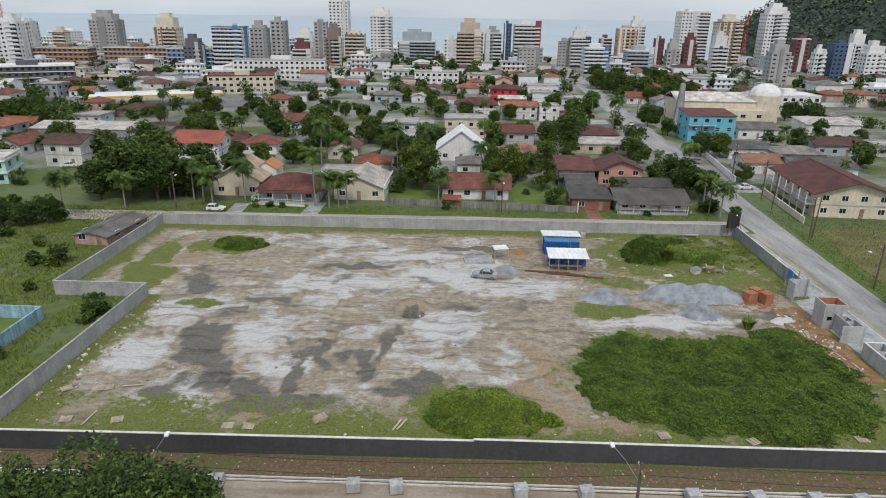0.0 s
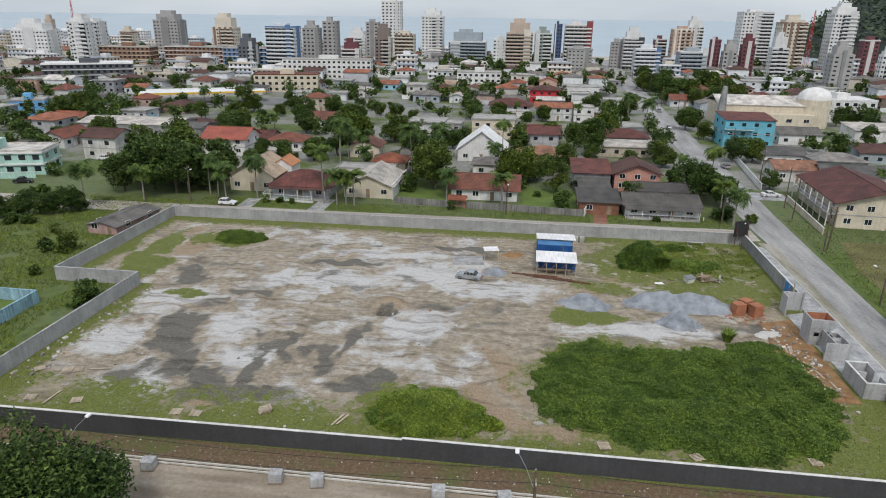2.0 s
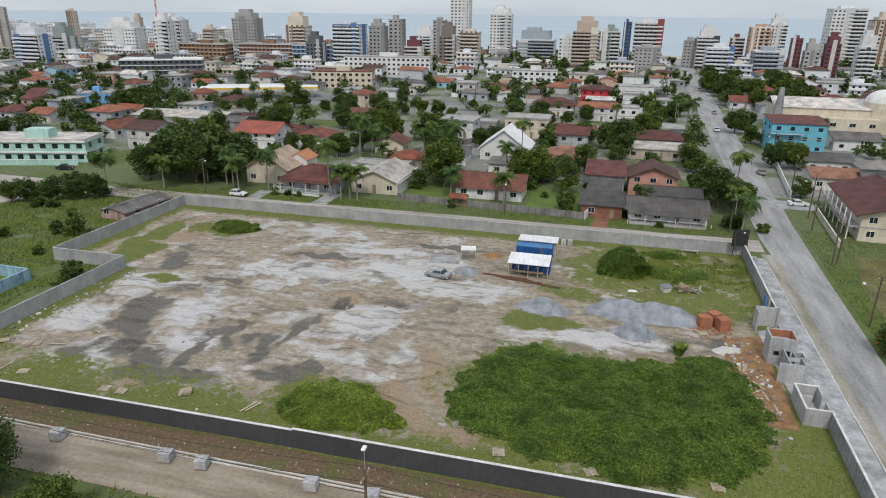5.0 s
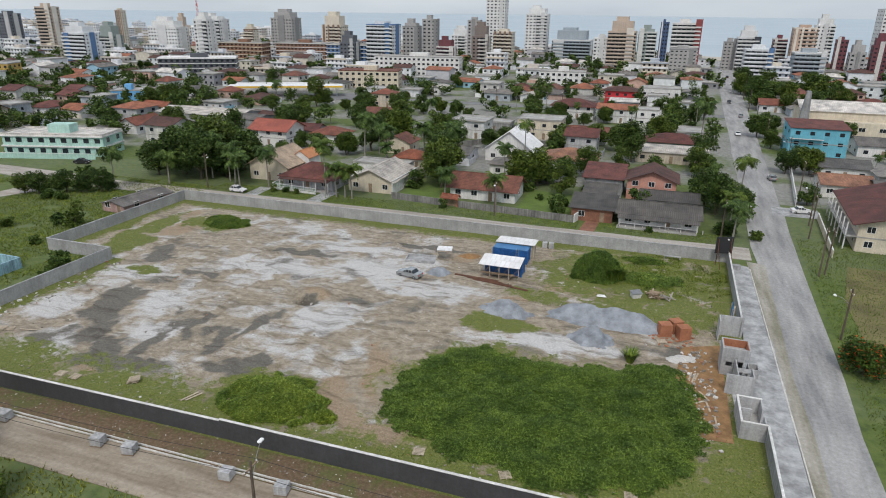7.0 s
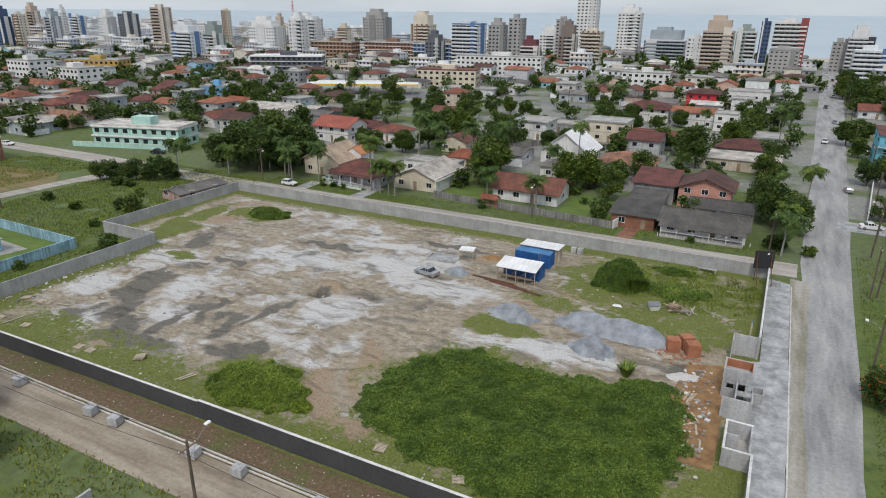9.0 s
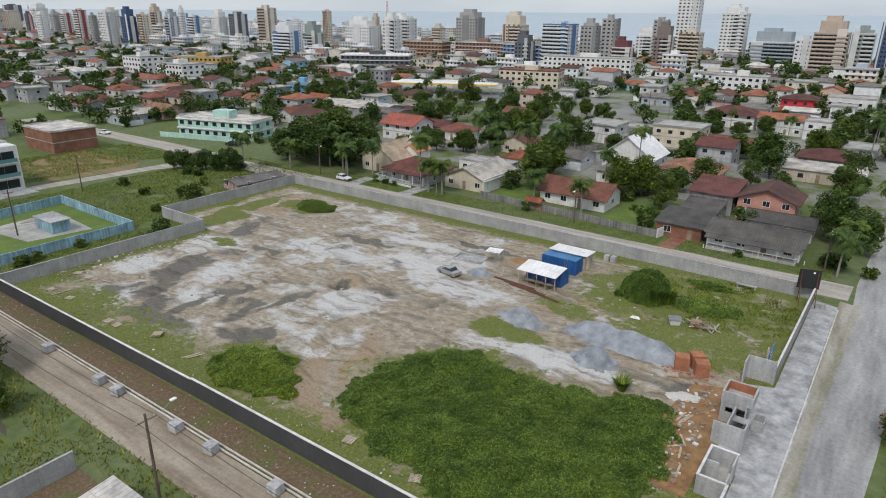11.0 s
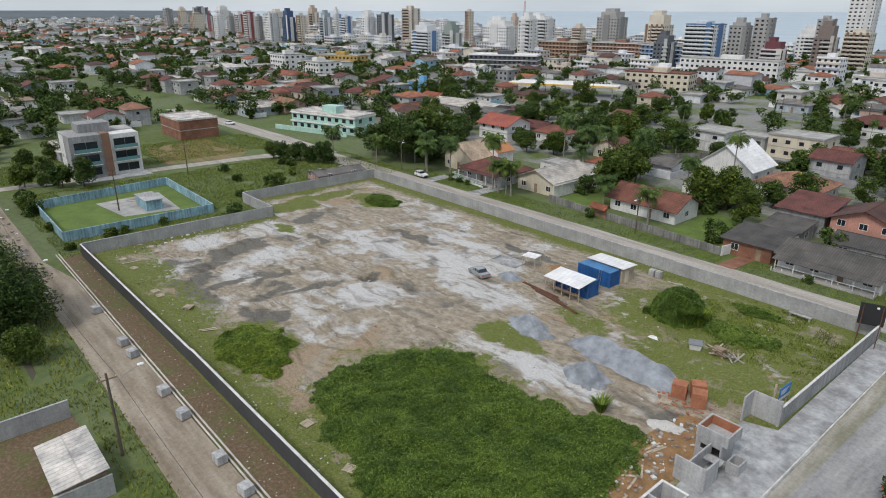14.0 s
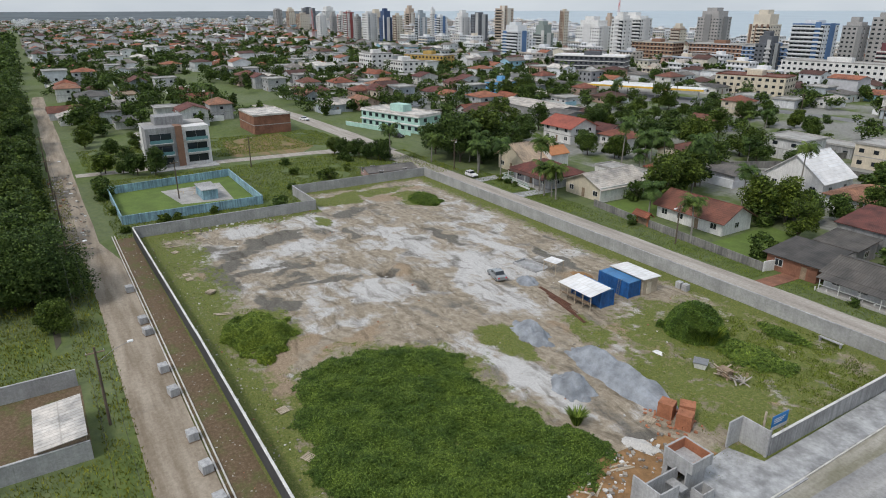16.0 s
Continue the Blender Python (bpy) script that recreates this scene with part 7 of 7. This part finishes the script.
def car(x, y, turn, paint, label, sedan=True):
    top = thing("car", label, "car", pose(x, y, 0.07, 0, 0, turn))
    L, W = (4.3, 1.68) if sedan else (3.8, 1.62)
    a = L / 2
    low = [(-a, 0.35), (-a + 0.1, 0.22), (a - 0.1, 0.22), (a, 0.38), (a - 0.02, 0.62), (a - 0.25, 0.76), (a - 1.25, 0.9), (-a + (0.7 if sedan else 0.1), 0.93), (-a + 0.02, 0.86)]
    part("body", Geo().extrude(low, "y", -W / 2, W / 2), paint, top)
    back = -a + (0.75 if sedan else 0.12)
    cab = [(back, 0.9), (a - 1.3, 0.88), (a - 1.95, 1.34), (back + (0.55 if sedan else 0.3), 1.36)]
    part("window_band", Geo().extrude(cab, "y", -W / 2 + 0.1, W / 2 - 0.1), GLASS, top)
    r0, r1 = back + (0.5 if sedan else 0.25), a - 1.9
    part("roof", Geo().block((r0 + r1) / 2, 0, 1.33, r1 - r0, W - 0.2, 0.09, 0.04), paint, top)
    for s in (-1, 1):
        for px in (r0 + 0.05, (r0 + r1) / 2, r1 - 0.02):
            part("pillar", Geo().box(px - 0.05, s * (W / 2 - 0.1) - 0.02, 0.88, px + 0.05, s * (W / 2 - 0.1) + 0.02, 1.36), paint, top)
        for px in (-a + 0.8, a - 0.8):
            tyre = part("wheel", Geo().tube((px, s * (W / 2 - 0.18), 0.24), (px, s * (W / 2 + 0.01), 0.24), 0.3, 0.3, 14), TYRE, top)
            part("rim", Geo().tube((px, s * (W / 2), 0.24), (px, s * (W / 2 + 0.025), 0.24), 0.18, 0.17, 10), STEEL, tyre)
        part("headlight", Geo().box(a - 0.1, s * 0.6 - 0.18, 0.55, a + 0.015, s * 0.6 + 0.18, 0.68), LAMP_WHITE, top)
        part("tail_light", Geo().box(-a - 0.01, s * 0.65 - 0.14, 0.6, -a + 0.08, s * 0.65 + 0.14, 0.8), RED, top)
        part("mirror", Geo().block(a - 1.5, s * (W / 2 + 0.06), 0.88, 0.12, 0.14, 0.12, 0.03), paint, top)
    part("bumper", Geo().block(a - 0.02, 0, 0.26, 0.12, W - 0.1, 0.2, 0.04), BLACK, top)


car(5.4, 96.3, 168, CAR_SILVER, "silver sedan parked on the bare lot")
car(-52.0, 131.0, 0, CAR_WHITE, "white hatchback parked on the back street", False)
car(73.6, 159.6, 8, CAR_WHITE, "white pickup style car parked in a bay")
car(71.6, 190.8, 95, CAR_SILVER, "silver hatchback parked beside the street", False)
car(-106.6, 169, 15, CAR_WHITE, "white car parked by a wall")
car(-105, 173.5, 15, CAR_SILVER, "silver car parked by a wall")
car(-104, 180, 15, CAR_DARK, "dark car parked by a wall")
car(-110, 141, 20, CAR_DARK, "black car parked on the side street")
car(-161, 127, 15, CAR_WHITE, "white car on the side street")
car(-226, 179, 5, CAR_WHITE, "white car parked among the houses")
for i, pnt in enumerate((CAR_RED, CAR_WHITE, CAR_SILVER, CAR_DARK, CAR_WHITE)):
    car(-150 + i * 11, 279 + (i % 2) * 3, 10 * i, pnt, "car standing on the petrol station forecourt", i % 2 == 0)
for i in range(7):
    car(road_x(260 + 48 * i) + 3 + 3.2 * (i % 2), 260 + 48 * i, 90 if i % 2 else 270, (CAR_WHITE, CAR_SILVER, CAR_DARK)[i % 3], "car driving along the straight street")

# ---- poles, lamps, cables, signs ----


def pole(x, y, h, lamp=None, lean=0.0, arms=True, label="tall dark timber utility pole"):
    top = thing("utility_pole", label, "pole", pose(x, y, 0, lean, 0, 0), "utility poles")
    part("shaft", Geo().tube((0, 0, -0.3), (0, 0, h), 0.16, 0.11, 8), BARK, top)
    if arms:
        part("crossarm", Geo().box(-0.06, -0.9, h - 0.7, 0.06, 0.9, h - 0.58), TIMBER, top)
        for k in (-0.8, 0, 0.8):
            part("insulator", Geo().tube((0, k, h - 0.58), (0, k, h - 0.4), 0.05, 0.04, 6), WHITE, top)
    if lamp:
        dx, dy, z = lamp
        arm = part("lamp_arm", Geo().tube((0, 0, z - 0.9), (dx * 0.5, dy * 0.5, z - 0.2), 0.028, 0.028, 6).tube((dx * 0.5, dy * 0.5, z - 0.2), (dx, dy, z), 0.028, 0.025, 6), STEEL, top)
        part("lamp_head", Geo().block(dx, dy, z - 0.08, 0.34, 0.6, 0.16, 0.05), LAMP_WHITE, arm, "white street lamp head")


pole(15.2, 38.3, 9.2, (-1.4, 3.4, 8.3))
pole(-22.2, 37.9, 9.2, (0.3, 2.6, 8.9))
pole(-54.0, 38.2, 9.5, (0.3, 2.6, 8.6))
pole(-86, 38.0, 9.5, (0.3, 2.6, 8.6))
pole(-118, 37.8, 9.5)
pole(70.0, 120.0, 8.5, None, -4)
pole(71.0, 121.0, 8.5, None, 3)
pole(68.2, 95.6, 7.5, (-1.8, 0.4, 6.2))
pole(72.0, 141, 9.0, None, 2)
pole(73.5, 150, 9.5, (-1.8, 0, 8.0))
pole(75.0, 172, 9.5)
pole(77, 205, 9.5, (-1.8, 0, 8.0))
pole(-71.3, 62.5, 9.0)
pole(-94, 86, 8.5)
pole(-61, 131.5, 8.5, (0.8, 0, 7.6))
pole(10.2, 134.0, 7.5, (0.2, -1.5, 7.0))
pole(55.5, 134.8, 8.0, (0.2, -1.5, 7.2))
for i in range(7):
    pole(road_x(240 + 45 * i) + 10.5, 240 + 45 * i, 9.5)
for i in range(6):
    pole(-150 + i * 30, 295, 9.5, (0, -1.8, 8.4))


def cable(p, q, sag):
    g, n, k = Geo(), 4, 11
    p, q = Vector(p), Vector(q)
    side = (q - p).normalized().orthogonal().normalized()
    other = (q - p).normalized().cross(side)
    for i in range(k):
        c = p.lerp(q, i / (k - 1)) - Vector((0, 0, sag * 4 * (i / (k - 1)) * (1 - i / (k - 1))))
        g.v += [tuple(c + 0.02 * (math.cos(a) * side + math.sin(a) * other)) for a in (0, math.pi / 2, math.pi, 1.5 * math.pi)]
    g.f = [(i * n + j, i * n + (j + 1) % n, (i + 1) * n + (j + 1) % n, (i + 1) * n + j) for i in range(k - 1) for j in range(n)]
    solid("power_cable", g, BLACK, "thin black overhead cable between poles", "cable")


line = [(60, 38.4), (15.2, 38.3), (-22.2, 37.9), (-54, 38.2), (-86, 38), (-118, 37.8)]
for (xa, ya), (xb, yb) in zip(line, line[1:]):
    for o in (-0.8, 0.8):
        cable((xa, ya + o, 8.8), (xb, yb + o, 8.8), 0.7)
cable((70, 120, 8.2), (72, 141, 8.6), 0.4)
cable((72, 141, 8.6), (75, 172, 9), 0.5)


def billboard():
    top = thing("billboard", "black billboard seen from behind on steel struts", "billboard", pose(54.7, 120.0, 0, 0, 0, 18))
    part("panel", Geo().block(0, 0, 2.1, 3.0, 0.12, 3.0, 0.03), BLACK, top)
    for x in (-1.1, 1.1):
        part("post", Geo().tube((x, -0.15, 0), (x, -0.15, 4.8), 0.07, 0.07, 6), RUST, top)
        part("strut", Geo().tube((x, -0.2, 3.4), (x - 0.3, -2.8, 0.1), 0.05, 0.05, 6), RUST, top)
    part("floodlight", Geo().block(0.5, -0.12, 4.55, 0.3, 0.14, 0.22, 0.03), LAMP_WHITE, top)


billboard()
sg = thing("site_sign", "blue and white site sign board behind the wall", "sign", pose(54.2, 95.0, 0, 0, 0, 88))
part("board", Geo().block(0, 0, 1.4, 2.6, 0.06, 1.7, 0.02), SIGN_BLUE, sg)
part("white_band", Geo().box(-1.25, -0.045, 1.45, 1.25, -0.034, 1.85), WHITE, sg)
for k in range(3):
    part("text_bar", Geo().box(-1.0, -0.045, 2.2 + k * 0.22, 0.3 + 0.25 * k, -0.034, 2.3 + k * 0.22), WHITE, sg)
for x in (-1.0, 1.0):
    part("post", Geo().box(x - 0.05, 0.03, 0, x + 0.05, 0.13, 3.0), TIMBER_PALE, sg)
solid("timber_post", Geo().block(54.1, 92.4, 0, 0.18, 0.18, 4.2, 0.02), TIMBER_PALE, "pale upright timber post beside the wall", "post")
solid("kerb_block", Geo().block(57.0, 118.4, 0.12, 1.2, 1.0, 0.7, 0.04), RENDER_PALE, "grey concrete block on the pavement", "concrete block")

# ---- weeds, bushes and grass ----
PATCH = [(16, 58.8), (15.4, 62.5), (15.6, 67), (17.2, 71.5), (19.8, 75), (23.5, 77.2), (29, 76), (35, 76), (41, 78.3), (44.5, 79.8), (47, 78.6), (49.3, 75), (50, 70), (49.5, 64), (47.3, 57.5), (43.5, 55.4), (36, 53.2), (28.3, 54.3), (22.5, 56.2)]


def inside(x, y, poly):
    hit, j = False, len(poly) - 1
    for i in range(len(poly)):
        (xa, ya), (xb, yb) = poly[i], poly[j]
        if (ya > y) != (yb > y) and x < (xb - xa) * (y - ya) / (yb - ya) + xa:
            hit = not hit
        j = i
    return hit


def edge_distance(x, y, poly):
    best, j = 1e9, len(poly) - 1
    for i in range(len(poly)):
        a, b = Vector(poly[j]), Vector(poly[i])
        t = max(0.0, min(1.0, (Vector((x, y)) - a).dot(b - a) / (b - a).length_squared))
        best = min(best, (Vector((x, y)) - a.lerp(b, t)).length)
        j = i
    return best if inside(x, y, poly) else -best


def weed_bed(name, label, x0, y0, x1, y1, height, n, size, leaf, seed):
    """A leafy bed: a lumpy dark body covered in leaves; height(x, y) is its top, below zero outside."""
    rng = np.random.default_rng(seed)
    top = thing(name, label, "weeds", kind="stuff")
    step = 0.5
    nx, ny = int((x1 - x0) / step), int((y1 - y0) / step)
    v = [(x0 + i * step, y0 + j * step, min(3.6, max(-0.3, height(x0 + i * step, y0 + j * step) - 0.2))) for j in range(ny + 1) for i in range(nx + 1)]
    f = [(j * (nx + 1) + i, j * (nx + 1) + i + 1, (j + 1) * (nx + 1) + i + 1, (j + 1) * (nx + 1) + i) for j in range(ny) for i in range(nx)]
    f = [q for q in f if max(v[k][2] for k in q) > -0.15]
    me = raw_mesh("undergrowth", v, f, leaf)
    me.shade_smooth()
    part("undergrowth", me, None, top)
    pts = []
    while len(pts) < n:
        x, y = rng.uniform(x0, x1), rng.uniform(y0, y1)
        h = height(x, y)
        if h > 0.05:
            pts.append((x, y, h * rng.uniform(0.75, 1.05) + rng.uniform(-0.1, 0.15)))
    vv, ff = cards(np.array(pts), size * rng.uniform(0.6, 1.6, n), rng, 1.3, 0.5)
    part("leaves", raw_mesh("leaves", vv, ff, leaf), None, top)


HEIGHTS = {}


def patch_height(x, y):
    key = (round(x * 2.5), round(y * 2.5))
    if key not in HEIGHTS:
        HEIGHTS[key] = patch_shape(key[0] / 2.5, key[1] / 2.5)
    return HEIGHTS[key]


def patch_shape(x, y):
    e = edge_distance(x, y, PATCH) + 1.3 * noise.noise((x / 3.5, y / 3.5, 5)) + 1.0 * noise.noise((x / 1.1, y / 1.1, 8))
    return min(1.0, e / 2.6 + 0.1) * (0.75 + 0.75 * noise.fractal((x / 3.0, y / 3.0, 2), 0.8, 2, 5)) if e > -0.3 else -0.5


def mound_height(cx, cy, rx, ry, h, k):
    def fn(x, y):
        q = math.hypot((x - cx) / rx, (y - cy) / ry) + 0.28 * noise.fractal((x / 2.2, y / 2.2, k), 1, 2, 3)
        return h * (1 - q * q) if q < 1.1 else -0.5
    return fn


weed_bed("weed_patch", "dense waist-high patch of green creepers and weeds", 9, 51.9, 52, 82, patch_height, 180000, 0.105, LEAF_WEED, 1)
weed_bed("weed_mound", "rounded mound of bright green weeds by the wall", -4, 50.5, 13, 66, mound_height(4.1, 57.6, 6.2, 4.6, 1.9, 3), 46000, 0.1, LEAF_WEED, 2)
weed_bed("weed_mound", "grassy mound in the corner of the lot", -48, 104, -32, 116, mound_height(-39.6, 109.4, 5.2, 3.4, 1.5, 4), 18000, 0.11, LEAF_WEED, 3)
weed_bed("weed_mound", "tall dense bush of weeds near the containers", 28, 101, 43, 115, mound_height(34.6, 107.6, 4.7, 3.8, 4.0, 5), 40000, 0.13, LEAF_BUSH, 4)
weed_bed("weed_mound", "low green weeds beside the wall", 8.5, 53, 14, 59, mound_height(11.0, 56.4, 1.5, 1.2, 1.0, 6), 1600, 0.13, LEAF_WEED, 5)
weed_bed("weed_mound", "low green weeds beside the bush", 36, 101, 50, 112, mound_height(43, 108, 5.5, 3.2, 0.8, 7), 5000, 0.15, LEAF_WEED, 6)
weed_bed("weed_mound", "low weeds in front of the back wall", 36, 112, 50, 119, mound_height(42, 116.5, 4.0, 1.6, 0.9, 8), 2600, 0.14, LEAF_WEED, 7)


def tuft(x, y, h, n, seed):
    rnd = random.Random(seed)
    v, f = [], []
    for k in range(n):
        a, r, ln = rnd.uniform(0, 6.3), rnd.uniform(0, 0.45) * h * 0.5, h * rnd.uniform(0.6, 1.1)
        bx, by = x + r * math.cos(a), y + r * math.sin(a)
        ox, oy = math.cos(a) * ln * 0.3, math.sin(a) * ln * 0.3
        sx, sy = -math.sin(a) * 0.05, math.cos(a) * 0.05
        b = len(v)
        v += [(bx - sx, by - sy, 0), (bx + sx, by + sy, 0), (bx + ox + sx, by + oy + sy, ln * 0.7), (bx + ox - sx, by + oy - sy, ln * 0.7), (bx + 2.1 * ox, by + 2.1 * oy, ln * 0.95)]
        f += [(b, b + 1, b + 2, b + 3), (b + 3, b + 2, b + 4)]
    tagged(new("grass_clump", raw_mesh("grass_clump", v, f, LEAF_WEED)), "tall clump of elephant grass", "grass clump")


tuft(41.5, 79.7, 1.8, 260, 1)
tuft(37.2, 105.4, 3.0, 200, 2)
tuft(38.2, 106.4, 2.6, 160, 3)


def meadow(name, label, n, seed, accept, x0, y0, x1, y1, h0, h1, material, z=0.05):
    rng = np.random.default_rng(seed)
    p = np.column_stack([rng.uniform(x0, x1, n), rng.uniform(y0, y1, n)])
    p = np.array([q for q in p if accept(q[0], q[1])])
    n = len(p)
    h = rng.uniform(h0, h1, n)
    a = rng.uniform(0, 2 * np.pi, n)
    w = 0.07 + 0.22 * h
    sx, sy = np.cos(a) * w * 0.5, np.sin(a) * w * 0.5
    lean = rng.normal(size=(n, 2)) * h[:, None] * 0.5
    v = np.stack([np.column_stack([p[:, 0] - sx, p[:, 1] - sy, np.full(n, z - 0.05)]), np.column_stack([p[:, 0] + sx, p[:, 1] + sy, np.full(n, z - 0.05)]), np.column_stack([p[:, 0] + lean[:, 0], p[:, 1] + lean[:, 1], z + h])], 1).reshape(-1, 3)
    f = np.arange(3 * n).reshape(-1, 3)
    tagged(new(name, raw_mesh(name, v, f, material)), label, "grass", kind="stuff")


meadow("lot_grass", "rough yellow-green grass over the edges of the lot", 110000, 11, lambda x, y: (x > -46.6 or y > 86.3) and COVERS.get((round(x), round(y)), (0,))[0] + 0.5 * noise.noise((x / 1.7, y / 1.7, 3)) > 0.55, -58, 50.3, 55, 120.6, 0.05, 0.2, GRASS)
meadow("lush_grass", "lush tall green grass in the corner of the lot", 22000, 21, lambda x, y: math.hypot((x - 45) / 12, (y - 111) / 10) + 0.5 * noise.noise((x / 3, y / 3, 2)) < 0.95 and noise.noise((x / 2, y / 2, 6)) > -0.15, 32, 99, 55.2, 120.6, 0.1, 0.3, LEAF_FIELD)
meadow("field_grass", "tall green grass of the field beside the lot", 130000, 12, lambda x, y: not (x > -47.1 or (y > 85.5 and x > -60.2)) and not (-111 < x < -98) and not (-118 < x < -98 and 60 < y < 81) and not (x < -92 and y > 123) and not (-87 < x < -56.8 and 48.7 < y < 78) and noise.noise((x / 6, y / 6, 1)) > -0.35, -142, 46.5, -47, 133, 0.12, 0.34, LEAF_FIELD, 0.0)
meadow("verge_grass", "short green grass along the street verges", 45000, 13, lambda x, y: (121.8 < y < 123.4 or 130.6 < y < 137) and not (28 < x < 32 and y > 130), -60, 121.5, 57, 137, 0.06, 0.2, LEAF_FIELD, 0.0)
meadow("roadside_grass", "green grass beside the paved street", 40000, 14, lambda x, y: x > road_x(y) + 8.6, 66, 55, 100, 140, 0.08, 0.25, LEAF_FIELD, 0.0)
meadow("roadside_weeds", "rough weeds beside the dirt road", 40000, 15, lambda x, y: not (4 < x < 21 and y < 37.2) and not (33.8 < y < 36.2 and x < -4) and noise.noise((x / 5, y / 3, 9)) > -0.3 - max(0.0, 38 - y), -110, 22, 58, 40.6, 0.12, 0.4, GRASS, 0.0)
for k in range(26):
    rnd = random.Random(500 + k)
    x, y = rnd.choice([(-52 + rnd.uniform(-4, 3), rnd.uniform(56, 80)), (rnd.uniform(-98, -62), rnd.uniform(84, 118)), (rnd.uniform(-96, -50), 48.8 + rnd.uniform(-1.5, 1.0))])
    tree(x, y, rnd.uniform(0.5, 0.85), None, "bush")
